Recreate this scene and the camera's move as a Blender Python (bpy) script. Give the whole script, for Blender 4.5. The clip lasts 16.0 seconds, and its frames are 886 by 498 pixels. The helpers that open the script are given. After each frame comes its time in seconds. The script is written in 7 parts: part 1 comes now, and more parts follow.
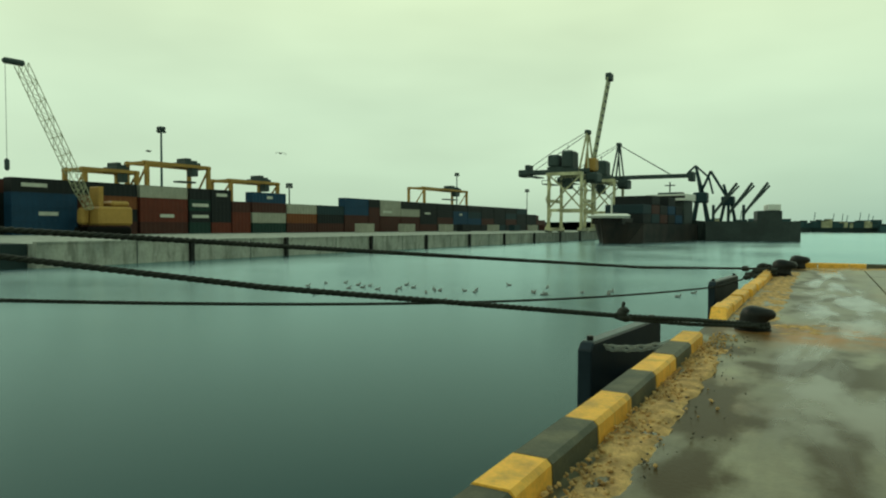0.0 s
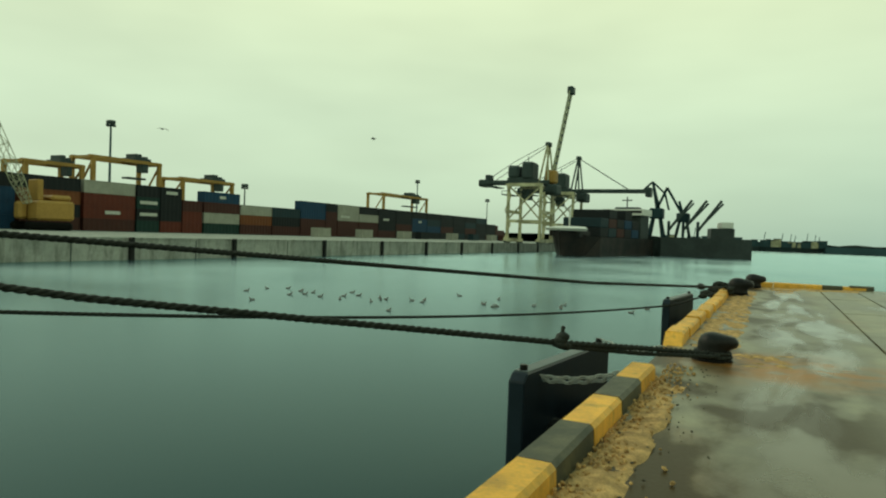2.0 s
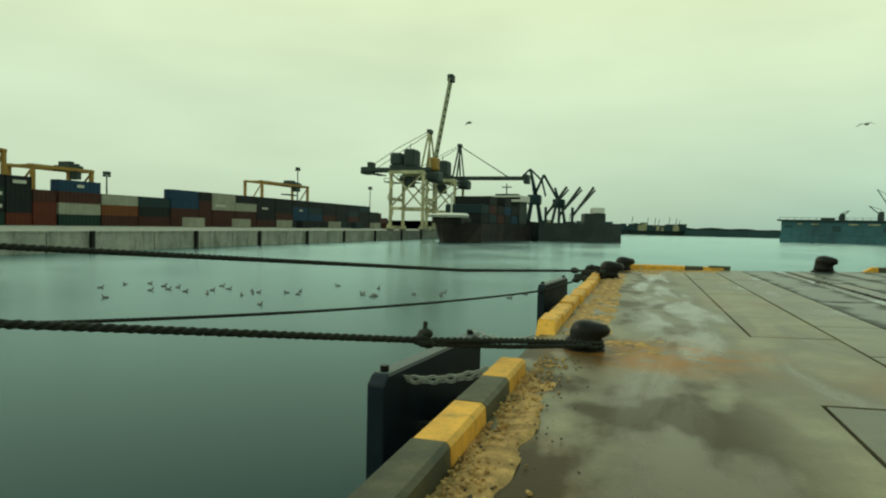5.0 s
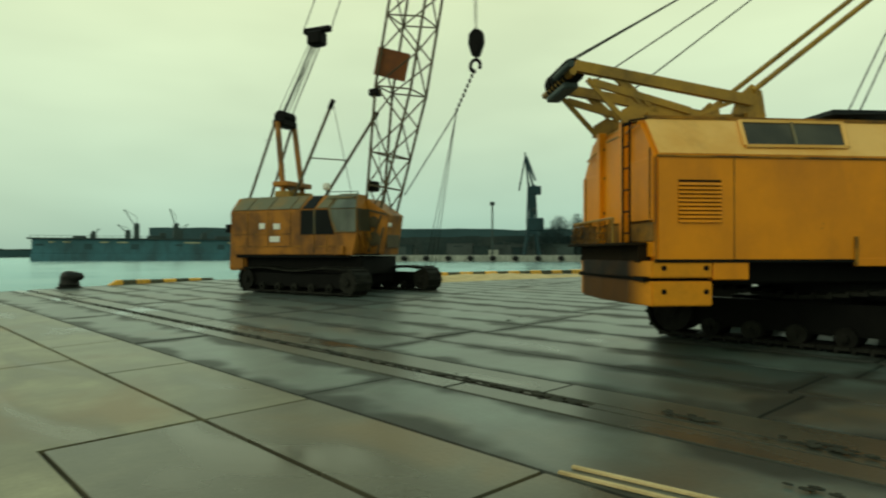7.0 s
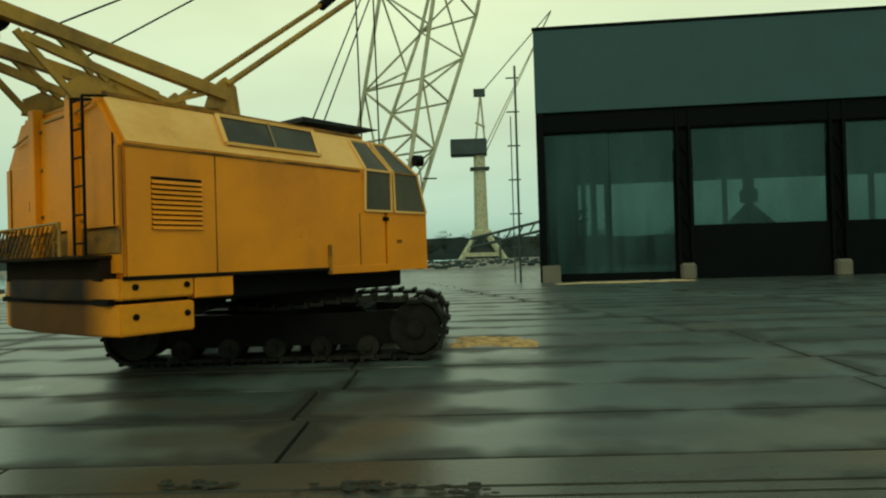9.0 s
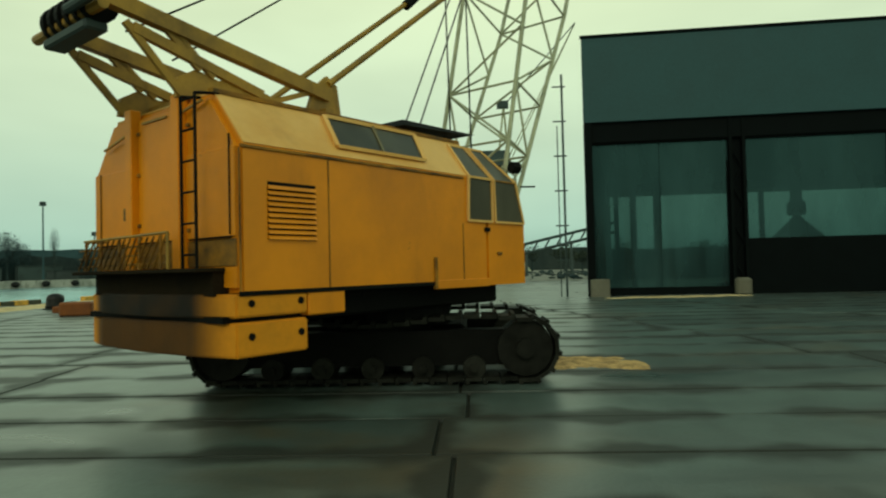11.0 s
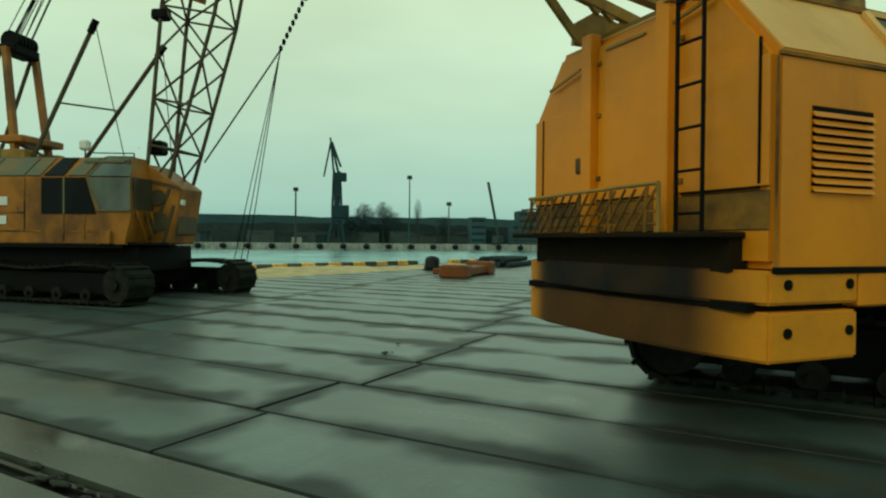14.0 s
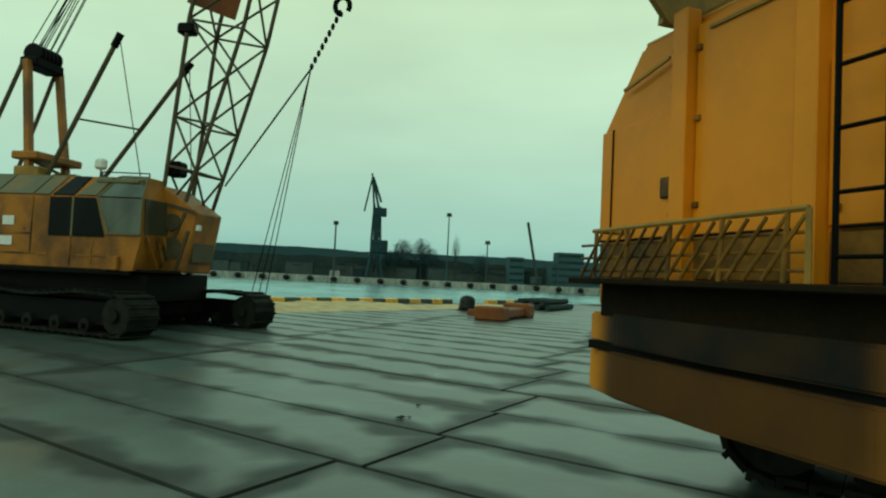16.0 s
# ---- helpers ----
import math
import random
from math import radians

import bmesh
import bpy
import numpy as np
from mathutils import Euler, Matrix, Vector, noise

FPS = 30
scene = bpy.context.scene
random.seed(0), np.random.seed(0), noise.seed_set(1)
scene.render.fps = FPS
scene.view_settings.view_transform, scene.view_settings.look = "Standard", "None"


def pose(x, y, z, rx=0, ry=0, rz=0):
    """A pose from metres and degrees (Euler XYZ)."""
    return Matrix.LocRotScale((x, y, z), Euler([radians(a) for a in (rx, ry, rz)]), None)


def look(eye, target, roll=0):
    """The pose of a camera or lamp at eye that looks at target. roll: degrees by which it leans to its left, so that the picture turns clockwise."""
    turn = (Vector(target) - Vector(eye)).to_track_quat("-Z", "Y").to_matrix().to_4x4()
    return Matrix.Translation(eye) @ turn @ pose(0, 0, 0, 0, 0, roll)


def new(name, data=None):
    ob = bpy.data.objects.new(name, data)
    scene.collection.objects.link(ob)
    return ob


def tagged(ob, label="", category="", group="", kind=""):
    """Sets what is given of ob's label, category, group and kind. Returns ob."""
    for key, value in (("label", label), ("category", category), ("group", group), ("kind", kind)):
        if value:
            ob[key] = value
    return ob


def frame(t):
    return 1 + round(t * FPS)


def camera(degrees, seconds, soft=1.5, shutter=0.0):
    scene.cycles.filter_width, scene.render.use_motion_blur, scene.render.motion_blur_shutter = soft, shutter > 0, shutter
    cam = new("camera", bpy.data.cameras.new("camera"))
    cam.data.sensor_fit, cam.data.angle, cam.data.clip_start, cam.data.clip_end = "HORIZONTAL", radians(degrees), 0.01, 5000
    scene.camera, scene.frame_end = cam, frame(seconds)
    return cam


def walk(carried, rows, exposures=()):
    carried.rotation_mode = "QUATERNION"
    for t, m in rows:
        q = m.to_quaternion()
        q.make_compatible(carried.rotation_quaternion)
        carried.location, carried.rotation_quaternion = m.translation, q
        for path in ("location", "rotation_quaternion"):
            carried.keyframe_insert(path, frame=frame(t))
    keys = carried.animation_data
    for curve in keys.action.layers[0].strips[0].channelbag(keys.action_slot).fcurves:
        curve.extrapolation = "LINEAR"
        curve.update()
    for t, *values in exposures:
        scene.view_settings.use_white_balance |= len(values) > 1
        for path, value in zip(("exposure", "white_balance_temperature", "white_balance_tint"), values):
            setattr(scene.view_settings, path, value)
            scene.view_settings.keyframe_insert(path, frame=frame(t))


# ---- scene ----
cam = camera(67.4, 16.0, soft=2.1, shutter=0.2)
PATH = [
    (0, (0.531, -4.49, 1.96), (-0.463, -2.756, 1.892), 0.2),
    (0.5, (0.522, -3.977, 1.982), (-0.469, -2.241, 1.916), 1.0),
    (1, (0.375, -3.467, 1.942), (-0.553, -1.695, 1.913), 2.8),
    (1.5, (0.232, -2.973, 1.948), (-0.619, -1.167, 1.824), 0.6),
    (2, (0.21, -2.398, 1.911), (-0.679, -0.606, 1.869), 2.1),
    (2.5, (0.106, -1.899, 1.901), (-0.599, -0.028, 1.846), 2.4),
    (3, (-0.055, -1.529, 1.913), (-0.694, 0.363, 1.809), 3.0),
    (5.5, (0.285, -1.044, 1.888), (-0.21, 0.894, 1.845), -0.5),
    (6, (0.428, -0.597, 1.81), (0.509, 1.401, 1.769), 0.7),
    (6.5, (0.617, -0.07, 1.779), (1.402, 1.77, 1.786), 1.8),
    (7, (0.869, 0.295, 1.732), (2.213, 1.777, 1.743), -0.0),
    (7.5, (1.295, 0.579, 1.806), (2.944, 1.711, 1.822), 0.4),
    (8, (1.63, 0.868, 1.817), (3.549, 1.431, 1.847), 0.7),
    (8.5, (1.897, 1.166, 1.761), (3.895, 1.253, 1.743), -1.6),
    (10.8, (2.62, 2.504, 1.824), (4.619, 2.542, 1.895), -2.1),
    (11, (2.731, 2.676, 1.823), (4.727, 2.776, 1.878), -1.4),
    (11.5, (2.854, 3.037, 1.811), (4.841, 3.257, 1.858), 0.3),
    (12, (3.012, 3.409, 1.84), (4.97, 3.809, 1.757), 0.8),
    (12.5, (3.232, 3.686, 1.822), (5.125, 4.33, 1.797), 0.6),
    (13, (3.396, 3.988, 1.804), (5.189, 4.874, 1.816), 2.1),
    (13.5, (3.655, 4.269, 1.773), (5.419, 5.207, 1.704), 2.4),
    (14, (4.072, 4.497, 1.79), (5.789, 5.523, 1.767), 0.5),
    (14.5, (4.387, 4.724, 1.762), (6.042, 5.846, 1.81), 2.6),
    (15, (4.868, 5.012, 1.78), (6.607, 5.999, 1.755), 0.5),
    (15.5, (5.275, 5.163, 1.83), (6.891, 6.341, 1.841), 0.6),
    (16, (5.459, 5.285, 1.817), (7.111, 6.408, 1.905), 2.7),
]
walk(cam, [(t, look(e, a, r)) for t, e, a, r in PATH],
     exposures=[(0.0, 0.0, 6730, 0), (1.5, 0.0, 6880, 4), (5.5, 0.0, 7000, 4), (8.5, 0.0, 7000, 3), (11.0, -0.04, 6750, 1), (13.0, -0.07, 6330, -3), (14.5, -0.10, 6280, -4), (15.5, -0.13, 6120, -7), (16.0, -0.15, 6020, -9)])

# ---------------------------------------------------------------- light
SKY_UP = 0.46
SUN_POWER = 0.6
world = bpy.data.worlds.new("overcast")
scene.world = world
world.use_nodes = True
wt = world.node_tree
bg = wt.nodes["Background"]


def wire(tree, a, b):
    tree.links.new(a, b)


sky = wt.nodes.new("ShaderNodeTexSky")
sky.sky_type = "NISHITA"
sky.sun_disc = False
sky.sun_elevation, sky.sun_rotation = radians(38), radians(274)
sky_dim = wt.nodes.new("ShaderNodeMix")
sky_dim.data_type, sky_dim.blend_type = "RGBA", "MULTIPLY"
sky_dim.inputs[0].default_value = 1.0
sky_dim.inputs[7].default_value = (0.1, 0.1, 0.1, 1)
wire(wt, sky.outputs[0], sky_dim.inputs[6])
tc = wt.nodes.new("ShaderNodeTexCoord")
sep = wt.nodes.new("ShaderNodeSeparateXYZ")
wire(wt, tc.outputs["Generated"], sep.inputs[0])
ramp = wt.nodes.new("ShaderNodeValToRGB")
e = ramp.color_ramp.elements
e[0].position, e[0].color = 0.0, (0.29, 0.50, 0.45, 1)
e[1].position, e[1].color = 1.0, (SKY_UP * 0.62, SKY_UP * 1.06, SKY_UP * 1.02, 1)
for pos, col in ((0.06, (0.45, 0.66, 0.55, 1)), (0.2, (0.68, 0.84, 0.62, 1)), (0.38, (0.81, 0.93, 0.63, 1)), (0.6, (0.54, 0.70, 0.58, 1))):
    el = e.new(pos)
    el.color = col
wire(wt, sep.outputs[2], ramp.inputs[0])
cl = wt.nodes.new("ShaderNodeTexNoise")
cl.inputs["Scale"].default_value, cl.inputs["Detail"].default_value = 2.2, 3.0
mp = wt.nodes.new("ShaderNodeMapping")
mp.inputs["Scale"].default_value = (1, 1, 3.5)
wire(wt, tc.outputs["Generated"], mp.inputs[0])
wire(wt, mp.outputs[0], cl.inputs["Vector"])
cr = wt.nodes.new("ShaderNodeMapRange")
cr.inputs[1].default_value, cr.inputs[2].default_value, cr.inputs[3].default_value, cr.inputs[4].default_value = 0.3, 0.7, 0.9, 1.08
wire(wt, cl.outputs[0], cr.inputs[0])
clouded = wt.nodes.new("ShaderNodeVectorMath")
clouded.operation = "SCALE"
west = wt.nodes.new("ShaderNodeValToRGB")
e = west.color_ramp.elements
e[0].position, e[0].color = 0.0, (0.46, 0.62, 0.50, 1)
e[1].position, e[1].color = 0.22, (0.72, 0.86, 0.62, 1)
el = e.new(0.08)
el.color = (0.60, 0.77, 0.59, 1)
wire(wt, sep.outputs[2], west.inputs[0])
side = wt.nodes.new("ShaderNodeMapRange")
side.interpolation_type = "SMOOTHSTEP"
side.inputs[1].default_value, side.inputs[2].default_value, side.inputs[3].default_value, side.inputs[4].default_value = -0.3, 0.6, 1.0, 0.0
wire(wt, sep.outputs[0], side.inputs[0])
low = wt.nodes.new("ShaderNodeMapRange")
low.interpolation_type = "SMOOTHSTEP"
low.inputs[1].default_value, low.inputs[2].default_value, low.inputs[3].default_value, low.inputs[4].default_value = 0.1, 0.24, 1.0, 0.0
wire(wt, sep.outputs[2], low.inputs[0])
both = wt.nodes.new("ShaderNodeMath")
both.operation = "MULTIPLY"
wire(wt, side.outputs[0], both.inputs[0])
wire(wt, low.outputs[0], both.inputs[1])
horizon = wt.nodes.new("ShaderNodeMix")
horizon.data_type = "RGBA"
wire(wt, both.outputs[0], horizon.inputs[0])
wire(wt, ramp.outputs[0], horizon.inputs[6])
wire(wt, west.outputs[0], horizon.inputs[7])
wire(wt, horizon.outputs[2], clouded.inputs[0])
wire(wt, cr.outputs[0], clouded.inputs[3])
mixed = wt.nodes.new("ShaderNodeMix")
mixed.data_type = "RGBA"
mixed.inputs[0].default_value = 0.93
wire(wt, sky_dim.outputs[2], mixed.inputs[6])
wire(wt, clouded.outputs[0], mixed.inputs[7])
wire(wt, mixed.outputs[2], bg.inputs[0])
bg.inputs[1].default_value = 1.0

sun = new("sun", bpy.data.lights.new("sun", "SUN"))
sun.data.energy, sun.data.angle, sun.data.color = SUN_POWER, radians(25), (1.0, 0.93, 0.78)
sun.matrix_world = look((-50, 4, 40), (0, 0, 0))


# ---------------------------------------------------------------- materials
def material(name, color, rough=0.6, metal=0.0, vary=0.25, scale=3.0, bump=0.15, fine=40.0, second=None, spots=0.5, island=0.0, coat=0.0, spec=0.22):
    """A surface with stains at a large scale, grain at a small one and a fine relief."""
    m = bpy.data.materials.new(name)
    m.use_nodes = True
    t = m.node_tree
    b = t.nodes["Principled BSDF"]
    co = t.nodes.new("ShaderNodeTexCoord")
    big = t.nodes.new("ShaderNodeTexNoise")
    big.inputs["Scale"].default_value, big.inputs["Detail"].default_value, big.inputs["Roughness"].default_value = scale, 5, 0.6
    small = t.nodes.new("ShaderNodeTexNoise")
    small.inputs["Scale"].default_value, small.inputs["Detail"].default_value = fine, 4
    geo = t.nodes.new("ShaderNodeNewGeometry")
    wire(t, geo.outputs["Position"], big.inputs["Vector"])
    wire(t, geo.outputs["Position"], small.inputs["Vector"])
    r = t.nodes.new("ShaderNodeValToRGB")
    c2 = second or tuple(c * (1 - vary) for c in color)
    r.color_ramp.elements[0].position, r.color_ramp.elements[0].color = spots - 0.15, (*c2, 1)
    r.color_ramp.elements[1].position, r.color_ramp.elements[1].color = spots + 0.15, (*color, 1)
    wire(t, big.outputs[0], r.inputs[0])
    mr = t.nodes.new("ShaderNodeMapRange")
    mr.inputs[3].default_value, mr.inputs[4].default_value = 1 - vary, 1 + vary
    wire(t, small.outputs[0], mr.inputs[0])
    mul = t.nodes.new("ShaderNodeVectorMath")
    mul.operation = "SCALE"
    wire(t, r.outputs[0], mul.inputs[0])
    wire(t, mr.outputs[0], mul.inputs[3])
    last = mul.outputs[0]
    if island:
        oi = t.nodes.new("ShaderNodeObjectInfo")
        mi = t.nodes.new("ShaderNodeMapRange")
        mi.inputs[3].default_value, mi.inputs[4].default_value = 1 - island, 1 + island
        wire(t, oi.outputs["Random"], mi.inputs[0])
        m2 = t.nodes.new("ShaderNodeVectorMath")
        m2.operation = "SCALE"
        wire(t, last, m2.inputs[0])
        wire(t, mi.outputs[0], m2.inputs[3])
        last = m2.outputs[0]
    wire(t, last, b.inputs["Base Color"])
    rr = t.nodes.new("ShaderNodeMapRange")
    rr.inputs[3].default_value, rr.inputs[4].default_value = max(0.03, rough - 0.12), min(1, rough + 0.12)
    wire(t, big.outputs[0], rr.inputs[0])
    wire(t, rr.outputs[0], b.inputs["Roughness"])
    b.inputs["Metallic"].default_value = metal
    b.inputs["Specular IOR Level"].default_value = spec
    b.inputs["Coat Weight"].default_value = coat
    if bump:
        bp = t.nodes.new("ShaderNodeBump")
        bp.inputs["Strength"].default_value, bp.inputs["Distance"].default_value = bump, 0.01
        wire(t, small.outputs[0], bp.inputs["Height"])
        wire(t, bp.outputs[0], b.inputs["Normal"])
    return m


def wet_concrete(name, dry, wet, island=0.0, level=0.5, scale=0.35, brown=(0.12, 0.075, 0.032), dry_rough=0.45, wet_rough=0.09, band=0.0, spec=0.5):
    """Concrete with brown stains, dark wet patches with soft edges, and standing puddles."""
    m = material(name, dry, 0.6, 0, 0.24, 1.3, 0.25, 22.0, second=tuple(c * 0.62 for c in dry), island=island, spec=spec)
    t = m.node_tree
    b = t.nodes["Principled BSDF"]
    geo = t.nodes.new("ShaderNodeNewGeometry")

    def noise_of(size, detail, stretch, seed=0.0, twist=0.5):
        mp_ = t.nodes.new("ShaderNodeMapping")
        mp_.inputs["Scale"].default_value = stretch
        mp_.inputs["Location"].default_value = (seed, seed * 0.7, 0)
        wire(t, geo.outputs["Position"], mp_.inputs[0])
        n = t.nodes.new("ShaderNodeTexNoise")
        n.inputs["Scale"].default_value, n.inputs["Detail"].default_value, n.inputs["Distortion"].default_value = size, detail, twist
        wire(t, mp_.outputs[0], n.inputs["Vector"])
        return n.outputs[0]

    def ranged(src, a, c, lo=0.0, hi=1.0):
        r = t.nodes.new("ShaderNodeMapRange")
        r.interpolation_type = "SMOOTHSTEP"
        r.inputs[1].default_value, r.inputs[2].default_value, r.inputs[3].default_value, r.inputs[4].default_value = a, c, lo, hi
        wire(t, src, r.inputs[0])
        return r.outputs[0]

    def blend(f, old, col):
        mx = t.nodes.new("ShaderNodeMix")
        mx.data_type = "RGBA"
        wire(t, f, mx.inputs[0])
        wire(t, old, mx.inputs[6])
        mx.inputs[7].default_value = (*col, 1)
        return mx.outputs[2]

    n1 = noise_of(scale, 6, (1.9, 0.42, 1) if band else (1.3, 0.6, 1))
    if band:
        sp = t.nodes.new("ShaderNodeSeparateXYZ")
        wire(t, geo.outputs["Position"], sp.inputs[0])
        off = t.nodes.new("ShaderNodeMath")
        off.operation = "SUBTRACT"
        wire(t, sp.outputs[0], off.inputs[0])
        off.inputs[1].default_value = 0.75
        ab = t.nodes.new("ShaderNodeMath")
        ab.operation = "ABSOLUTE"
        wire(t, off.outputs[0], ab.inputs[0])
        near = ranged(ab.outputs[0], 0.15, 1.1, band, 0.0)
        add = t.nodes.new("ShaderNodeMath")
        add.operation = "ADD"
        wire(t, n1, add.inputs[0])
        wire(t, near, add.inputs[1])
        n1 = add.outputs[0]
        worn = ranged(sp.outputs[0], 0.7, 2.3, 1.0, 0.0)
        mess = ranged(noise_of(0.8, 10, (1.3, 0.6, 1), 5.0, 0.15), 0.42, 0.60, 0.0, 0.95)
        dirt = t.nodes.new("ShaderNodeMath")
        dirt.operation = "MULTIPLY"
        wire(t, worn, dirt.inputs[0])
        wire(t, mess, dirt.inputs[1])
    damp = ranged(n1, level - 0.16, level + 0.12)
    pool = ranged(n1, level - 0.06, level + 0.2)
    stain = ranged(noise_of(0.45, 5, (1, 0.7, 1), 13.0, 0.8), 0.52, 0.72, 0.0, 0.8)
    streak = ranged(noise_of(0.9, 5, (0.35, 2.2, 1), 31.0), 0.50, 0.72, 0.0, 0.45)
    last = b.inputs["Base Color"].links[0].from_socket
    last = blend(streak, last, tuple(c * 0.45 for c in dry))
    last = blend(stain, last, brown)
    last = blend(damp, last, wet)
    if band:
        away = t.nodes.new("ShaderNodeVectorMath")
        away.operation = "DISTANCE"
        wire(t, geo.outputs["Position"], away.inputs[0])
        away.inputs[1].default_value = (0.55, 9.3, 0.0)
        round_ = ranged(away.outputs["Value"], 0.4, 2.2, 1.0, 0.0)
        rusty = t.nodes.new("ShaderNodeMath")
        rusty.operation = "MULTIPLY"
        wire(t, round_, rusty.inputs[0])
        wire(t, ranged(noise_of(1.4, 6, (1, 1, 1), 3.0), 0.35, 0.6), rusty.inputs[1])
        last = blend(dirt.outputs[0], last, (0.052, 0.032, 0.011))
        last = blend(rusty.outputs[0], last, (0.36, 0.145, 0.025))
    wire(t, last, b.inputs["Base Color"])
    wire(t, ranged(pool, 0, 1, dry_rough, wet_rough), b.inputs["Roughness"])
    if band:
        most = t.nodes.new("ShaderNodeMath")
        most.operation = "MAXIMUM"
        wire(t, dirt.outputs[0], most.inputs[0])
        wire(t, rusty.outputs[0], most.inputs[1])
        wire(t, ranged(most.outputs[0], 0.0, 0.9, spec, 0.08), b.inputs["Specular IOR Level"])
    bp = b.inputs["Normal"].links[0].from_node
    wire(t, ranged(pool, 0, 1, 0.22, 0.015), bp.inputs["Strength"])
    return m


def glass(name, tint, rough=0.08, size=1.6, upright=0.35):
    m = bpy.data.materials.new(name)
    m.use_nodes = True
    t = m.node_tree
    b = t.nodes["Principled BSDF"]
    n = t.nodes.new("ShaderNodeTexNoise")
    n.inputs["Scale"].default_value, n.inputs["Detail"].default_value = size, 5
    geo = t.nodes.new("ShaderNodeNewGeometry")
    mp_ = t.nodes.new("ShaderNodeMapping")
    mp_.inputs["Scale"].default_value = (1, 1, upright)
    wire(t, geo.outputs["Position"], mp_.inputs[0])
    wire(t, mp_.outputs[0], n.inputs["Vector"])
    r = t.nodes.new("ShaderNodeValToRGB")
    r.color_ramp.elements[0].position, r.color_ramp.elements[0].color = 0.35, (*[c * 0.4 for c in tint], 1)
    r.color_ramp.elements[1].position, r.color_ramp.elements[1].color = 0.7, (*tint, 1)
    wire(t, n.outputs[0], r.inputs[0])
    wire(t, r.outputs[0], b.inputs["Base Color"])
    b.inputs["Roughness"].default_value = rough
    b.inputs["IOR"].default_value = 1.5
    return m


def water_material():
    """Dark teal water: a dull body colour under a gloss that grows towards the horizon, ruffled by ripples."""
    m = bpy.data.materials.new("harbour_water")
    m.use_nodes = True
    t = m.node_tree
    t.nodes.remove(t.nodes["Principled BSDF"])
    body = t.nodes.new("ShaderNodeBsdfDiffuse")
    body.inputs["Color"].default_value = (0.0005, 0.026, 0.031, 1)
    gloss = t.nodes.new("ShaderNodeBsdfGlossy")
    gloss.inputs["Color"].default_value = (0.69, 0.89, 0.93, 1)
    fres = t.nodes.new("ShaderNodeFresnel")
    fres.inputs["IOR"].default_value = 1.27
    mix = t.nodes.new("ShaderNodeMixShader")
    geo = t.nodes.new("ShaderNodeNewGeometry")
    st = t.nodes.new("ShaderNodeMapping")
    st.inputs["Scale"].default_value = (1, 0.6, 1)
    st.inputs["Rotation"].default_value = (0, 0, 0.5)
    wire(t, geo.outputs["Position"], st.inputs[0])
    a = t.nodes.new("ShaderNodeTexNoise")
    a.inputs["Scale"].default_value, a.inputs["Detail"].default_value, a.inputs["Roughness"].default_value = 4.0, 3, 0.5
    c = t.nodes.new("ShaderNodeTexNoise")
    c.inputs["Scale"].default_value, c.inputs["Detail"].default_value = 0.05, 4
    wire(t, st.outputs[0], a.inputs["Vector"])
    wire(t, geo.outputs["Position"], c.inputs["Vector"])
    bp = t.nodes.new("ShaderNodeBump")
    bp.inputs["Strength"].default_value, bp.inputs["Distance"].default_value = 0.05, 0.11
    wire(t, a.outputs[0], bp.inputs["Height"])
    for n in (body, gloss):
        wire(t, bp.outputs[0], n.inputs["Normal"])
    rg = t.nodes.new("ShaderNodeMapRange")
    rg.inputs[1].default_value, rg.inputs[2].default_value, rg.inputs[3].default_value, rg.inputs[4].default_value = 0.35, 0.65, 0.19, 0.27
    wire(t, c.outputs[0], rg.inputs[0])
    wire(t, rg.outputs[0], gloss.inputs["Roughness"])
    wire(t, fres.outputs[0], mix.inputs[0])
    wire(t, body.outputs[0], mix.inputs[1])
    wire(t, gloss.outputs[0], mix.inputs[2])
    wire(t, mix.outputs[0], t.nodes["Material Output"].inputs["Surface"])
    return m


def see_through(m, tint, most):
    """Lets some of the light behind a grimy sheet through, more where it is cleaner."""
    t = m.node_tree
    clear = t.nodes.new("ShaderNodeBsdfTransparent")
    clear.inputs["Color"].default_value = (*tint, 1)
    geo = t.nodes.new("ShaderNodeNewGeometry")
    mp_ = t.nodes.new("ShaderNodeMapping")
    mp_.inputs["Scale"].default_value = (1, 1, 0.35)
    wire(t, geo.outputs["Position"], mp_.inputs[0])
    n = t.nodes.new("ShaderNodeTexNoise")
    n.inputs["Scale"].default_value, n.inputs["Detail"].default_value = 0.7, 5
    wire(t, mp_.outputs[0], n.inputs["Vector"])
    r = t.nodes.new("ShaderNodeMapRange")
    r.inputs[1].default_value, r.inputs[2].default_value, r.inputs[3].default_value, r.inputs[4].default_value = 0.3, 0.7, most * 0.45, most
    wire(t, n.outputs[0], r.inputs[0])
    mx = t.nodes.new("ShaderNodeMixShader")
    wire(t, r.outputs[0], mx.inputs[0])
    wire(t, t.nodes["Principled BSDF"].outputs[0], mx.inputs[1])
    wire(t, clear.outputs[0], mx.inputs[2])
    wire(t, mx.outputs[0], t.nodes["Material Output"].inputs["Surface"])


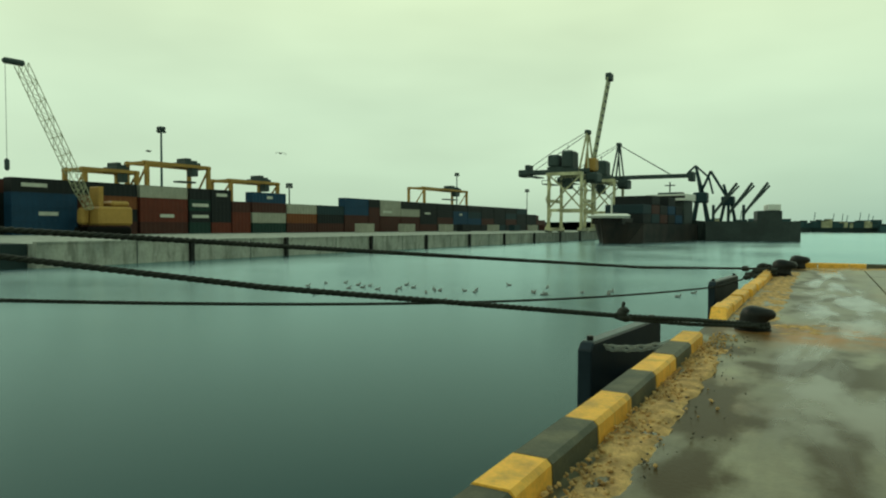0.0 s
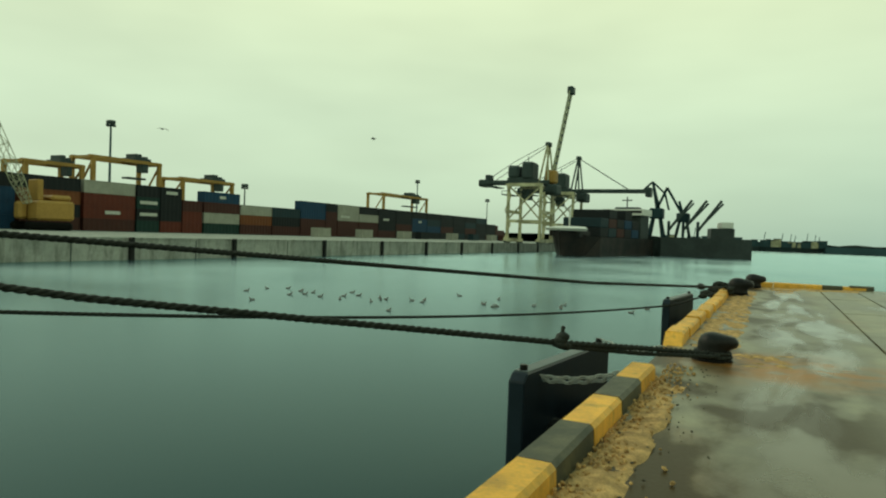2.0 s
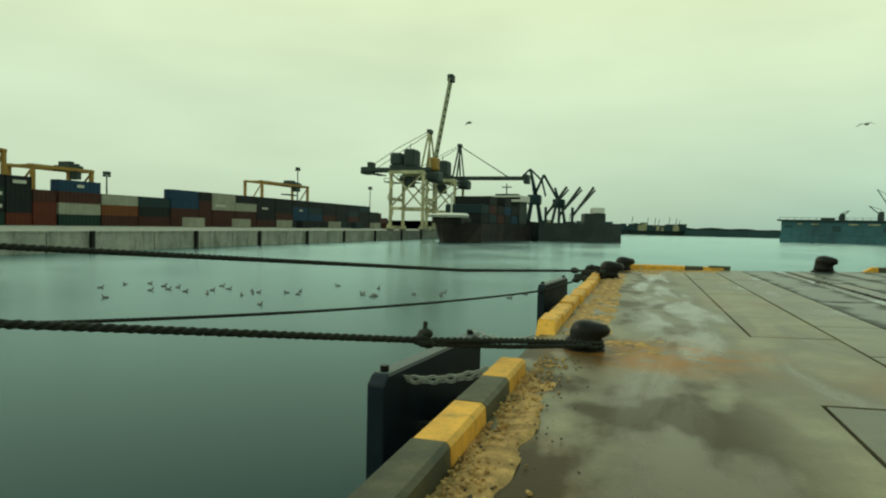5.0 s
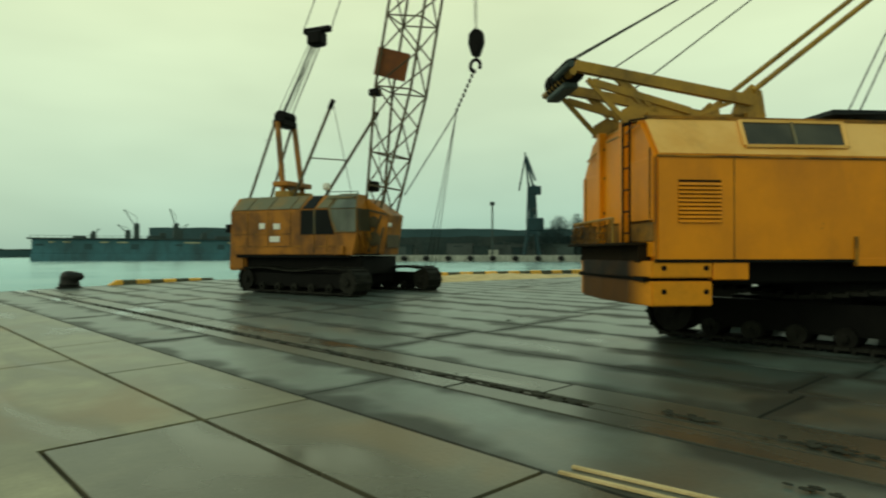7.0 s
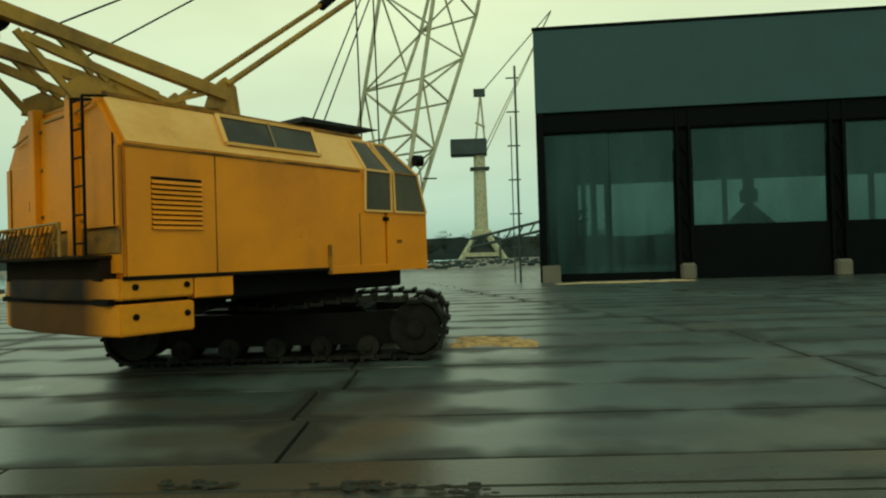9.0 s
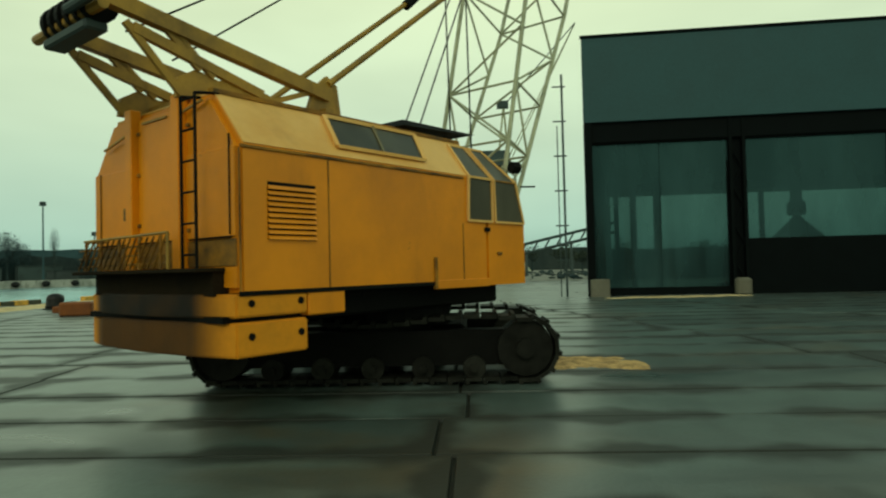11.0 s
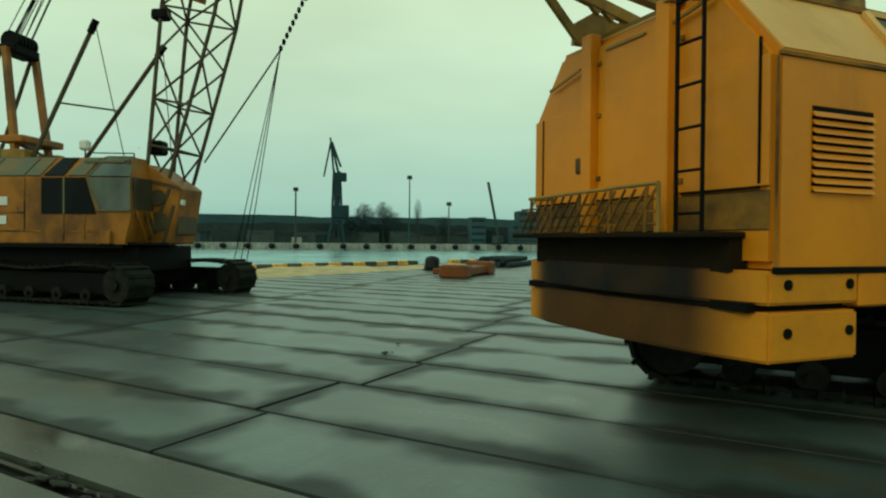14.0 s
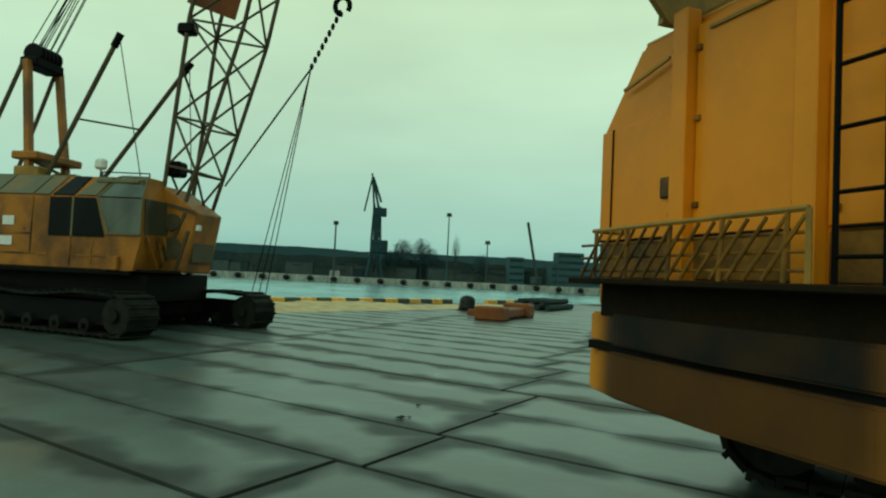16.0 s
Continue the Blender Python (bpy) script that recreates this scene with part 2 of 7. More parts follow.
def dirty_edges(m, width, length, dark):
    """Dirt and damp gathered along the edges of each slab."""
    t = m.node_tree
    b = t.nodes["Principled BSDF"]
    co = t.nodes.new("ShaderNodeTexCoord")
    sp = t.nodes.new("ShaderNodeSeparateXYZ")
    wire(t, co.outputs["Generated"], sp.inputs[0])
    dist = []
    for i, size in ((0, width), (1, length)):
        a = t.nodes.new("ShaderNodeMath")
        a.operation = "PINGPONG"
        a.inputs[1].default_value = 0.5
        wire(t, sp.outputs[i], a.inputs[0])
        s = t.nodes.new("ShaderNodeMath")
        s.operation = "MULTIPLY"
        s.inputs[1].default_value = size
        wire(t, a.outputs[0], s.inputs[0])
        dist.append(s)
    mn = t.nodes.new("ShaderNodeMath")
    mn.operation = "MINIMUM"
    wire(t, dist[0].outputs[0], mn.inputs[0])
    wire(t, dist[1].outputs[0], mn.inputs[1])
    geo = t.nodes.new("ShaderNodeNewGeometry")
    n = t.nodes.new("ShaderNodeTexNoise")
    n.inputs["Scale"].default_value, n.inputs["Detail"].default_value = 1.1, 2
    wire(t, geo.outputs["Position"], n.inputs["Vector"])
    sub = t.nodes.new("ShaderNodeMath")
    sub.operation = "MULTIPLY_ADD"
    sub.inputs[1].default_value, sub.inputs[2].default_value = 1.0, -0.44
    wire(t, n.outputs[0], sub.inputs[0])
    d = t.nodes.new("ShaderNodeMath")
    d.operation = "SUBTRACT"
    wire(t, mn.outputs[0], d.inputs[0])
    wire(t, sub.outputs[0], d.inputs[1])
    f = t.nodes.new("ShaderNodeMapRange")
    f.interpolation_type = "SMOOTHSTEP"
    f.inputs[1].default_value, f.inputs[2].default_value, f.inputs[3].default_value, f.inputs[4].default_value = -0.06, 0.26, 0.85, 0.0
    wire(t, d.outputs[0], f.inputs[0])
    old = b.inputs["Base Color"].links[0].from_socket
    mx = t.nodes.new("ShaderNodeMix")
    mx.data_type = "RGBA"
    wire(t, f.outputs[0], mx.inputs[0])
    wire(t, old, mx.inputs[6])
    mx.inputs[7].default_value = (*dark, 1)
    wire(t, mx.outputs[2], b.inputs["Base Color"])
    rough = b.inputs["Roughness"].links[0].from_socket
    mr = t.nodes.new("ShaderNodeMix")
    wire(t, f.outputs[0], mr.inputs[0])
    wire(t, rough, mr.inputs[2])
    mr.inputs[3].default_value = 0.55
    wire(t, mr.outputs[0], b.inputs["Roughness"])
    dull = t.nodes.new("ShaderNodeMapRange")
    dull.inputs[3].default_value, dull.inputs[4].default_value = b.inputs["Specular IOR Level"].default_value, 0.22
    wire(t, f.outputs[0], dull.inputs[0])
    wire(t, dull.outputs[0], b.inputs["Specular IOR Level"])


WATER = water_material()
APRON = wet_concrete("apron_concrete", (0.28, 0.25, 0.142), (0.080, 0.066, 0.034), 0.0, 0.57, 0.5, (0.18, 0.10, 0.03), 0.38, 0.10, 0.17, 0.42)
MIDDLE = wet_concrete("middle_slab_concrete", (0.20, 0.185, 0.110), (0.075, 0.070, 0.042), 0.1, 0.55, 0.5, (0.14, 0.09, 0.035), 0.34, 0.14, 0.0, 0.45)
INNER = wet_concrete("inner_slab_concrete", (0.125, 0.115, 0.072), (0.060, 0.055, 0.035), 0.1, 0.52, 0.5, (0.15, 0.09, 0.03), 0.32, 0.11, 0.0, 0.45)
SLAB = wet_concrete("slab_concrete", (0.086, 0.117, 0.100), (0.036, 0.050, 0.045), 0.28, 0.59, 0.55, (0.085, 0.060, 0.028), 0.35, 0.22, 0.0, 1.0)
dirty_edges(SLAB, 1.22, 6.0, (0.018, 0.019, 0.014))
JOINT = material("joint_dirt", (0.036, 0.036, 0.025), 0.75, 0, 0.4, 4.0, 0.3)
BEAM = wet_concrete("rail_beam_concrete", (0.078, 0.082, 0.060), (0.040, 0.043, 0.034), 0.1, 0.48, 0.5, (0.11, 0.075, 0.035), 0.3, 0.1)
QUAYWALL = material("quay_wall_concrete", (0.16, 0.15, 0.11), 0.8, 0, 0.3, 0.8, 0.3)
FARWALL = material("far_wall_concrete", (0.40, 0.41, 0.35), 0.85, 0, 0.25, 0.25, 0.2, 3.0, second=(0.26, 0.28, 0.24))
KYEL = material("kerb_yellow_paint", (0.92, 0.475, 0.075), 0.55, 0, 0.22, 3.5, 0.3, 30, second=(0.60, 0.30, 0.05), spots=0.42, island=0.12)
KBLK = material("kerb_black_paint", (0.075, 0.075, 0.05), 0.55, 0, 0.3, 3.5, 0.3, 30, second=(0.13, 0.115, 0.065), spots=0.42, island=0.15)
SAND = material("spilled_grain", (0.66, 0.41, 0.16), 0.9, 0, 0.5, 6, 1.0, 70, second=(0.30, 0.185, 0.075), spots=0.5)
PALESAND = material("pale_spill", (0.64, 0.48, 0.25), 0.85, 0, 0.25, 1.5, 0.5, 30, second=(0.42, 0.30, 0.14), spots=0.42)
STONE = material("gravel_stone", (0.16, 0.14, 0.1), 0.8, 0, 0.4, 6, 0.4, island=0.5)
IRON = material("bollard_iron", (0.018, 0.018, 0.016), 0.42, 0.3, 0.4, 5, 0.4)
FENDER = material("fender_facing", (0.012, 0.022, 0.032), 0.35, 0, 0.3, 1.5, 0.1)
FENDTOP = material("fender_edge", (0.12, 0.15, 0.15), 0.4, 0, 0.25, 3, 0.2)
CHAIN = material("galvanised_chain", (0.42, 0.43, 0.38), 0.45, 0.3, 0.3, 9, 0.3)
ROPE = material("wet_rope", (0.030, 0.034, 0.026), 0.7, 0, 0.4, 9, 0.6, 120)
RAIL = material("worn_rail_steel", (0.07, 0.06, 0.045), 0.35, 0.8, 0.3, 4, 0.2)
YELLOW = material("crane_yellow_paint", (0.74, 0.247, 0.008), 0.38, 0, 0.04, 0.7, 0.02, 14, second=(0.54, 0.180, 0.009), spots=0.42)
YELLOWTOP = material("pale_yellow_paint", (0.74, 0.42, 0.125), 0.45, 0, 0.05, 0.9, 0.02, 14, second=(0.62, 0.29, 0.05), spots=0.42)
GRIME = material("grimy_yellow_paint", (0.36, 0.155, 0.014), 0.55, 0, 0.2, 1.6, 0.1, 20, second=(0.022, 0.018, 0.010), spots=0.5)
GANTRY = material("gantry_yellow_paint", (0.36, 0.20, 0.032), 0.45, 0, 0.2, 2.0, 0.1, 20, second=(0.17, 0.10, 0.025), spots=0.44)
ORANGE = material("old_orange_paint", (0.37, 0.142, 0.017), 0.45, 0, 0.08, 1.3, 0.03, 14, second=(0.14, 0.058, 0.016), spots=0.47)
OLIVE = material("faded_roof_paint", (0.13, 0.125, 0.075), 0.5, 0, 0.25, 1.8, 0.1, second=(0.22, 0.135, 0.045), spots=0.40)
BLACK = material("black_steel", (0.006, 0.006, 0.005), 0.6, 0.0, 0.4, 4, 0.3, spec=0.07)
TRACK = material("muddy_track_steel", (0.008, 0.008, 0.006), 0.6, 0.0, 0.4, 5, 0.4, second=(0.018, 0.018, 0.014), island=0.35, spec=0.08)
PALE = material("pale_boom_paint", (0.42, 0.42, 0.27), 0.5, 0, 0.2, 2, 0.1, second=(0.20, 0.21, 0.14), spots=0.42)
BOOMA = material("rusted_boom_paint", (0.090, 0.070, 0.036), 0.55, 0, 0.3, 2.5, 0.1, second=(0.06, 0.04, 0.02), spots=0.47)
DARKGLASS = glass("dirty_cab_glass", (0.075, 0.068, 0.042), 0.3)
DARKGLASS.node_tree.nodes["Principled BSDF"].inputs["IOR"].default_value = 1.3
CLOUDY = glass("cloudy_cab_glass", (0.12, 0.14, 0.105), 0.35)
BLIND = glass("black_cab_glass", (0.010, 0.012, 0.011), 0.25)
BLIND.node_tree.nodes["Principled BSDF"].inputs["Specular IOR Level"].default_value = 0.12
WHITE = material("white_paint", (0.74, 0.74, 0.66), 0.5, 0, 0.12, 2, 0.05)
CLAD = material("dark_teal_cladding", (0.028, 0.076, 0.081), 0.55, 0, 0.12, 0.5, 0.05, 8)
SHEDBLACK = material("shed_near_black", (0.003, 0.005, 0.005), 0.6, 0.0, 0.3, 2, 0.1, spec=0.05)
SHEET = glass("shed_plastic_sheet", (0.034, 0.068, 0.068), 0.16, 0.5, 0.3)
see_through(SHEET, (0.18, 0.34, 0.31), 0.30)
SHEET.node_tree.nodes["Principled BSDF"].inputs["IOR"].default_value = 1.5
SHEET.node_tree.nodes["Principled BSDF"].inputs["Specular Tint"].default_value = (0.35, 0.8, 0.82, 1)
CREAM = material("port_crane_cream", (0.60, 0.57, 0.36), 0.55, 0, 0.2, 0.3, 0, 4, second=(0.28, 0.26, 0.16))
# teal haze of distance is mixed into this grey
PORTDARK = material("port_crane_hazed_grey", (0.046, 0.068, 0.064), 0.6, 0, 0.3, 0.3, 0, 4)
PORTBLUE = material("port_crane_blue", (0.016, 0.045, 0.052), 0.6, 0, 0.3, 0.3, 0, 4)
RTGY = material("yard_crane_yellow", (0.40, 0.235, 0.06), 0.6, 0, 0.2, 0.4, 0, 4)
HULL = material("black_hull", (0.014, 0.016, 0.016), 0.45, 0, 0.3, 0.2, 0, 2, second=(0.04, 0.03, 0.025))
HULLGREY = material("grey_hull", (0.045, 0.058, 0.055), 0.5, 0, 0.3, 0.2, 0, 2)
DOCK = material("dock_blue_grey", (0.065, 0.18, 0.215), 0.6, 0, 0.25, 0.06, 0, 1.5, second=(0.05, 0.12, 0.14))
# bluish distance haze is mixed into the shore, building and twig colours
SHORE = material("far_shore", (0.016, 0.032, 0.033), 0.9, 0, 0.4, 0.05, 0, 0.6, second=(0.034, 0.046, 0.042))
HAZE = material("far_haze_tint", (0.045, 0.09, 0.098), 0.9, 0, 0.2, 0.05, 0, 0.6)
TWIG = material("hazed_twigs", (0.048, 0.082, 0.085), 0.9, 0, 0.3, 0.5, 0, 3)
LEAF = material("dark_tree_leaves", (0.030, 0.042, 0.024), 0.9, 0, 0.4, 0.3, 0, 3)
GULL = material("gull_feathers", (0.24, 0.24, 0.22), 0.8, 0, 0.3, 20, 0)
BALLAST = material("gravel_ground", (0.13, 0.125, 0.10), 0.85, 0, 0.4, 0.5, 0.6, 5, second=(0.26, 0.25, 0.2))
DULLORANGE = material("orange_steel", (0.24, 0.075, 0.017), 0.55, 0, 0.2, 2, 0.1, second=(0.15, 0.05, 0.018))


def sooty(name):
    """Yellow paint with a broad soot stain over the middle of the rear."""
    m = material(name, (0.66, 0.24, 0.011), 0.6, 0, 0.14, 1.2, 0.06, 14, second=(0.48, 0.19, 0.012), spots=0.4)
    t = m.node_tree
    b = t.nodes["Principled BSDF"]
    co = t.nodes.new("ShaderNodeTexCoord")
    sp = t.nodes.new("ShaderNodeSeparateXYZ")
    back = t.nodes.new("ShaderNodeMapping")
    back.vector_type = "TEXTURE"
    back.inputs["Location"].default_value, back.inputs["Rotation"].default_value = (8.73, 4.85, 0), (0, 0, radians(-35.9))
    place = t.nodes.new("ShaderNodeNewGeometry")
    wire(t, place.outputs["Position"], back.inputs[0])
    wire(t, back.outputs[0], sp.inputs[0])
    n = t.nodes.new("ShaderNodeTexNoise")
    n.inputs["Scale"].default_value, n.inputs["Detail"].default_value = 1.5, 5
    wire(t, co.outputs["Object"], n.inputs["Vector"])
    a = t.nodes.new("ShaderNodeMapRange")
    a.interpolation_type = "SMOOTHSTEP"
    a.inputs[1].default_value, a.inputs[2].default_value = 0.0, 0.6
    wire(t, sp.outputs[1], a.inputs[0])
    c = t.nodes.new("ShaderNodeMapRange")
    c.interpolation_type = "SMOOTHSTEP"
    c.inputs[1].default_value, c.inputs[2].default_value, c.inputs[3].default_value, c.inputs[4].default_value = 2.45, 2.85, 1.0, 0.0
    wire(t, sp.outputs[1], c.inputs[0])
    d = t.nodes.new("ShaderNodeMapRange")
    d.interpolation_type = "SMOOTHSTEP"
    d.inputs[1].default_value, d.inputs[2].default_value, d.inputs[3].default_value, d.inputs[4].default_value = -0.05, 0.02, 1.0, 0.0
    wire(t, sp.outputs[0], d.inputs[0])
    z = t.nodes.new("ShaderNodeMapRange")
    z.interpolation_type = "SMOOTHSTEP"
    z.inputs[1].default_value, z.inputs[2].default_value, z.inputs[3].default_value, z.inputs[4].default_value = 1.30, 1.42, 0.89, 1.0
    wire(t, sp.outputs[2], z.inputs[0])
    k = t.nodes.new("ShaderNodeMapRange")
    k.inputs[1].default_value, k.inputs[2].default_value, k.inputs[3].default_value, k.inputs[4].default_value = 0.3, 0.6, 0.95, 1.0
    wire(t, n.outputs[0], k.inputs[0])
    out = a.outputs[0]
    for o in (c, d, z, k):
        q = t.nodes.new("ShaderNodeMath")
        q.operation = "MULTIPLY"
        wire(t, out, q.inputs[0])
        wire(t, o.outputs[0], q.inputs[1])
        out = q.outputs[0]
    old = b.inputs["Base Color"].links[0].from_socket
    mx = t.nodes.new("ShaderNodeMix")
    mx.data_type = "RGBA"
    wire(t, out, mx.inputs[0])
    wire(t, old, mx.inputs[6])
    mx.inputs[7].default_value = (0.006, 0.005, 0.004, 1)
    wire(t, mx.outputs[2], b.inputs["Base Color"])
    return m


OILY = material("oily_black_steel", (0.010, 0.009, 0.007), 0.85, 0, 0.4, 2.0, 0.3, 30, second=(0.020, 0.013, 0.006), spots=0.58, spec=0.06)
SOOTY = sooty("sooty_yellow_paint")


def streaked(m, dark, strength, size=2.2, lo=0.52):
    """Dirt washed down the paint in thin upright runs, and a few chips of rust."""
    t = m.node_tree
    b = t.nodes["Principled BSDF"]
    geo = t.nodes.new("ShaderNodeNewGeometry")
    last = b.inputs["Base Color"].links[0].from_socket
    for stretch, scale_, a, c, k in (((1, 1, 0.3), size, lo, lo + 0.24, strength), ((1, 1, 1), size * 3.5, 0.68, 0.76, strength * 1.3)):
        mp_ = t.nodes.new("ShaderNodeMapping")
        mp_.inputs["Scale"].default_value = stretch
        wire(t, geo.outputs["Position"], mp_.inputs[0])
        n = t.nodes.new("ShaderNodeTexNoise")
        n.inputs["Scale"].default_value, n.inputs["Detail"].default_value, n.inputs["Roughness"].default_value = scale_, 6, 0.62
        wire(t, mp_.outputs[0], n.inputs["Vector"])
        r = t.nodes.new("ShaderNodeMapRange")
        r.interpolation_type = "SMOOTHSTEP"
        r.inputs[1].default_value, r.inputs[2].default_value, r.inputs[4].default_value = a, c, min(1.0, k)
        wire(t, n.outputs[0], r.inputs[0])
        mx = t.nodes.new("ShaderNodeMix")
        mx.data_type = "RGBA"
        wire(t, r.outputs[0], mx.inputs[0])
        wire(t, last, mx.inputs[6])
        mx.inputs[7].default_value = (*dark, 1)
        last = mx.outputs[2]
    wire(t, last, b.inputs["Base Color"])


streaked(YELLOW, (0.15, 0.06, 0.012), 0.46, 1.0)
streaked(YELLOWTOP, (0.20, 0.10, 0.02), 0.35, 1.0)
streaked(SOOTY, (0.14, 0.06, 0.012), 0.3, 1.0)
streaked(GANTRY, (0.08, 0.045, 0.015), 0.6, 3.0)
streaked(ORANGE, (0.07, 0.036, 0.014), 0.62, 1.1, 0.48)
streaked(KYEL, (0.22, 0.15, 0.06), 0.6, 3.5, 0.5)
streaked(FARWALL, (0.13, 0.14, 0.11), 0.7, 0.8, 0.45)
streaked(DOCK, (0.04, 0.055, 0.055), 0.45, 0.2, 0.45)


# ---------------------------------------------------------------- mesh tools
def part(name, bm, mat, parent=None, label="", smooth=False):
    me = bpy.data.meshes.new(name)
    bmesh.ops.recalc_face_normals(bm, faces=bm.faces)
    bm.to_mesh(me)
    bm.free()
    me.materials.append(mat)
    if smooth:
        for p in me.polygons:
            p.use_smooth = True
    ob = new(name, me)
    if parent is not None:
        ob.parent = parent
    if label:
        ob["label"] = label
    return ob


def thing(name, label, category, group="", at=(0, 0, 0), turn=0.0, kind=""):
    ob = new(name)
    ob.empty_display_size = 0.2
    ob.matrix_world = pose(*at, 0, 0, turn)
    return tagged(ob, label, category, group, kind)


def shared(name, mesh, parent, m):
    ob = new(name, mesh)
    ob.parent = parent
    ob.matrix_basis = m
    return ob


def mesh_of(name, bm, mat):
    me = bpy.data.meshes.new(name)
    bmesh.ops.recalc_face_normals(bm, faces=bm.faces)
    bm.to_mesh(me)
    bm.free()
    me.materials.append(mat)
    return me


def hexa(bm, pts):
    """A solid from eight corners: four below, four above, in the same order."""
    v = [bm.verts.new(p) for p in pts]
    for f in ((3, 2, 1, 0), (4, 5, 6, 7), (0, 1, 5, 4), (1, 2, 6, 5), (2, 3, 7, 6), (3, 0, 4, 7)):
        bm.faces.new([v[i] for i in f])


def box(bm, x0, x1, y0, y1, z0, z1):
    hexa(bm, [(x0, y0, z0), (x1, y0, z0), (x1, y1, z0), (x0, y1, z0), (x0, y0, z1), (x1, y0, z1), (x1, y1, z1), (x0, y1, z1)])


def bbox(x0, x1, y0, y1, z0, z1, bevel=0.0):
    bm = bmesh.new()
    box(bm, x0, x1, y0, y1, z0, z1)
    if bevel:
        bmesh.ops.bevel(bm, geom=bm.edges[:], offset=bevel, segments=1, affect="EDGES")
    return bm


def prism(bm, profile, y0, y1):
    """A profile in x and z, drawn out along y."""
    a = [bm.verts.new((x, y0, z)) for x, z in profile]
    b = [bm.verts.new((x, y1, z)) for x, z in profile]
    bm.faces.new(a)
    bm.faces.new(b[::-1])
    n = len(a)
    for i in range(n):
        bm.faces.new((a[i], b[i], b[(i + 1) % n], a[(i + 1) % n]))


def prism_x(bm, profile, x0, x1):
    """A profile in y and z, drawn out along x."""
    a = [bm.verts.new((x0, y, z)) for y, z in profile]
    b = [bm.verts.new((x1, y, z)) for y, z in profile]
    bm.faces.new(a)
    bm.faces.new(b[::-1])
    n = len(a)
    for i in range(n):
        bm.faces.new((a[i], b[i], b[(i + 1) % n], a[(i + 1) % n]))


def tube(bm, p, q, r, n=6, r2=None):
    p, q = Vector(p), Vector(q)
    d = (q - p).normalized()
    s = d.cross(Vector((0, 0, 1)) if abs(d.z) < 0.95 else Vector((1, 0, 0))).normalized()
    w = d.cross(s)
    r2 = r if r2 is None else r2
    a = [bm.verts.new(p + (s * math.cos(2 * math.pi * i / n) + w * math.sin(2 * math.pi * i / n)) * r) for i in range(n)]
    b = [bm.verts.new(q + (s * math.cos(2 * math.pi * i / n) + w * math.sin(2 * math.pi * i / n)) * r2) for i in range(n)]
    bm.faces.new(a[::-1])
    bm.faces.new(b)
    for i in range(n):
        bm.faces.new((a[i], a[(i + 1) % n], b[(i + 1) % n], b[i]))


def beam(bm, p, q, w, h):
    """A bar of rectangular section from p to q."""
    p, q = Vector(p), Vector(q)
    d = (q - p).normalized()
    s = d.cross(Vector((0, 0, 1)) if abs(d.z) < 0.98 else Vector((0, 1, 0))).normalized() * w / 2
    u = s.normalized().cross(d) * h / 2
    hexa(bm, [p - s - u, p + s - u, p + s + u, p - s + u, q - s - u, q + s - u, q + s + u, q - s + u])


def tubes(name, segs, r, mat, parent, label="", n=6):
    bm = bmesh.new()
    for p, q in segs:
        tube(bm, p, q, r, n)
    return part(name, bm, mat, parent, label, smooth=False)


def beams(name, segs, w, h, mat, parent, label=""):
    bm = bmesh.new()
    for p, q in segs:
        beam(bm, p, q, w, h)
    return part(name, bm, mat, parent, label)


def cable(name, pts, r, mat, parent=None, label="", n=5, sag=0.0, steps=1):
    """A thin round line through points."""
    bm = bmesh.new()
    out = []
    for a, b in zip(pts, pts[1:]):
        for i in range(steps):
            f = i / steps
            p = Vector(a).lerp(Vector(b), f)
            p.z -= sag * 4 * f * (1 - f)
            out.append(p)
    out.append(Vector(pts[-1]))
    for a, b in zip(out, out[1:]):
        tube(bm, a, b, r, n)
    return part(name, bm, mat, parent, label, smooth=True)


def ground(x):
    """The quay falls towards its edge."""
    return 0.0 if x < 0 else 0.028 * x if x < 14 else 0.392


def lattice(parent, foot, angle, length, width, depth, mat, r=0.045, bays=14, taper=4.0, foot_depth=0.3, lean=0.0):
    """A lattice boom in the plane of x and z, from its foot upwards: four chords, four faces of lacing."""
    ca, sa = math.cos(radians(angle)), math.sin(radians(angle))
    fx, fy, fz = foot

    def at(s, side, back):
        d = foot_depth + (depth - foot_depth) * min(1, s / taper)
        off = d / 2 * back
        return Vector((fx + ca * s - sa * off, fy + side * width / 2, fz + sa * s + ca * off))

    stations = [taper * i / 4 for i in range(4)] + [taper + (length - taper) * i / bays for i in range(bays + 1)]
    for side in (-1, 1):
        for back in (-1, 1):
            bm_ = bmesh.new()
            rings = [[bm_.verts.new(at(s, side, back) + Vector((math.cos(k * math.pi / 3) * r, math.sin(k * math.pi / 3) * r, 0))) for k in range(6)] for s in (0, taper, length)]
            for a, b in zip(rings, rings[1:]):
                for k in range(6):
                    bm_.faces.new((a[k], a[(k + 1) % 6], b[(k + 1) % 6], b[k]))
            part("chord", bm_, mat, parent, smooth=True)
    for face in ((-1, 0), (1, 0), (0, -1), (0, 1)):
        segs = []
        for i, (a, b) in enumerate(zip(stations, stations[1:])):
            if face[0]:
                p = [at(a, face[0], -1), at(a, face[0], 1), at(b, face[0], -1), at(b, face[0], 1)]
            else:
                p = [at(a, -1, face[1]), at(a, 1, face[1]), at(b, -1, face[1]), at(b, 1, face[1])]
            segs.append((p[0], p[3]) if i % 2 else (p[1], p[2]))
            if i % 2 == 0 or i < 3:
                segs.append((p[0], p[1]))
        tubes("lacing", segs, r * 0.55, mat, parent, n=5)["kind"] = "stuff"
    return at


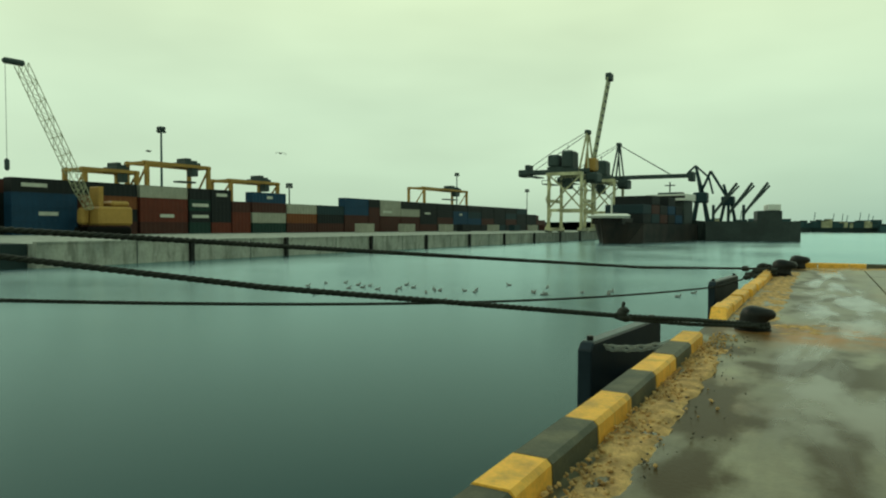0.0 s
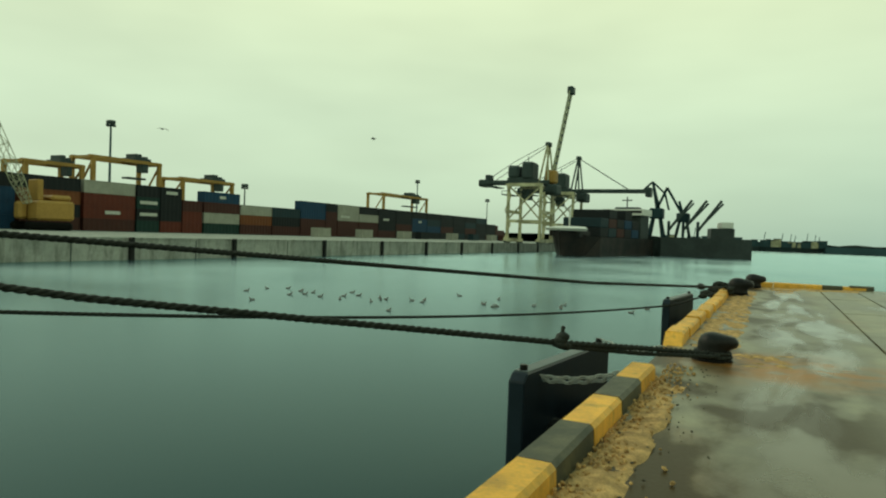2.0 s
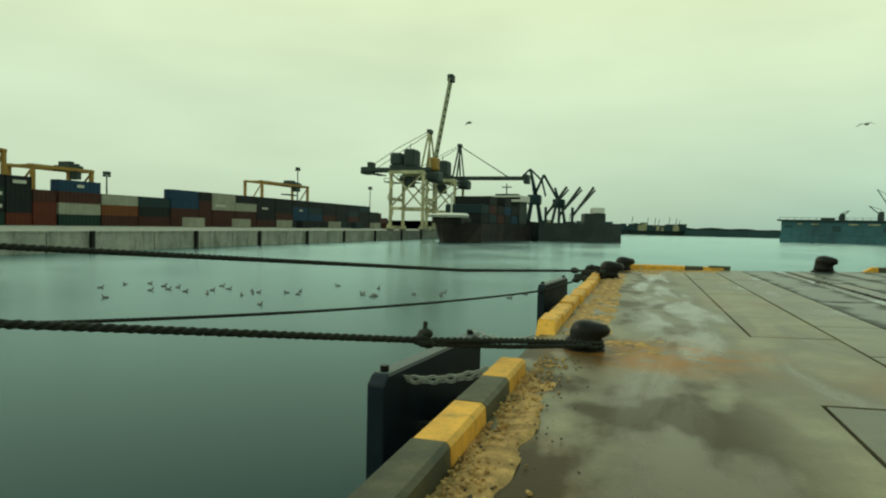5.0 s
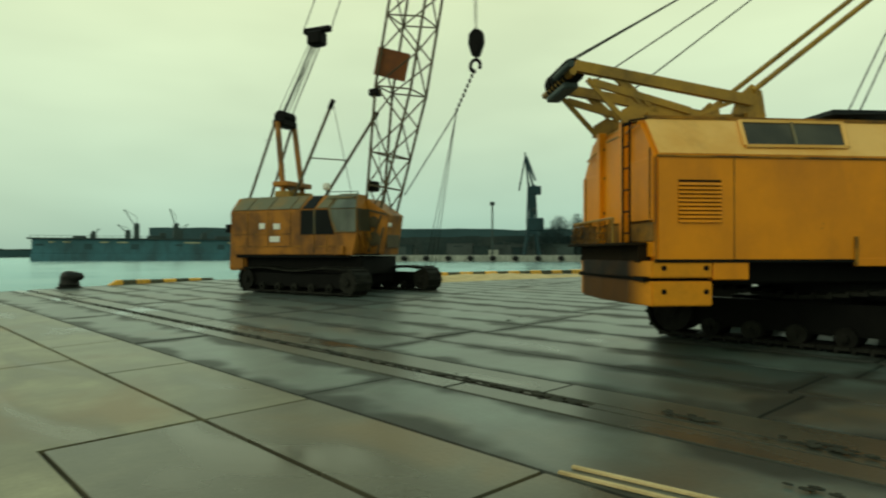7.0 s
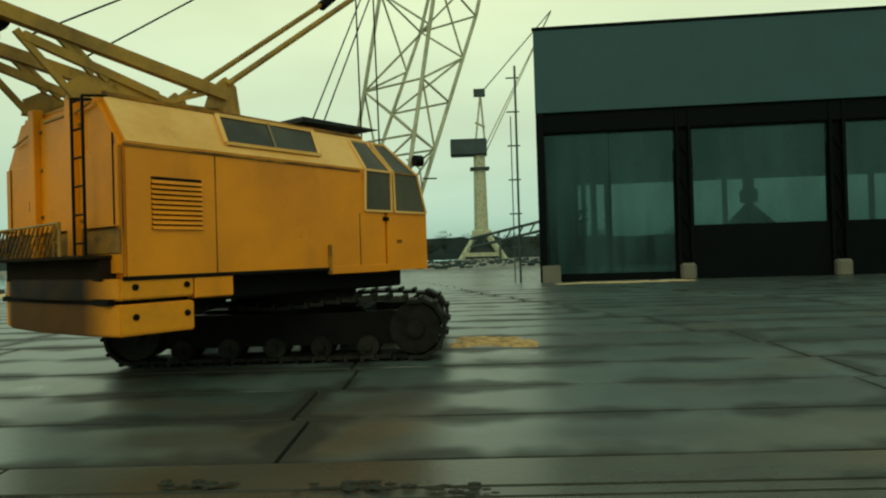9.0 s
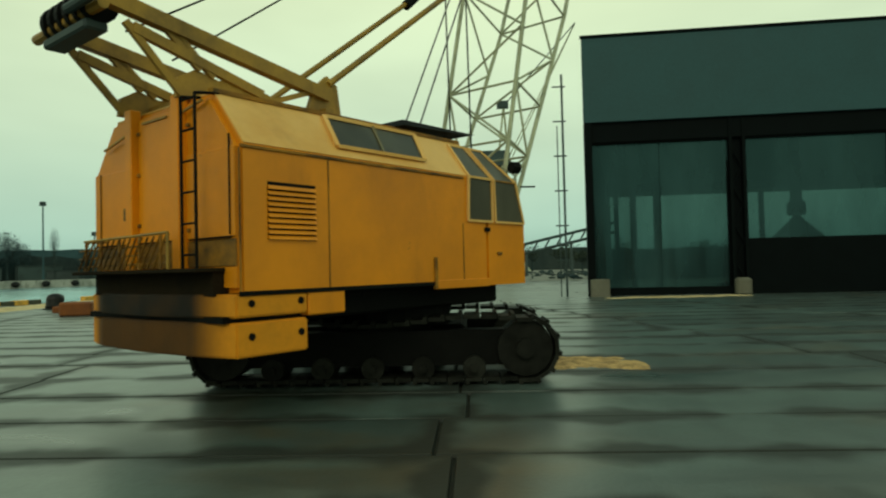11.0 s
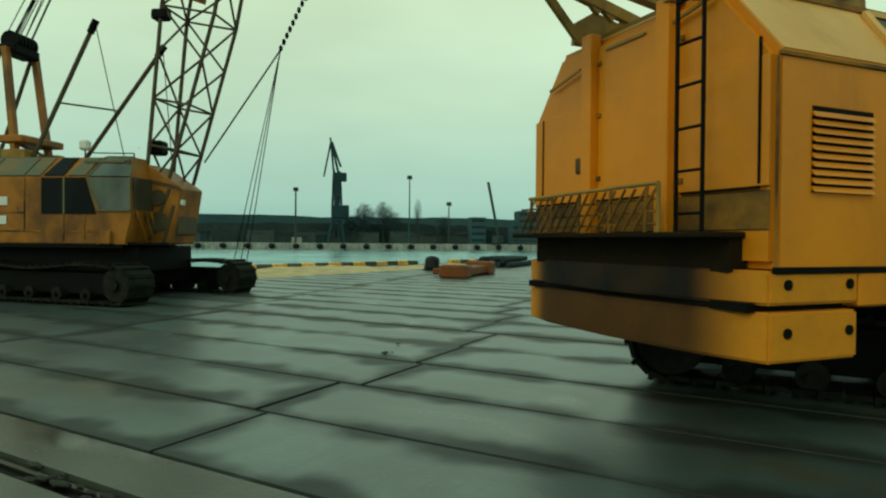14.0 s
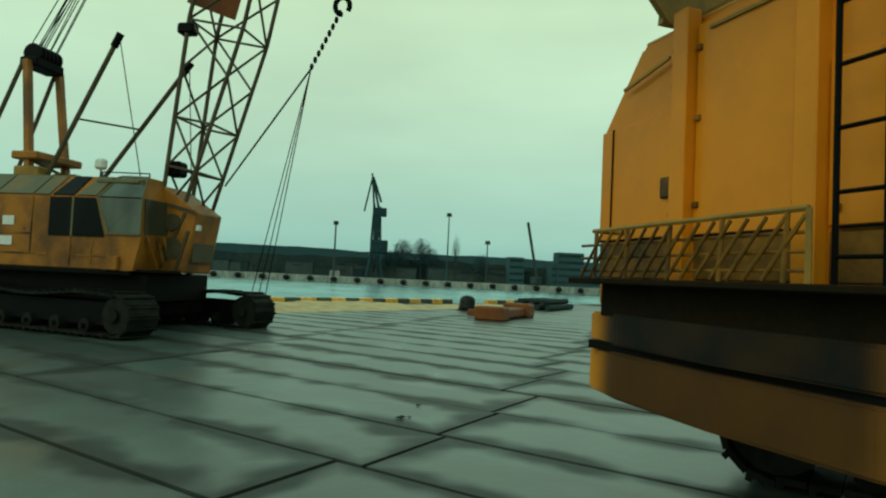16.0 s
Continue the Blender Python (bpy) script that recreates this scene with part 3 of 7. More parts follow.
def crawler(parent, x0, x1, y0, y1, z0, z1, mat):
    """One endless track: frame, wheels and single shoes round it. The track runs along x."""
    h = (z1 - z0) / 2
    zc = z0 + h
    track = new("track")
    track.parent = parent
    bm = bmesh.new()
    prism(bm, [(x0 + h * 0.7, zc - h * 0.5), (x1 - h * 0.7, zc - h * 0.5), (x1 - h * 0.5, zc), (x1 - h, zc + h * 0.55), (x0 + h, zc + h * 0.55), (x0 + h * 0.5, zc)], y0 + 0.16, y1 - 0.16)
    part("track_beam", bm, BLACK, track)
    n = 7
    for i in range(n):
        x = x0 + h + (x1 - x0 - 2 * h) * i / (n - 1)
        big = i in (0, n - 1)
        r = h * 0.82 if big else h * 0.34
        z = zc if big else z0 + h * 0.34 + 0.05
        bm = bmesh.new()
        tube(bm, (x, y0 + 0.06, z), (x, y1 - 0.06, z), r, 16)
        tube(bm, (x, y0 - 0.02, z), (x, y1 + 0.02, z), r * 0.35, 10)
        part("wheel", bm, TRACK, track)
    shoe = bmesh.new()
    box(shoe, -0.105, 0.105, y0, y1, -0.03, 0.02)
    box(shoe, -0.10, -0.05, y0, y1, 0.02, 0.055)
    me = mesh_of("shoe", shoe, TRACK)
    straight = x1 - x0 - 2 * h
    total = 2 * straight + 2 * math.pi * h
    count = int(total / 0.225)
    for i in range(count):
        s = total * i / count
        if s < straight:
            x, z, a = x0 + h + s, z1 - 0.03, 0
            sagged = 0.05 * math.sin(math.pi * s / straight * 3) - 0.03
            z += sagged
        elif s < straight + math.pi * h:
            k = (s - straight) / h
            x, z, a = x1 - h + math.sin(k) * (h - 0.03), zc + math.cos(k) * (h - 0.03), k
        elif s < 2 * straight + math.pi * h:
            x, z, a = x1 - h - (s - straight - math.pi * h), z0 + 0.05, math.pi
        else:
            k = (s - 2 * straight - math.pi * h) / h + math.pi
            x, z, a = x0 + h + math.sin(k) * (h - 0.03), zc + math.cos(k) * (h - 0.03), k
        shared("shoe", me, track, pose(x, 0, z, 0, math.degrees(a), 0))
    return track


def spun(bm, profile, n=20, cx=0, cy=0):
    """A turned solid from a profile of radius and height."""
    rings = []
    for r, z in profile:
        rings.append([bm.verts.new((cx + r * math.cos(2 * math.pi * i / n), cy + r * math.sin(2 * math.pi * i / n), z)) for i in range(n)])
    for a, b in zip(rings, rings[1:]):
        for i in range(n):
            bm.faces.new((a[i], a[(i + 1) % n], b[(i + 1) % n], b[i]))
    bm.faces.new(rings[0][::-1])
    bm.faces.new(rings[-1])


def sphere(bm, c, r, sx=1, sy=1, sz=1, seg=8):
    m = Matrix.Translation(c) @ Matrix.Diagonal((r * sx, r * sy, r * sz, 1))
    bmesh.ops.create_uvsphere(bm, u_segments=seg, v_segments=seg // 2 + 1, radius=1, matrix=m)


# ---------------------------------------------------------------- water and ground
bm = bmesh.new()
vs = [bm.verts.new(p) for p in ((-3000, -1500, -2.3), (3000, -1500, -2.3), (3000, 4500, -2.3), (-3000, 4500, -2.3))]
bm.faces.new(vs)
tagged(part("water", bm, WATER), "calm dark green harbour water with faint ripples", "water", kind="structure")

OUT = [(-1.5, -60), (-1.5, 32.6), (16, 32.6), (27, 28.9), (60, 24), (90, 23), (420, -60), (420, -260), (60, -260), (-1.5, -260)]
bm = bmesh.new()
top = [bm.verts.new((x, y, ground(x) - 0.06)) for x, y in OUT]
low = [bm.verts.new((x, y, -4)) for x, y in OUT]
for i in range(len(OUT)):
    j = (i + 1) % len(OUT)
    bm.faces.new((top[i], top[j], low[j], low[i]))
part_wall = part("quay_wall", bm, QUAYWALL)
tagged(part_wall, "stained grey concrete quay wall dropping to the water", "wall", kind="structure")
# the bed under the slabs, one sheet that follows the fall of the quay
bm = bmesh.new()


def edge_y(x):
    pts = [(-1.5, 32.6), (16, 32.6), (27, 28.9), (60, 24), (90, 23), (420, -60)]
    for (xa, ya), (xb, yb) in zip(pts, pts[1:]):
        if x <= xb:
            return ya + (yb - ya) * (x - xa) / (xb - xa)
    return -60


xs = [-1.5, 0, 14, 16, 27, 60, 90, 420]
row_a = [bm.verts.new((x, -260, ground(x) - 0.05)) for x in xs]
row_b = [bm.verts.new((x, edge_y(x), ground(x) - 0.05)) for x in xs]
for i in range(len(xs) - 1):
    bm.faces.new((row_a[i], row_a[i + 1], row_b[i + 1], row_b[i]))
yard = tagged(part("ground", bm, JOINT), "wet concrete quay ground of worn slabs with puddles", "ground", kind="structure")

# far ground inland, gravel
bm = bmesh.new()
vs = [bm.verts.new(p) for p in ((62, -200, 0.40), (400, -200, 0.40), (400, -52, 0.40), (92, 20, 0.40), (62, 22, 0.40))]
bm.faces.new(vs)
tagged(part("gravel_yard", bm, BALLAST), "pale grey gravel yard beyond the slabs", "gravel", kind="structure")


# ---------------------------------------------------------------- kerbs, bollards, fenders, ropes
def kerb_mesh(length, mat, ramp_end=False):
    b = bmesh.new()
    L = length - 0.012
    prism(b, [(-0.19, -0.1), (0.16, -0.1), (0.145, 0.17), (0.105, 0.21), (-0.17, 0.21), (-0.19, 0.19)], 0.006, L)
    if ramp_end:
        for v in b.verts:
            if v.co.y < 0.1 and v.co.z > 0.1:
                v.co.y += 0.45
    return mesh_of("kerb_block", b, mat)


KB = {}


def kerb_run(name, label, x, y, turn, lengths, colors, z, ramp=False, loose=1.0):
    run = thing(name, label, "kerb", at=(x, y, z), turn=turn)
    s = 0.0
    for i, (L, c) in enumerate(zip(lengths, colors)):
        key = (round(L, 2), c, ramp and i == 0)
        if key not in KB:
            KB[key] = kerb_mesh(L, KYEL if c == "y" else KBLK, ramp and i == 0)
        shared("kerb_block", KB[key], run, pose(random.uniform(-0.012, 0.012) * loose, s, random.uniform(-0.008, 0.006) * loose, 0, 0, random.uniform(-0.5, 0.5) * loose))
        s += L + (random.uniform(0.05, 0.3) if loose > 1 else 0)
    return run


kerb_run("kerb", "worn concrete kerb painted in yellow and black blocks", -1.35, -11.3, 0, [1.2] * 8 + [1.2, 0.7, 1.15, 1.15, 1.25, 1.25, 1.15, 1.15],
         "by" * 8, 0)
kerb_run("kerb", "chipped kerb painted yellow, sloping at its end", -1.35, 10.5, 0, [1.5, 1.9, 1.6, 1.9, 1.8, 1.5, 1.9, 1.8, 1.9, 1.6, 1.7, 1.2], "yyyyyyyyyyyy", 0, True, 3.5)
kerb_run("kerb", "low yellow kerb with black blocks at the quay corner", -0.9, 32.4, -90, [1.2, 1.3, 0.7, 0.8, 0.9], "yyyby", 0.05)
kerb_run("kerb", "short black kerb block", 3.35, 32.4, -90, [0.95], "b", 0.11)
kerb_run("kerb", "yellow and black striped kerb at the quay end", 9.6, 32.3, -90, [0.7] + [0.6] * 7, "ybybybyb", 0.29, True)
far_turn = math.degrees(math.atan2(-4.9, 33)) - 90
kerb_run("kerb", "yellow and black striped kerb at the quay end", 26.0, 28.8, far_turn, [0.9] * 14, "yb" * 7, 0.39)
kerb_run("kerb", "yellow and black kerb beyond the parked machine", 41.5, 26.3, far_turn, [0.9] * 6, "yb" * 3, 0.39)


def bollard(x, y, z, turn, size=1.0, label="black cast-iron mooring bollard on a round base"):
    """A squat waisted post under a heavy overhanging head that leans to one side."""
    b = thing("bollard", label, "bollard", "mooring bollards", (x, y, z), turn)
    s = size
    bm = bmesh.new()
    spun(bm, [(0.42 * s, -0.02), (0.42 * s, 0.025), (0.37 * s, 0.045), (0.3 * s, 0.05)], 24)
    part("base", bm, IRON, b)
    bm = bmesh.new()
    n = 20
    rings = []
    for r, h, dx in ((0.35, 0.04, 0), (0.33, 0.10, 0), (0.315, 0.17, 0), (0.31, 0.23, 0.01), (0.32, 0.28, 0.02), (0.31, 0.33, 0.03), (0.27, 0.39, 0.03), (0.19, 0.43, 0.02), (0.08, 0.455, 0.0)):  # radius, height, lean
        rings.append([bm.verts.new(((dx + r * math.cos(2 * math.pi * i / n) * (1.0 + (0.55 if math.cos(2 * math.pi * i / n) > 0 and 0.2 < h < 0.4 else 0.0) * max(0, math.cos(2 * math.pi * i / n)) ** 3)) * s,
                                    r * s * math.sin(2 * math.pi * i / n), h * s * 1.3)) for i in range(n)])
    for a, c in zip(rings, rings[1:]):
        for i in range(n):
            bm.faces.new((a[i], a[(i + 1) % n], c[(i + 1) % n], c[i]))
    bm.faces.new(rings[-1])
    bm.faces.new(rings[0][::-1])
    part("post", bm, IRON, b, smooth=True)
    return b


bollard(-0.62, 9.5, 0, 10, 0.78, "black cast-iron mooring bollard with a rope round it, beside a puddle")
bollard(-0.95, 25.6, 0, 10, 1.15, "black cast-iron mooring bollard with tangled ropes")
bollard(-0.55, 31.2, 0, 10, 1.1)
bollard(8.1, 32.0, 0.25, -40, 1.2, "black iron bollard at the end of the quay")
bollard(31.5, 21.5, 0.4, 10, 1.15, "black iron bollard near orange steel")


def fender(y0, y1, x=-3.06, turn=-5.2):
    f = thing("fender", "dark blue-black quay fender panel hung on chains", "fender", "quay fenders", (x, y0, -0.07), turn)
    L = y1 - y0
    bm = bmesh.new()
    prism_x(bm, [(0, -3.2), (L, -3.2), (L, -0.12), (L - 0.12, 0.0), (0.12, 0.0), (0, -0.12)], -0.13, 0.13)
    bmesh.ops.bevel(bm, geom=[e for e in bm.edges], offset=0.02, segments=1, affect="EDGES")
    part("panel", bm, FENDER, f)
    # top strip in a paler blue-grey than the panel
    part("top_edge", bbox(-0.11, 0.11, 0.15, L - 0.15, -0.004, 0.02, 0.006), FENDTOP, f, "paler grey top edge")
    for yy in (0.25, L - 0.25):
        bm = bmesh.new()
        tube(bm, (0.0, yy, -0.02), (0, yy, 0.1), 0.06, 10)
        part("lug", bm, IRON, f)
    for yy in (L * 0.3, L * 0.7):
        bm = bmesh.new()
        tube(bm, (0.1, yy, -1.3), (1.3, yy, -1.3), 0.42, 18)
        part("rubber_cone", bm, IRON, f)
    return f


def chain_of(name, pts, link=0.17, r=0.013, sag=0.1, label="galvanised steel chain from fender to quay"):
    c = thing(name, label, "chain", "fender chains", pts[0])
    a, b = Vector(pts[0]), Vector(pts[1])
    n = int((b - a).length / (link * 0.72))
    bm = bmesh.new()
    for i in range(16):
        t0, t1 = 2 * math.pi * i / 16, 2 * math.pi * (i + 1) / 16
        tube(bm, (math.cos(t0) * link / 2, math.sin(t0) * link * 0.3, 0), (math.cos(t1) * link / 2, math.sin(t1) * link * 0.3, 0), r, 5)
    me = mesh_of("link", bm, CHAIN)
    d = (b - a)
    yaw = math.degrees(math.atan2(d.y, d.x))
    for i in range(n + 1):
        f = i / n
        p = d * f
        p.z -= sag * 4 * f * (1 - f)
        tilt = math.degrees(math.atan2(-(d.z - sag * 4 * (1 - 2 * f)), math.hypot(d.x, d.y)))
        shared("link", me, c, pose(p.x, p.y, p.z, 0, tilt, yaw) @ pose(0, 0, 0, 45 if i % 2 else -45, 0, 0))
    return c


fender(6.75, 10.7)
fender(21.9, 26.0)
chain_of("chain", ((-2.86, 7.35, -0.2), (-1.5, 8.0, 0.02)))
chain_of("chain", ((-2.86, 7.4, -0.24), (-1.5, 8.05, -0.02)))
chain_of("chain", ((-2.62, 10.4, -0.02), (-1.5, 9.9, 0.05)), sag=0.08)


def rope(name, label, pts, r=0.035, sag=0.0, twist=0.32, end_group="mooring ropes"):
    """Three strands laid round each other."""
    ob = thing(name, label, "rope", end_group, pts[0])
    o = Vector(pts[0])
    line = []
    for a, b in zip(pts, pts[1:]):
        a, b = Vector(a), Vector(b)
        n = max(2, int((b - a).length / 0.07))
        for i in range(n):
            f = i / n
            p = a.lerp(b, f) - o
            line.append(p)
    line.append(Vector(pts[-1]) - o)
    total = len(line)
    for i, p in enumerate(line):
        f = i / total
        p.z -= sag * 4 * f * (1 - f)
    for k in range(3):
        bm = bmesh.new()
        rings = []
        for i, p in enumerate(line):
            d = (line[min(i + 1, total - 1)] - line[max(i - 1, 0)]).normalized()
            s = d.cross(Vector((0, 0, 1))).normalized()
            u = s.cross(d)
            ang = 2 * math.pi * (i * 0.07 / twist + k / 3)
            c = p + (s * math.cos(ang) + u * math.sin(ang)) * r * 0.55
            rings.append([bm.verts.new(c + (s * math.cos(q * math.pi / 2.5) + u * math.sin(q * math.pi / 2.5)) * r * 0.62) for q in range(5)])
        for a, b in zip(rings, rings[1:]):
            for q in range(5):
                bm.faces.new((a[q], a[(q + 1) % 5], b[(q + 1) % 5], b[q]))
        part("strand", bm, ROPE, ob, smooth=True)
    return ob


r1 = rope("mooring_rope", "thick wet dark mooring rope made fast to the bollard", [(-0.62, 9.3, 0.13), (-1.45, 8.05, 0.3), (-2.38, 6.62, 0.47), (-6.0, 2.0, 1.14), (-10.0, -1.4, 1.84), (-19.0, -9.0, 4.1)], 0.042)
bm = bmesh.new()
for i in range(7):
    a0 = i * 1.1
    sphere(bm, (-1.76 + random.uniform(-0.09, 0.09), -2.68 + random.uniform(-0.1, 0.1), 0.34 + random.uniform(-0.1, 0.1)), 0.07, 1.3, 1, 0.9, 8)
tube(bm, (-1.76, -2.68, 0.3), (-1.72, -2.72, 0.58), 0.03, 6)
part("knot", bm, ROPE, r1, "bulky knot with a loose end", smooth=True)
rope("mooring_rope", "second wet strand running to the bollard", [(-0.5, 9.25, 0.1), (-1.5, 8.0, 0.22), (-2.36, 6.66, 0.42)], 0.035)
rope("mooring_rope", "dark mooring rope stretched across the basin", [(-1.0, 25.4, 0.3), (-4.0, 15.0, 0.8), (-10.0, -5.5, 2.3), (-14.0, -19.5, 3.6)], 0.042)
rope("mooring_rope", "slack dark mooring rope hanging over the water", [(-1.3, 25.0, 0.25), (-2.85, 22.2, 0.03), (-12.0, -1.5, 2.05), (-18, -16, 4.4)], 0.034, sag=1.1)
for (bx, by), n in (((-0.62, 9.5), 2), ((-0.95, 25.6), 4)):
    coil = thing("rope_turns", "dark rope turns round the bollard", "rope", at=(bx, by, 0))
    for k in range(n):
        bm = bmesh.new()
        rr, zz = 0.29 - 0.02 * k, 0.07 + 0.06 * k
        for i in range(18):
            t0, t1 = 2 * math.pi * i / 18, 2 * math.pi * (i + 1) / 18
            tube(bm, (rr * math.cos(t0), rr * math.sin(t0), zz), (rr * math.cos(t1), rr * math.sin(t1), zz), 0.035, 6)
        part("turn", bm, ROPE, coil, smooth=True)
bm = bmesh.new()
for i in range(26):
    sphere(bm, (-1.6 + random.uniform(-0.7, 0.5), 24.6 + random.uniform(-1.6, 1.6), 0.15 + random.uniform(-0.1, 0.25)), random.uniform(0.06, 0.16), 1.4, 1, 0.8, 6)
tagged(part("rope_heap", bm, ROPE, smooth=True), "tangled heap of dark rope and chain at the fender", "rope", kind="stuff")


# grain spilled along the kerb, with stones in it
def spill(name, label, cx, cy, lx, ly, height, mat, n=34, seed=1, base=None):
    rnd = random.Random(seed)
    b = bmesh.new()
    nx, ny = 16, max(n, int(ly * 16))
    grid = []
    for i in range(nx + 1):
        row = []
        for j in range(ny + 1):
            fx, fy = i / nx * 2 - 1, j / ny * 2 - 1
            x, y = cx + fx * lx, cy + fy * ly
            edge = max(0.0, 1 - max(abs(fx + 0.35 * noise.noise((y * 1.7, seed, 3.0))) ** 3, abs(fy) ** 3))
            h = height * edge * (0.36 + 0.75 * noise.noise((x * 2.2, y * 1.3, seed))) + 0.045 * edge * noise.noise((x * 6, y * 6, seed)) + 0.02 * edge * noise.noise((x * 17, y * 15, seed))
            z = (ground(x) if base is None else base) + max(-0.02, h) - 0.012
            row.append(b.verts.new((x, y, z)))
        grid.append(row)
    for i in range(nx):
        for j in range(ny):
            b.faces.new((grid[i][j], grid[i + 1][j], grid[i + 1][j + 1], grid[i][j + 1]))
    return tagged(part(name, b, mat, smooth=True), label, "grain", kind="stuff")


spill("spilled_grain", "yellow-brown grain and dirt spilled along the kerb", -0.95, 0.5, 0.25, 7.6, 0.12, SAND, 70, 3)
spill("spilled_grain", "yellow-brown grain and dirt along the far kerb", -0.75, 20.0, 0.5, 10.0, 0.09, SAND, 60, 4)
spill("spilled_grain", "rusty orange grain stain by the bollard", 0.15, 9.9, 0.5, 0.9, 0.035, SAND, 30, 6)
spill("spilled_grain", "small heap of pale grain by the crawler track", 12.7, 0.95, 0.6, 0.75, 0.09, SAND, 30, 7)
spill("spilled_grain", "pale grain strewn along the quay end", 26.5, 25.4, 6.0, 2.9, 0.26, PALESAND, 60, 8, 0.405)
spill("spilled_grain", "pale grain strewn along the quay end", 36.0, 24.0, 4.5, 1.6, 0.12, PALESAND, 40, 9, 0.40)
spill("spilled_grain", "pale grain at the quay corner", 1.5, 31.3, 2.6, 0.9, 0.09, SAND, 30, 10)
spill("spilled_grain", "pale grain in front of the dark shed", 30.3, -5.5, 0.7, 3.2, 0.08, PALESAND, 30, 11)
b = bmesh.new()
rnd = random.Random(8)
for i in range(900):
    y = rnd.uniform(-3, 8.4)
    x = -1.16 + abs(rnd.gauss(0, 0.2))
    r = rnd.uniform(0.008, 0.028)
    m = Matrix.Translation((x, y, ground(x) + 0.02 + 0.06 * max(0, 1 - (x + 1.16) / 0.4) * rnd.random())) @ Euler((rnd.random(), rnd.random(), rnd.random() * 6)).to_matrix().to_4x4() @ Matrix.Diagonal((r, r * rnd.uniform(0.7, 1.5), r * 0.7, 1))
    bmesh.ops.create_icosphere(b, subdivisions=1, radius=1, matrix=m)
tagged(part("grain_lumps", b, SAND), "crumbly lumps of caked grain lying along the kerb", "grain", kind="stuff")
b = bmesh.new()
rnd = random.Random(5)
for i in range(260):
    y = rnd.uniform(-3, 8.6) if i < 200 else rnd.uniform(10, 28)
    x = -1.1 + abs(rnd.gauss(0, 0.38))
    r = rnd.uniform(0.005, 0.02)
    m = Matrix.Translation((x, y, ground(x) + 0.02 + r * 0.4)) @ Euler((rnd.random(), rnd.random(), rnd.random() * 6)).to_matrix().to_4x4() @ Matrix.Diagonal((r, r * rnd.uniform(0.6, 1.3), r * 0.6, 1))
    bmesh.ops.create_icosphere(b, subdivisions=1, radius=1, matrix=m)
tagged(part("loose_stones", b, STONE), "small stones and crumbs scattered beside the kerb", "stone", kind="stuff")
b = bmesh.new()
# groups near x 6.6 stand in for dark openings in the rail groove
for x, y, n in ((6.62, 2.2, 26), (6.7, 3.3, 22), (6.55, 1.5, 14), (11.8, 9.83, 2), (11.15, 9.6, 3), (5.6, 1.9, 6)):
    for i in range(n):
        r = rnd.uniform(0.015, 0.04)
        px, py = x + rnd.gauss(0, 0.05), y + rnd.gauss(0, 0.16 if n > 5 else 0.05)
        m = Matrix.Translation((px, py, ground(px) + 0.01 + r * 0.4)) @ Matrix.Diagonal((r * 0.8, r * 1.6, r * 0.35, 1))
        bmesh.ops.create_icosphere(b, subdivisions=1, radius=1, matrix=m)
tagged(part("dark_crumbs", b, JOINT), "flat dark clumps standing for groove openings, and a few pebbles", "dirt", kind="stuff")


# ---------------------------------------------------------------- the yellow crawler crane
CB = thing("crawler_crane", "yellow crawler crane with lowered gantry and pale lattice boom", "crane", "crawler cranes", (8.73, 4.85, 0), -35.9)
W = 2.9
bm = bmesh.new()
section = [(0, 1.63), (0, 3.02), (0.46, 3.57), (W - 0.46, 3.57), (W, 3.02), (W, 1.63)]
prism_x(bm, section, 0, 4.0)
bmesh.ops.bevel(bm, geom=[e for e in bm.edges if abs(e.verts[0].co.x - e.verts[1].co.x) < 1e-4], offset=0.05, segments=2, affect="EDGES")
house = part("machine_house", bm, YELLOW, CB)
# plates in a paler yellow over both roof slopes
bm = bmesh.new()
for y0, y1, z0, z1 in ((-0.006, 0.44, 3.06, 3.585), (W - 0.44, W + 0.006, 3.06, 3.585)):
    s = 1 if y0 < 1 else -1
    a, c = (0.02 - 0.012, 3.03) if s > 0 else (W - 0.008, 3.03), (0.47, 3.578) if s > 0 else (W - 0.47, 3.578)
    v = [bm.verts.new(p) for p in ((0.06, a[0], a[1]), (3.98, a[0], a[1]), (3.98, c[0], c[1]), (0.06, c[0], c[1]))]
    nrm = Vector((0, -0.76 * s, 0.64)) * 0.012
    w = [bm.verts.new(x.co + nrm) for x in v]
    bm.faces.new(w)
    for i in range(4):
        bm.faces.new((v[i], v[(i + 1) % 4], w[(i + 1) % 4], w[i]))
part("roof_slope", bm, YELLOWTOP, house, "paler yellow roof slope")
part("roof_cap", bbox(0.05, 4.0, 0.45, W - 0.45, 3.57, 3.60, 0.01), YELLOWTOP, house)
# cab in front
bm = bmesh.new()
hexa(bm, [(4.0, 0, 1.56), (4.93, 0, 1.56), (4.93, 1.1, 1.56), (4.0, 1.1, 1.56), (4.0, 0, 2.44), (4.93, 0, 2.44), (4.93, 1.1, 2.44), (4.0, 1.1, 2.44)])
hexa(bm, [(4.0, 0, 2.44), (4.93, 0, 2.44), (4.93, 1.1, 2.44), (4.0, 1.1, 2.44), (4.0, 0.03, 3.02), (4.72, 0.05, 3.02), (4.72, 1.08, 3.02), (4.0, 1.08, 3.02)])
hexa(bm, [(4.0, 0.03, 3.02), (4.72, 0.05, 3.02), (4.72, 1.08, 3.02), (4.0, 1.08, 3.02), (4.0, 0.46, 3.56), (4.42, 0.46, 3.54), (4.42, 1.06, 3.54), (4.0, 1.06, 3.56)])
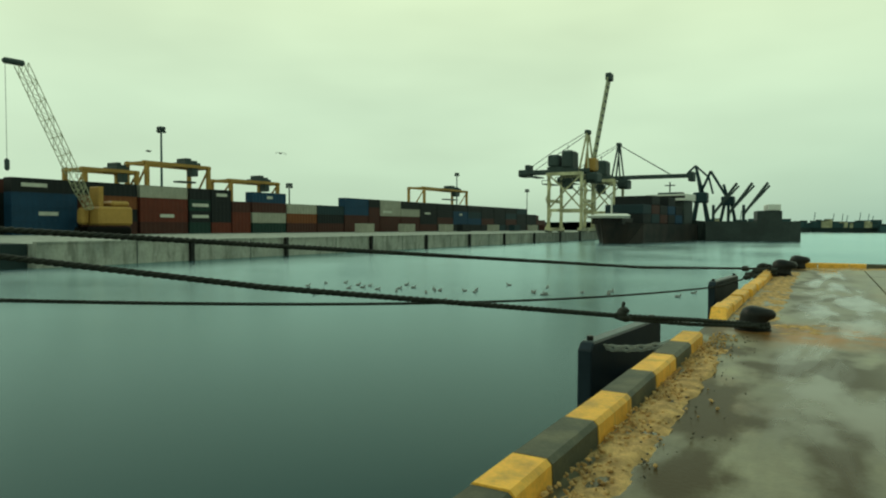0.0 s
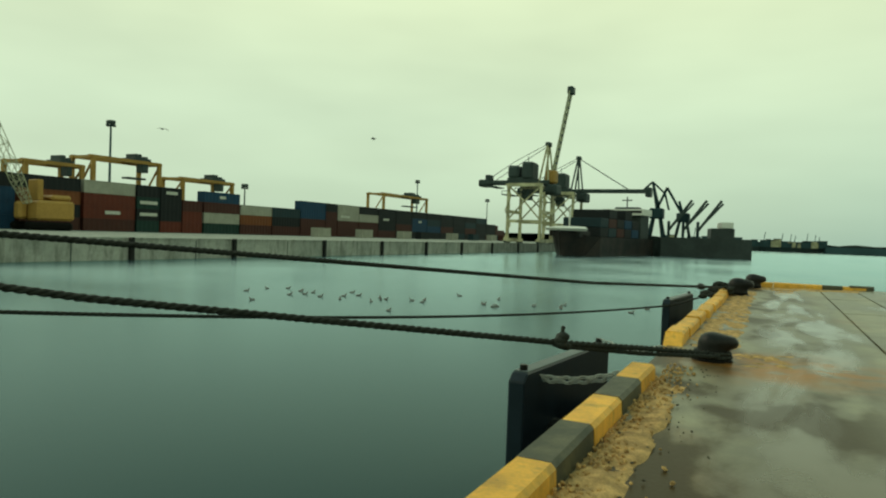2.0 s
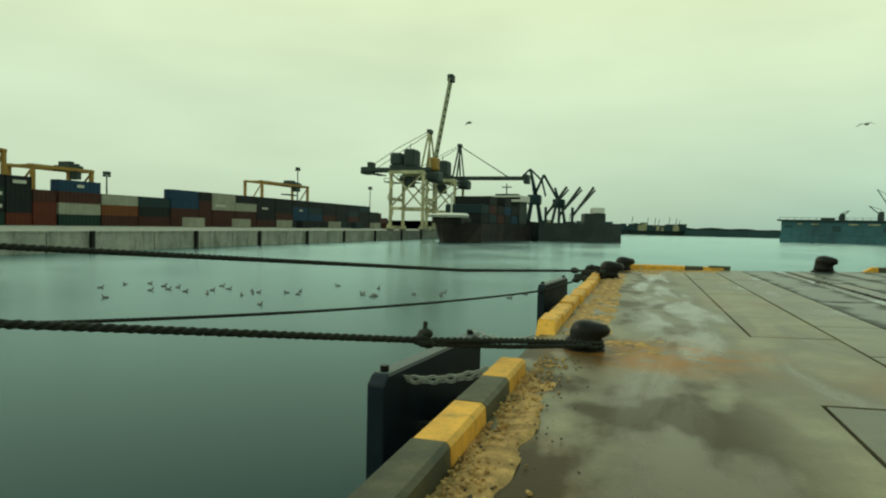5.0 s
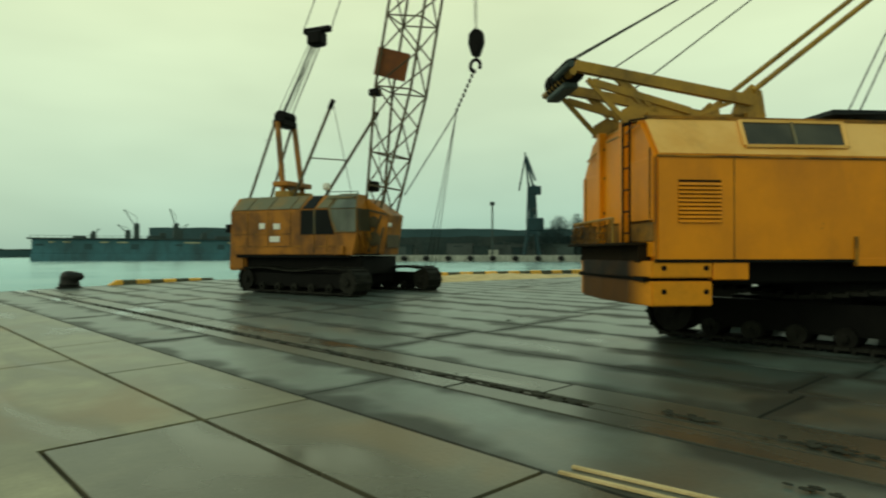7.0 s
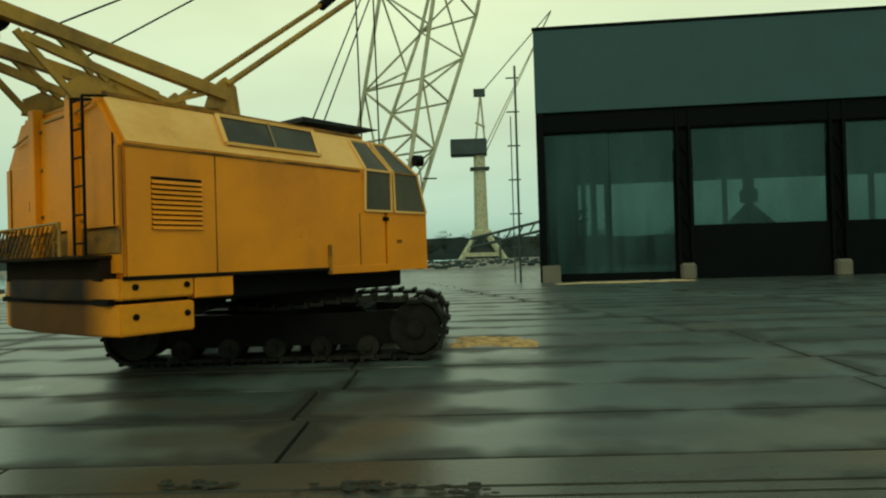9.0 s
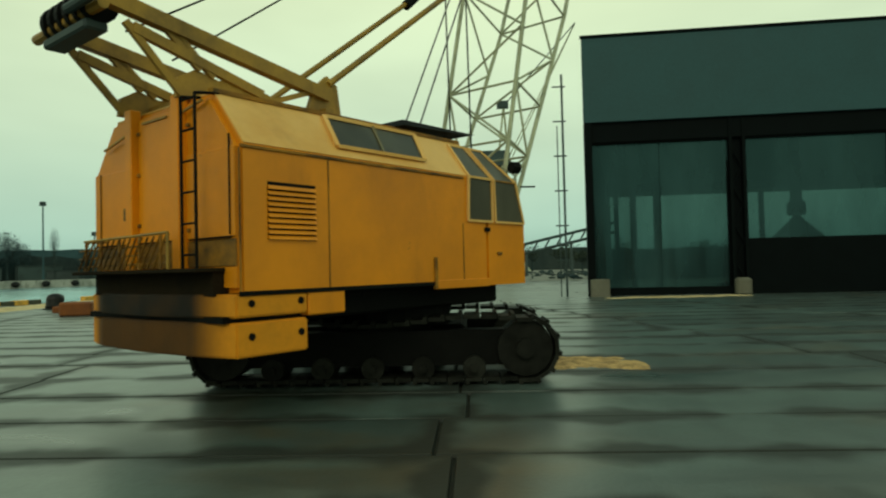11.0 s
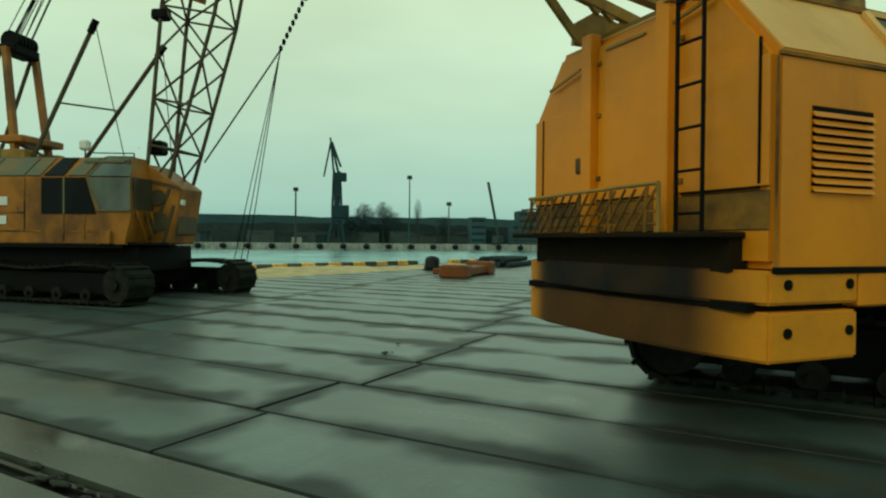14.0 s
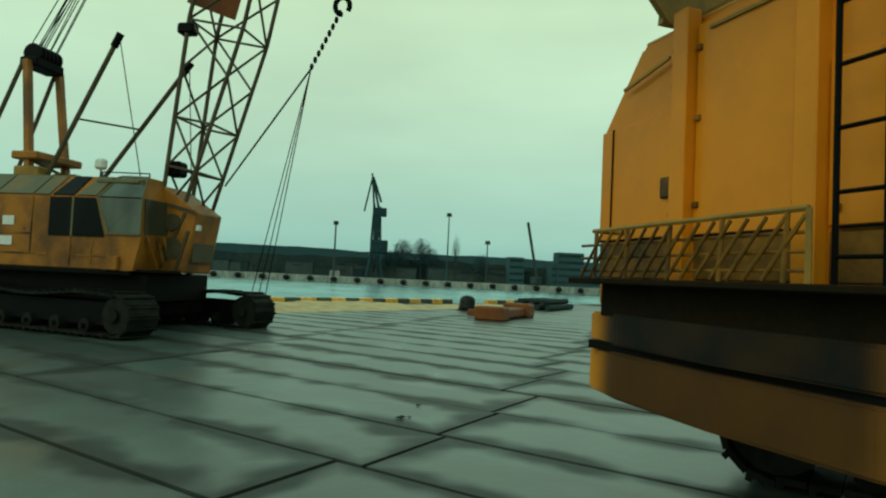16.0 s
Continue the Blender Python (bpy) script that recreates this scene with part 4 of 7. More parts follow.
cab = part("cab", bm, YELLOW, CB)
part("front_skirt", bbox(2.82, 4.0, -0.012, 0.04, 1.55, 1.66, 0.006), YELLOW, house)
part("boom_deck", bbox(4.0, 5.0, 1.12, W, 1.6, 2.3, 0.03), YELLOW, CB)


def quad_plate(name, pts, mat, parent, out, thick=0.014, label=""):
    b = bmesh.new()
    o = Vector(out) * thick
    v = [b.verts.new(p) for p in pts]
    w = [b.verts.new(Vector(p) + o) for p in pts]
    b.faces.new(w)
    b.faces.new(v[::-1])
    for i in range(len(pts)):
        b.faces.new((v[i], v[(i + 1) % len(pts)], w[(i + 1) % len(pts)], w[i]))
    return part(name, b, mat, parent, label)


def rim(name, pts, w, h, mat, parent, label=""):
    return beams(name, list(zip(pts, pts[1:] + pts[:1])), w, h, mat, parent, label)


# windows of the cab, each bent over the roof slope
up = (0, -0.77, 0.64)
for foot, mid, head in (((3.52, 4.08), (3.54, 4.08), (3.62, 3.98)), ((4.16, 4.90), (4.16, 4.72), (4.08, 4.40))):
    lean = 0.02 if foot[0] > 4 else 0.0
    lower = [(foot[0], -0.004, 2.44), (foot[1], -0.004, 2.44), (mid[1], lean, 3.02), (mid[0], lean, 3.02)]
    upper = [(mid[0], lean + 0.01, 3.03), (mid[1], lean + 0.01, 3.03), (head[1], 0.40, 3.50), (head[0], 0.40, 3.50)]
    quad_plate("side_window", lower, DARKGLASS, cab, (0, -1, 0), label="dusty brown-grey side window")
    quad_plate("slope_window", upper, DARKGLASS, cab, up, 0.024)
    off = Vector(up) * 0.026
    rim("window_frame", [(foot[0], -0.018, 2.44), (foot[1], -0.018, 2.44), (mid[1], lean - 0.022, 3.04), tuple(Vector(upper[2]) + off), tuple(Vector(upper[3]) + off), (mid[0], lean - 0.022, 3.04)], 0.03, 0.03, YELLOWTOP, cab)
beams("window_bar", [((3.54, -0.02, 3.03), (4.08, -0.02, 3.03))], 0.03, 0.03, YELLOWTOP, cab)
beams("window_bar", [((4.16, 0.0, 3.03), (4.72, 0.0, 3.03))], 0.02, 0.02, GRIME, cab)
part("cab_handle", bbox(3.9, 4.02, -0.03, 0.0, 2.30, 2.36, 0.008), BLACK, cab)
part("cab_handle", bbox(4.2, 4.3, -0.03, 0.0, 1.98, 2.02, 0.006), GRIME, cab)
tubes("mirror_arm", [((4.9, 0.02, 3.0), (5.06, -0.14, 3.0))], 0.014, BLACK, cab)
quad_plate("windscreen", [(4.935, 0.08, 2.46), (4.935, 1.02, 2.46), (4.73, 1.0, 3.0), (4.73, 0.1, 3.0)], DARKGLASS, cab, (1, 0, 0.35))
hatch = [(1.30, 0.10, 3.14), (2.77, 0.11, 3.15), (2.93, 0.43, 3.54), (1.40, 0.43, 3.54)]
quad_plate("roof_hatch", hatch, DARKGLASS, house, up, 0.03, "dusty roof hatch panes")
rim("hatch_frame", [tuple(Vector(p) + Vector(up) * 0.034) for p in hatch], 0.05, 0.04, YELLOWTOP, house)
beams("hatch_bar", [((2.04, 0.075, 3.16), (2.16, 0.40, 3.56))], 0.03, 0.03, OLIVE, house)
# seams, skirting and louvre
for u, top in ((0.012, 2.98), (1.09, 2.98), (3.42, 2.4)):
    part("panel_seam", bbox(u - 0.006, u + 0.006, -0.007, 0.01, 1.64, top), GRIME, house)
part("side_moulding", bbox(0.02, 3.44, -0.018, 0.01, 2.985, 3.015, 0.004), GRIME, house)
part("lower_sill", bbox(0.0, 2.84, -0.016, 0.02, 1.60, 1.645, 0.004), BLACK, house)
part("step_post", bbox(2.80, 2.845, -0.03, 0.02, 1.56, 1.95, 0.004), GRIME, house)
beams("roof_gutter", [((0.05, 0.45, 3.60), (3.95, 0.45, 3.60))], 0.03, 0.04, GRIME, house)
lou = new("louvre")
lou.parent = house
# black backing stands for the shade between the slats
part("louvre_back", bbox(0.32, 0.91, -0.005, 0.005, 2.13, 2.69), BLACK, lou)
slat = bmesh.new()
hexa(slat, [(0.32, -0.005, 0), (0.91, -0.005, 0), (0.91, 0.0, 0.02), (0.32, 0.0, 0.02), (0.32, -0.03, -0.014), (0.91, -0.03, -0.014), (0.91, -0.008, 0.024), (0.32, -0.008, 0.024)])
me = mesh_of("slat", slat, YELLOW)
for i in range(10):
    shared("slat", me, lou, pose(0, 0, 2.145 + i * 0.054))
# rear wall
for v0 in (0.87, 1.83):
    part("rear_column", bbox(-0.10, 0.02, v0, v0 + 0.14, 1.84, 3.62, 0.01), YELLOW, CB)
for a, c in ((0.04, 0.86), (1.02, 1.82), (1.98, 2.86)):
    part("rear_panel", bbox(-0.022, 0.01, a, c, 2.16, 3.5 if a > 0.5 and a < 1.5 else 3.0, 0.008), YELLOW, CB)
    part("rear_panel", bbox(-0.014, 0.01, a, c, 1.88, 2.14, 0.008), GRIME, CB)
for v0, z in ((0.8, 3.3), (0.8, 2.25), (1.04, 3.4), (1.04, 2.3), (1.79, 2.35), (1.79, 3.35), (2.02, 2.4), (2.02, 2.3), (2.02, 3.15), (2.02, 3.4), (1.79, 2.9)):
    part("bolt", bbox(-0.045, -0.01, v0 - 0.02, v0 + 0.02, z - 0.02, z + 0.02, 0.006), GRIME, CB)
part("latch", bbox(-0.05, -0.01, 2.03, 2.12, 2.42, 2.56, 0.008), GRIME, CB)
for p, q in (((-0.05, 2.05, 3.36), (-0.05, 2.55, 3.26)), ((-0.05, 0.95, 3.42), (-0.05, 0.5, 3.5)), ((-0.03, 1.2, 3.45), (-0.03, 1.7, 3.45))):
    beams("grab_rail", [(p, q)], 0.02, 0.02, GANTRY, CB)
for a, c, z0, z1 in ((0.095, 0.112, 2.18, 3.12), (0.1, 0.8, 2.146, 2.162), (2.70, 2.712, 2.2, 3.0), (1.03, 1.82, 2.146, 2.162), (2.0, 2.84, 2.146, 2.162)):
    part("panel_edge", bbox(-0.032, -0.018, a, c, z0, z1), BLACK, CB)
lad = new("ladder")
lad.parent = CB
for v0 in (0.45, 0.70):
    tubes("stile", [((-0.16, v0, 1.86), (-0.16, v0, 3.54)), ((-0.16, v0, 3.54), (0.1, v0, 3.58))], 0.016, BLACK, lad)
for i in range(6):
    tubes("rung", [((-0.16, 0.45, 2.0 + i * 0.3), (-0.16, 0.70, 2.0 + i * 0.3))], 0.012, BLACK, lad)
part("platform", bbox(-0.32, 0.0, 0.22, 2.8, 1.83, 1.87, 0.008), OILY, CB)
guard = new("guard")
guard.parent = CB
tubes("rail", [((-0.3, 0.72, 2.22), (-0.3, 2.5, 2.20)), ((-0.3, 0.72, 2.22), (-0.3, 0.72, 1.87)), ((-0.3, 2.5, 2.2), (-0.05, 2.5, 2.2))], 0.016, GANTRY, guard)
for v0 in (0.86, 1.28, 1.70, 2.12, 2.48):
    tubes("post", [((-0.3, v0, 1.86), (-0.3, v0 - 0.02, 2.21))], 0.014, GRIME, guard)
for i in range(15):
    v0 = 0.98 + i * 0.118
    tubes("mesh_bar", [((-0.31, v0, 1.88), (-0.31, max(0.73, v0 - 0.26), 2.19))], 0.011, GRIME, guard)
for z in (1.93, 2.02, 2.11):
    tubes("mesh_bar", [((-0.29, 0.74, z), (-0.29, 2.66, z - 0.01))], 0.011, GRIME, guard)
# counterweight
for z0, z1, u1, m, nm in ((1.03, 1.355, 0.79, SOOTY, "lower_counterweight"), (1.40, 1.62, 0.79, SOOTY, "upper_counterweight")):
    bm = bmesh.new()
    out = [(-0.04, 0.0), (-0.16, 0.5), (-0.2, W / 2), (-0.16, W - 0.5), (-0.04, W), (u1, W), (u1, 0.0)]
    a = [bm.verts.new((x, y, z0)) for x, y in out]
    c = [bm.verts.new((x, y, z1)) for x, y in out]
    bm.faces.new(a[::-1])
    bm.faces.new(c)
    for i in range(len(out)):
        bm.faces.new((a[i], a[(i + 1) % len(out)], c[(i + 1) % len(out)], c[i]))
    bmesh.ops.bevel(bm, geom=bm.edges[:], offset=0.018, segments=2, affect="EDGES")
    part(nm, bm, m, CB)
# black filler: soot and shadow between the weights put into its colour
part("gap_shadow_fill", bbox(-0.12, 0.77, 0.1, W - 0.1, 1.35, 1.41), BLACK, CB)
# near-black block stands for the sooty, shaded recess under the platform
part("rear_recess_fill", bbox(-0.12, 0.05, 0.25, W - 0.25, 1.6, 1.84), OILY, CB)
part("side_weight", bbox(0.80, 1.30, -0.005, 0.5, 1.37, 1.62, 0.015), YELLOW, CB)
# black discs stand for the shade inside the lifting holes
for u, z in ((0.12, 1.53), (0.70, 1.53), (0.12, 1.22), (0.70, 1.22)):
    bm = bmesh.new()
    tube(bm, (u, -0.012, z), (u, 0.05, z), 0.035, 12)
    part("lifting_hole_disc", bm, BLACK, CB)
    bm = bmesh.new()
    tube(bm, (u, W - 0.05, z), (u, W + 0.012, z), 0.035, 12)
    part("lifting_hole_disc", bm, BLACK, CB)
# turntable and undercarriage
part("underframe", bbox(0.9, 4.7, 0.35, W - 0.35, 1.3, 1.63, 0.03), BLACK, CB)
bm = bmesh.new()
tube(bm, (3.42, 1.45, 0.95), (3.42, 1.45, 1.4), 0.95, 24)
part("slew_ring", bm, BLACK, CB)
under = new("undercarriage")
under.parent = CB
under.matrix_basis = CB.matrix_world.inverted() @ pose(12.5, 4.05, 0, 0, 0, 90)
part("cross_frame", bbox(-1.2, 1.2, -0.8, 0.8, 0.65, 1.05, 0.05), BLACK, under)


def tracks(owner, half, gauge, wide, z0, z1):
    for s in (-1, 1):
        y = s * gauge
        crawler(owner, -half, half, y - wide / 2, y + wide / 2, z0, z1, TRACK)


# gantry, lowered, with its sheaves
gan = new("gantry")
gan.parent = CB
for v0 in (0.85, 2.05):
    beams("main_arm", [((-0.8, v0, 4.38), (1.85, v0, 3.95))], 0.12, 0.15, GANTRY, gan)
    beams("lower_arm", [((-0.55, v0, 4.16), (0.9, v0, 3.78))], 0.07, 0.1, GANTRY, gan)
    beams("rear_strut", [((-0.62, v0, 4.2), (-0.05, v0, 3.6))], 0.05, 0.07, GANTRY, gan)
    quad_plate("bracket", [(-0.12, v0, 3.58), (0.5, v0, 3.58), (0.42, v0, 3.82), (0.1, v0, 3.9), (-0.1, v0, 3.78)], GANTRY, gan, (0, 1, 0), 0.05)
    quad_plate("front_bracket", [(1.5, v0, 3.58), (2.1, v0, 3.58), (2.02, v0, 4.1), (1.86, v0, 4.2), (1.66, v0, 4.02)], GANTRY, gan, (0, 1, 0), 0.06)
    beams("tie", [((0.3, v0, 3.85), (-0.15, v0, 4.25))], 0.05, 0.06, GANTRY, gan)
    beams("tie", [((0.75, v0, 3.62), (1.6, v0, 3.95))], 0.05, 0.06, GANTRY, gan)
for v0 in (0.85, 2.05):
    quad_plate("roof_bracket", [(0.12, v0, 3.59), (1.95, v0, 3.59), (1.75, v0, 3.76), (1.2, v0, 3.74), (0.75, v0, 3.86), (0.45, v0, 3.9)], GANTRY, gan, (0, 1, 0), 0.04)
    beams("brace", [((0.15, v0, 3.9), (-0.25, v0, 4.28))], 0.05, 0.08, GANTRY, gan)
tubes("cross_tube", [((-0.98, 0.45, 4.3), (-0.98, 1.2, 4.3))], 0.05, PORTDARK, gan, n=10)
beams("roof_beam", [((0.3, 0.75, 3.66), (0.3, 2.2, 3.66)), ((1.8, 0.75, 3.7), (1.8, 2.2, 3.7)), ((0.6, 1.0, 3.68), (1.7, 1.0, 3.68)), ((0.6, 1.9, 3.68), (1.7, 1.9, 3.68))], 0.12, 0.14, GANTRY, gan)
for i in range(6):
    bm = bmesh.new()
    v0 = 1.0 + i * 0.17
    tube(bm, (-0.78, v0, 4.36), (-0.78, v0 + 0.07, 4.36), 0.18, 18)
    part("sheave", bm, BLACK, gan)
tubes("sheave_axle", [((-0.86, 0.75, 4.28), (-0.86, 2.25, 4.28))], 0.055, GANTRY, gan, n=10)
part("head_box", bbox(-0.92, -0.7, 1.0, 1.95, 4.1, 4.2, 0.02), PORTDARK, gan)
for v0, end in ((0.85, (4.95, 6.45)), (2.05, (4.95, 6.45))):
    tubes("backstop", [((1.88, v0, 4.1), (end[0], v0, end[1]))], 0.042, GANTRY, gan, n=8)
    tubes("backstop_head", [((end[0] - 0.25, v0, end[1] - 0.22), (end[0] + 0.05, v0, end[1] + 0.045))], 0.085, BLACK, gan, n=8)
bo = new("boom")
bo.parent = CB
lattice(bo, (5.0, 1.0, 2.75), 69, 17.0, 1.35, 1.25, PALE, 0.037, 11, 4.0, 0.35)
part("boom_foot", bbox(4.85, 5.15, 0.3, 1.7, 2.3, 2.85, 0.05), BLACK, CB)
can = new("canopy")
can.parent = CB
bm = bmesh.new()
hexa(bm, [(2.85, 0.5, 3.70), (4.3, 0.5, 3.76), (4.3, 1.7, 3.76), (2.85, 1.7, 3.70), (2.95, 0.6, 3.80), (4.5, 0.55, 3.80), (4.5, 1.65, 3.80), (2.95, 1.6, 3.80)])
part("sun_plate", bm, BLACK, can, "dark flat plate over the roof")
tubes("plate_leg", [((3.2, 0.8, 3.58), (3.2, 0.8, 3.72)), ((4.1, 0.8, 3.55), (4.1, 0.8, 3.76)), ((3.2, 1.5, 3.58), (3.2, 1.5, 3.72))], 0.02, BLACK, can)
for i, (start, v0) in enumerate((((-0.85, 4.52), 1.2), ((-0.85, 4.5), 1.32), ((-0.3, 4.34), 1.5), ((0.35, 4.24), 1.75))):
    cable("hoist_cable", [(start[0], v0, start[1]), (7.3, 1.0 + (v0 - 1.4) * 0.8, 9.2 + 0.12 * i)], 0.012, BLACK, gan)
for v0 in (0.8, 1.2):
    cable("hoist_cable", [(3.3 + v0 * 0.2, v0, 3.7), (9.5, 1.0, 15.5)], 0.012, BLACK, gan)
    cable("hanging_cable", [(4.7, v0, 6.2), (4.75, v0, 3.6)], 0.014, BLACK, gan)
cable("cab_hose", [(4.95, 0.3, 2.6), (5.1, 0.2, 2.9), (5.05, 0.2, 3.2), (4.9, 0.35, 3.35)], 0.015, PALE, CB, steps=1)
tubes("cab_lamp", [((4.85, 0.15, 3.3), (4.98, 0.1, 3.3))], 0.09, BLACK, CB, n=10)
tracks(under, 2.4, 0.98, 0.62, 0.335, 1.2)


# ---------------------------------------------------------------- the older orange crawler crane
CA = thing("crawler_crane", "weathered orange crawler crane with raised gantry, lattice boom and hook", "crane", "crawler cranes", (13.75, 21.05, 0), -65.15)
bm = bmesh.new()
prism_x(bm, [(-1.45, 1.64), (-1.45, 3.2), (-1.0, 3.7), (1.0, 3.7), (1.45, 3.2), (1.45, 1.64)], -2.9, 1.5)
bmesh.ops.bevel(bm, geom=bm.edges[:], offset=0.04, segments=2, affect="EDGES")
house = part("machine_house", bm, ORANGE, CA)
bm = bmesh.new()
hexa(bm, [(-3.05, -1.4, 1.1), (-2.3, -1.4, 1.1), (-2.3, 1.4, 1.1), (-3.05, 1.4, 1.1), (-2.95, -1.4, 1.8), (-2.3, -1.4, 1.8), (-2.3, 1.4, 1.8), (-2.95, 1.4, 1.8)])
bmesh.ops.bevel(bm, geom=bm.edges[:], offset=0.07, segments=2, affect="EDGES")
part("counterweight", bm, ORANGE, CA, "dented orange counterweight")
part("rear_lamp", bbox(-3.12, -2.9, -1.45, -1.25, 2.45, 2.75, 0.02), BLACK, CA)
# cab: upright sides, the upper front leaning back
bm = bmesh.new()
hexa(bm, [(1.46, -1.45, 1.66), (2.15, -1.45, 1.66), (2.15, -0.4, 1.66), (1.46, -0.4, 1.66), (1.46, -1.45, 2.42), (2.32, -1.45, 2.42), (2.32, -0.4, 2.42), (1.46, -0.4, 2.42)])
hexa(bm, [(1.46, -1.45, 2.42), (2.32, -1.45, 2.42), (2.32, -0.4, 2.42), (1.46, -0.4, 2.42), (1.46, -1.43, 3.2), (2.26, -1.38, 3.2), (2.26, -0.4, 3.2), (1.46, -0.4, 3.2)])
hexa(bm, [(1.46, -1.43, 3.2), (2.26, -1.38, 3.2), (2.26, -0.4, 3.2), (1.46, -0.4, 3.2), (1.46, -1.0, 3.72), (2.1, -1.0, 3.7), (2.1, -0.4, 3.7), (1.46, -0.4, 3.72)])
cab = part("cab", bm, ORANGE, CA)
# winch house on the far side and the nose that carries the boom foot
bm = bmesh.new()
hexa(bm, [(1.46, -0.4, 1.66), (2.3, -0.4, 1.66), (2.3, 1.45, 1.66), (1.46, 1.45, 1.66), (1.46, -0.4, 3.6), (2.2, -0.4, 3.45), (2.2, 1.45, 3.2), (1.46, 1.45, 3.3)])
part("winch_house", bm, ORANGE, CA)
bm = bmesh.new()
prism(bm, [(2.16, 1.66), (2.82, 1.66), (3.04, 3.02), (2.6, 3.3), (2.16, 3.6)], -0.56, 0.56)
bmesh.ops.bevel(bm, geom=bm.edges[:], offset=0.03, segments=1, affect="EDGES")
nose = part("boom_nose", bm, ORANGE, CA, "dented orange nose under the boom foot")
part("nose_face", bbox(2.86, 2.93, -0.46, 0.46, 1.9, 2.4, 0.01), BOOMA, nose)
beams("nose_rib", [((2.2, -0.575, 3.2), (2.98, -0.575, 3.02)), ((2.25, -0.575, 1.75), (2.75, -0.575, 3.0)), ((2.6, -0.575, 1.7), (2.85, -0.575, 2.6))], 0.03, 0.07, BOOMA, nose)
bm = bmesh.new()
tube(bm, (2.48, -0.60, 2.2), (2.48, -0.5, 2.2), 0.24, 16)
part("winch_drum", bm, BOOMA, nose)
bm = bmesh.new()
tube(bm, (2.46, -0.62, 2.78), (2.46, -0.5, 2.78), 0.19, 16)
part("winch_drum", bm, BOOMA, nose)
part("nose_lamp", bbox(2.9, 3.06, -0.5, -0.36, 2.6, 2.74, 0.02), WHITE, nose, "small white lamp")
for v0 in (-1.2, -0.85):
    tubes("nose_stay", [((2.1, v0, 3.62), (2.42, v0 * 0.6, 1.8))], 0.035, GRIME, CA)
tubes("nose_stay", [((2.2, -1.3, 2.9), (2.35, -1.25, 2.3)), ((2.35, -1.25, 2.3), (2.3, -0.8, 1.75))], 0.03, ORANGE, CA)
part("step_plate", bbox(2.15, 2.75, -1.35, -0.58, 1.64, 1.7, 0.01), BLACK, CA)
# side windows, bent over the roof slope, and the large quarter light
up_a = (0, -0.74, 0.67)
for x0, x1, x2 in ((0.13, 0.66, 0.66), (0.72, 1.46, 1.2)):
    quad_plate("side_window", [(x0, -1.455, 2.35), (x1, -1.455, 2.35), (x2, -1.455, 3.18), (x0, -1.455, 3.18)], BLIND, cab, (0, -1, 0), 0.02, "black cab window")
    quad_plate("slope_window", [(x0 + 0.04, -1.43, 3.22), (x2, -1.43, 3.22), (x2 + 0.1, -1.03, 3.67), (x0 + 0.25, -1.03, 3.67)], BLIND if x0 < 0.5 else OLIVE, cab, up_a, 0.03)
beams("window_bar", [((0.69, -1.47, 2.35), (0.69, -1.47, 3.2))], 0.04, 0.04, OLIVE, cab)
beams("window_bar", [((1.52, -1.47, 2.42), (1.24, -1.45, 3.2)), ((1.24, -1.45, 3.2), (1.42, -1.02, 3.7))], 0.04, 0.04, OLIVE, cab)
quad_plate("quarter_window", [(1.58, -1.455, 2.45), (2.28, -1.455, 2.45), (2.24, -1.40, 3.18), (1.32, -1.455, 3.18)], CLOUDY, cab, (0, -1, 0.04), 0.03, "cloudy quarter window")
quad_plate("quarter_window", [(1.32, -1.44, 3.2), (2.24, -1.40, 3.2), (2.1, -1.02, 3.66), (1.5, -1.02, 3.68)], CLOUDY, cab, up_a, 0.03)
rim("quarter_frame", [(1.56, -1.48, 2.43), (2.3, -1.48, 2.43), (2.26, -1.43, 3.2), (2.1, -1.03, 3.7), (1.48, -1.03, 3.71), (1.3, -1.47, 3.2)], 0.03, 0.035, OLIVE, cab)
quad_plate("windscreen", [(2.325, -1.38, 2.46), (2.325, -0.5, 2.46), (2.27, -0.5, 3.2), (2.27, -1.34, 3.2)], DARKGLASS, cab, (1, 0, 0.1), 0.02)
for x0, x1 in ((-2.8, -2.15), (-2.1, -1.25), (-1.2, -0.33), (-0.28, 0.08)):
    quad_plate("roof_panel", [(x0, -1.43, 3.22), (x1, -1.43, 3.22), (x1 + 0.12, -1.02, 3.67), (x0 + 0.12, -1.02, 3.67)], OLIVE, house, up_a, 0.03, "faded olive roof panel")
    part("roof_plate", bbox(x0 + 0.1, x1 + 0.1, -0.96, 0.9, 3.7, 3.72), OLIVE, house)
for u in (-2.12, -1.23, -0.30):
    part("door_seam", bbox(u - 0.012, u + 0.012, -1.465, -1.44, 1.95, 3.18), GRIME, house)
part("door_seam", bbox(0.655, 0.68, -1.465, -1.44, 1.72, 2.34), GRIME, house)
part("door_seam", bbox(1.17, 1.19, -1.465, -1.44, 1.76, 2.34), GRIME, house)
part("belt_seam", bbox(-2.85, -0.3, -1.465, -1.44, 2.36, 2.39), GRIME, house)
part("belt_seam", bbox(-2.85, 0.12, -1.465, -1.44, 1.93, 1.96), GRIME, house)
part("belt_seam", bbox(0.7, 1.75, -1.465, -1.44, 1.93, 1.96), GRIME, house)
for u, z, w in ((-1.48, 2.66, 0.24), (-0.86, 2.64, 0.28), (-0.95, 2.2, 0.42)):
    part("label_plate", bbox(u - w / 2, u + w / 2, -1.475, -1.455, z - 0.1, z + 0.1, 0.004), WHITE, house, "small white notice")
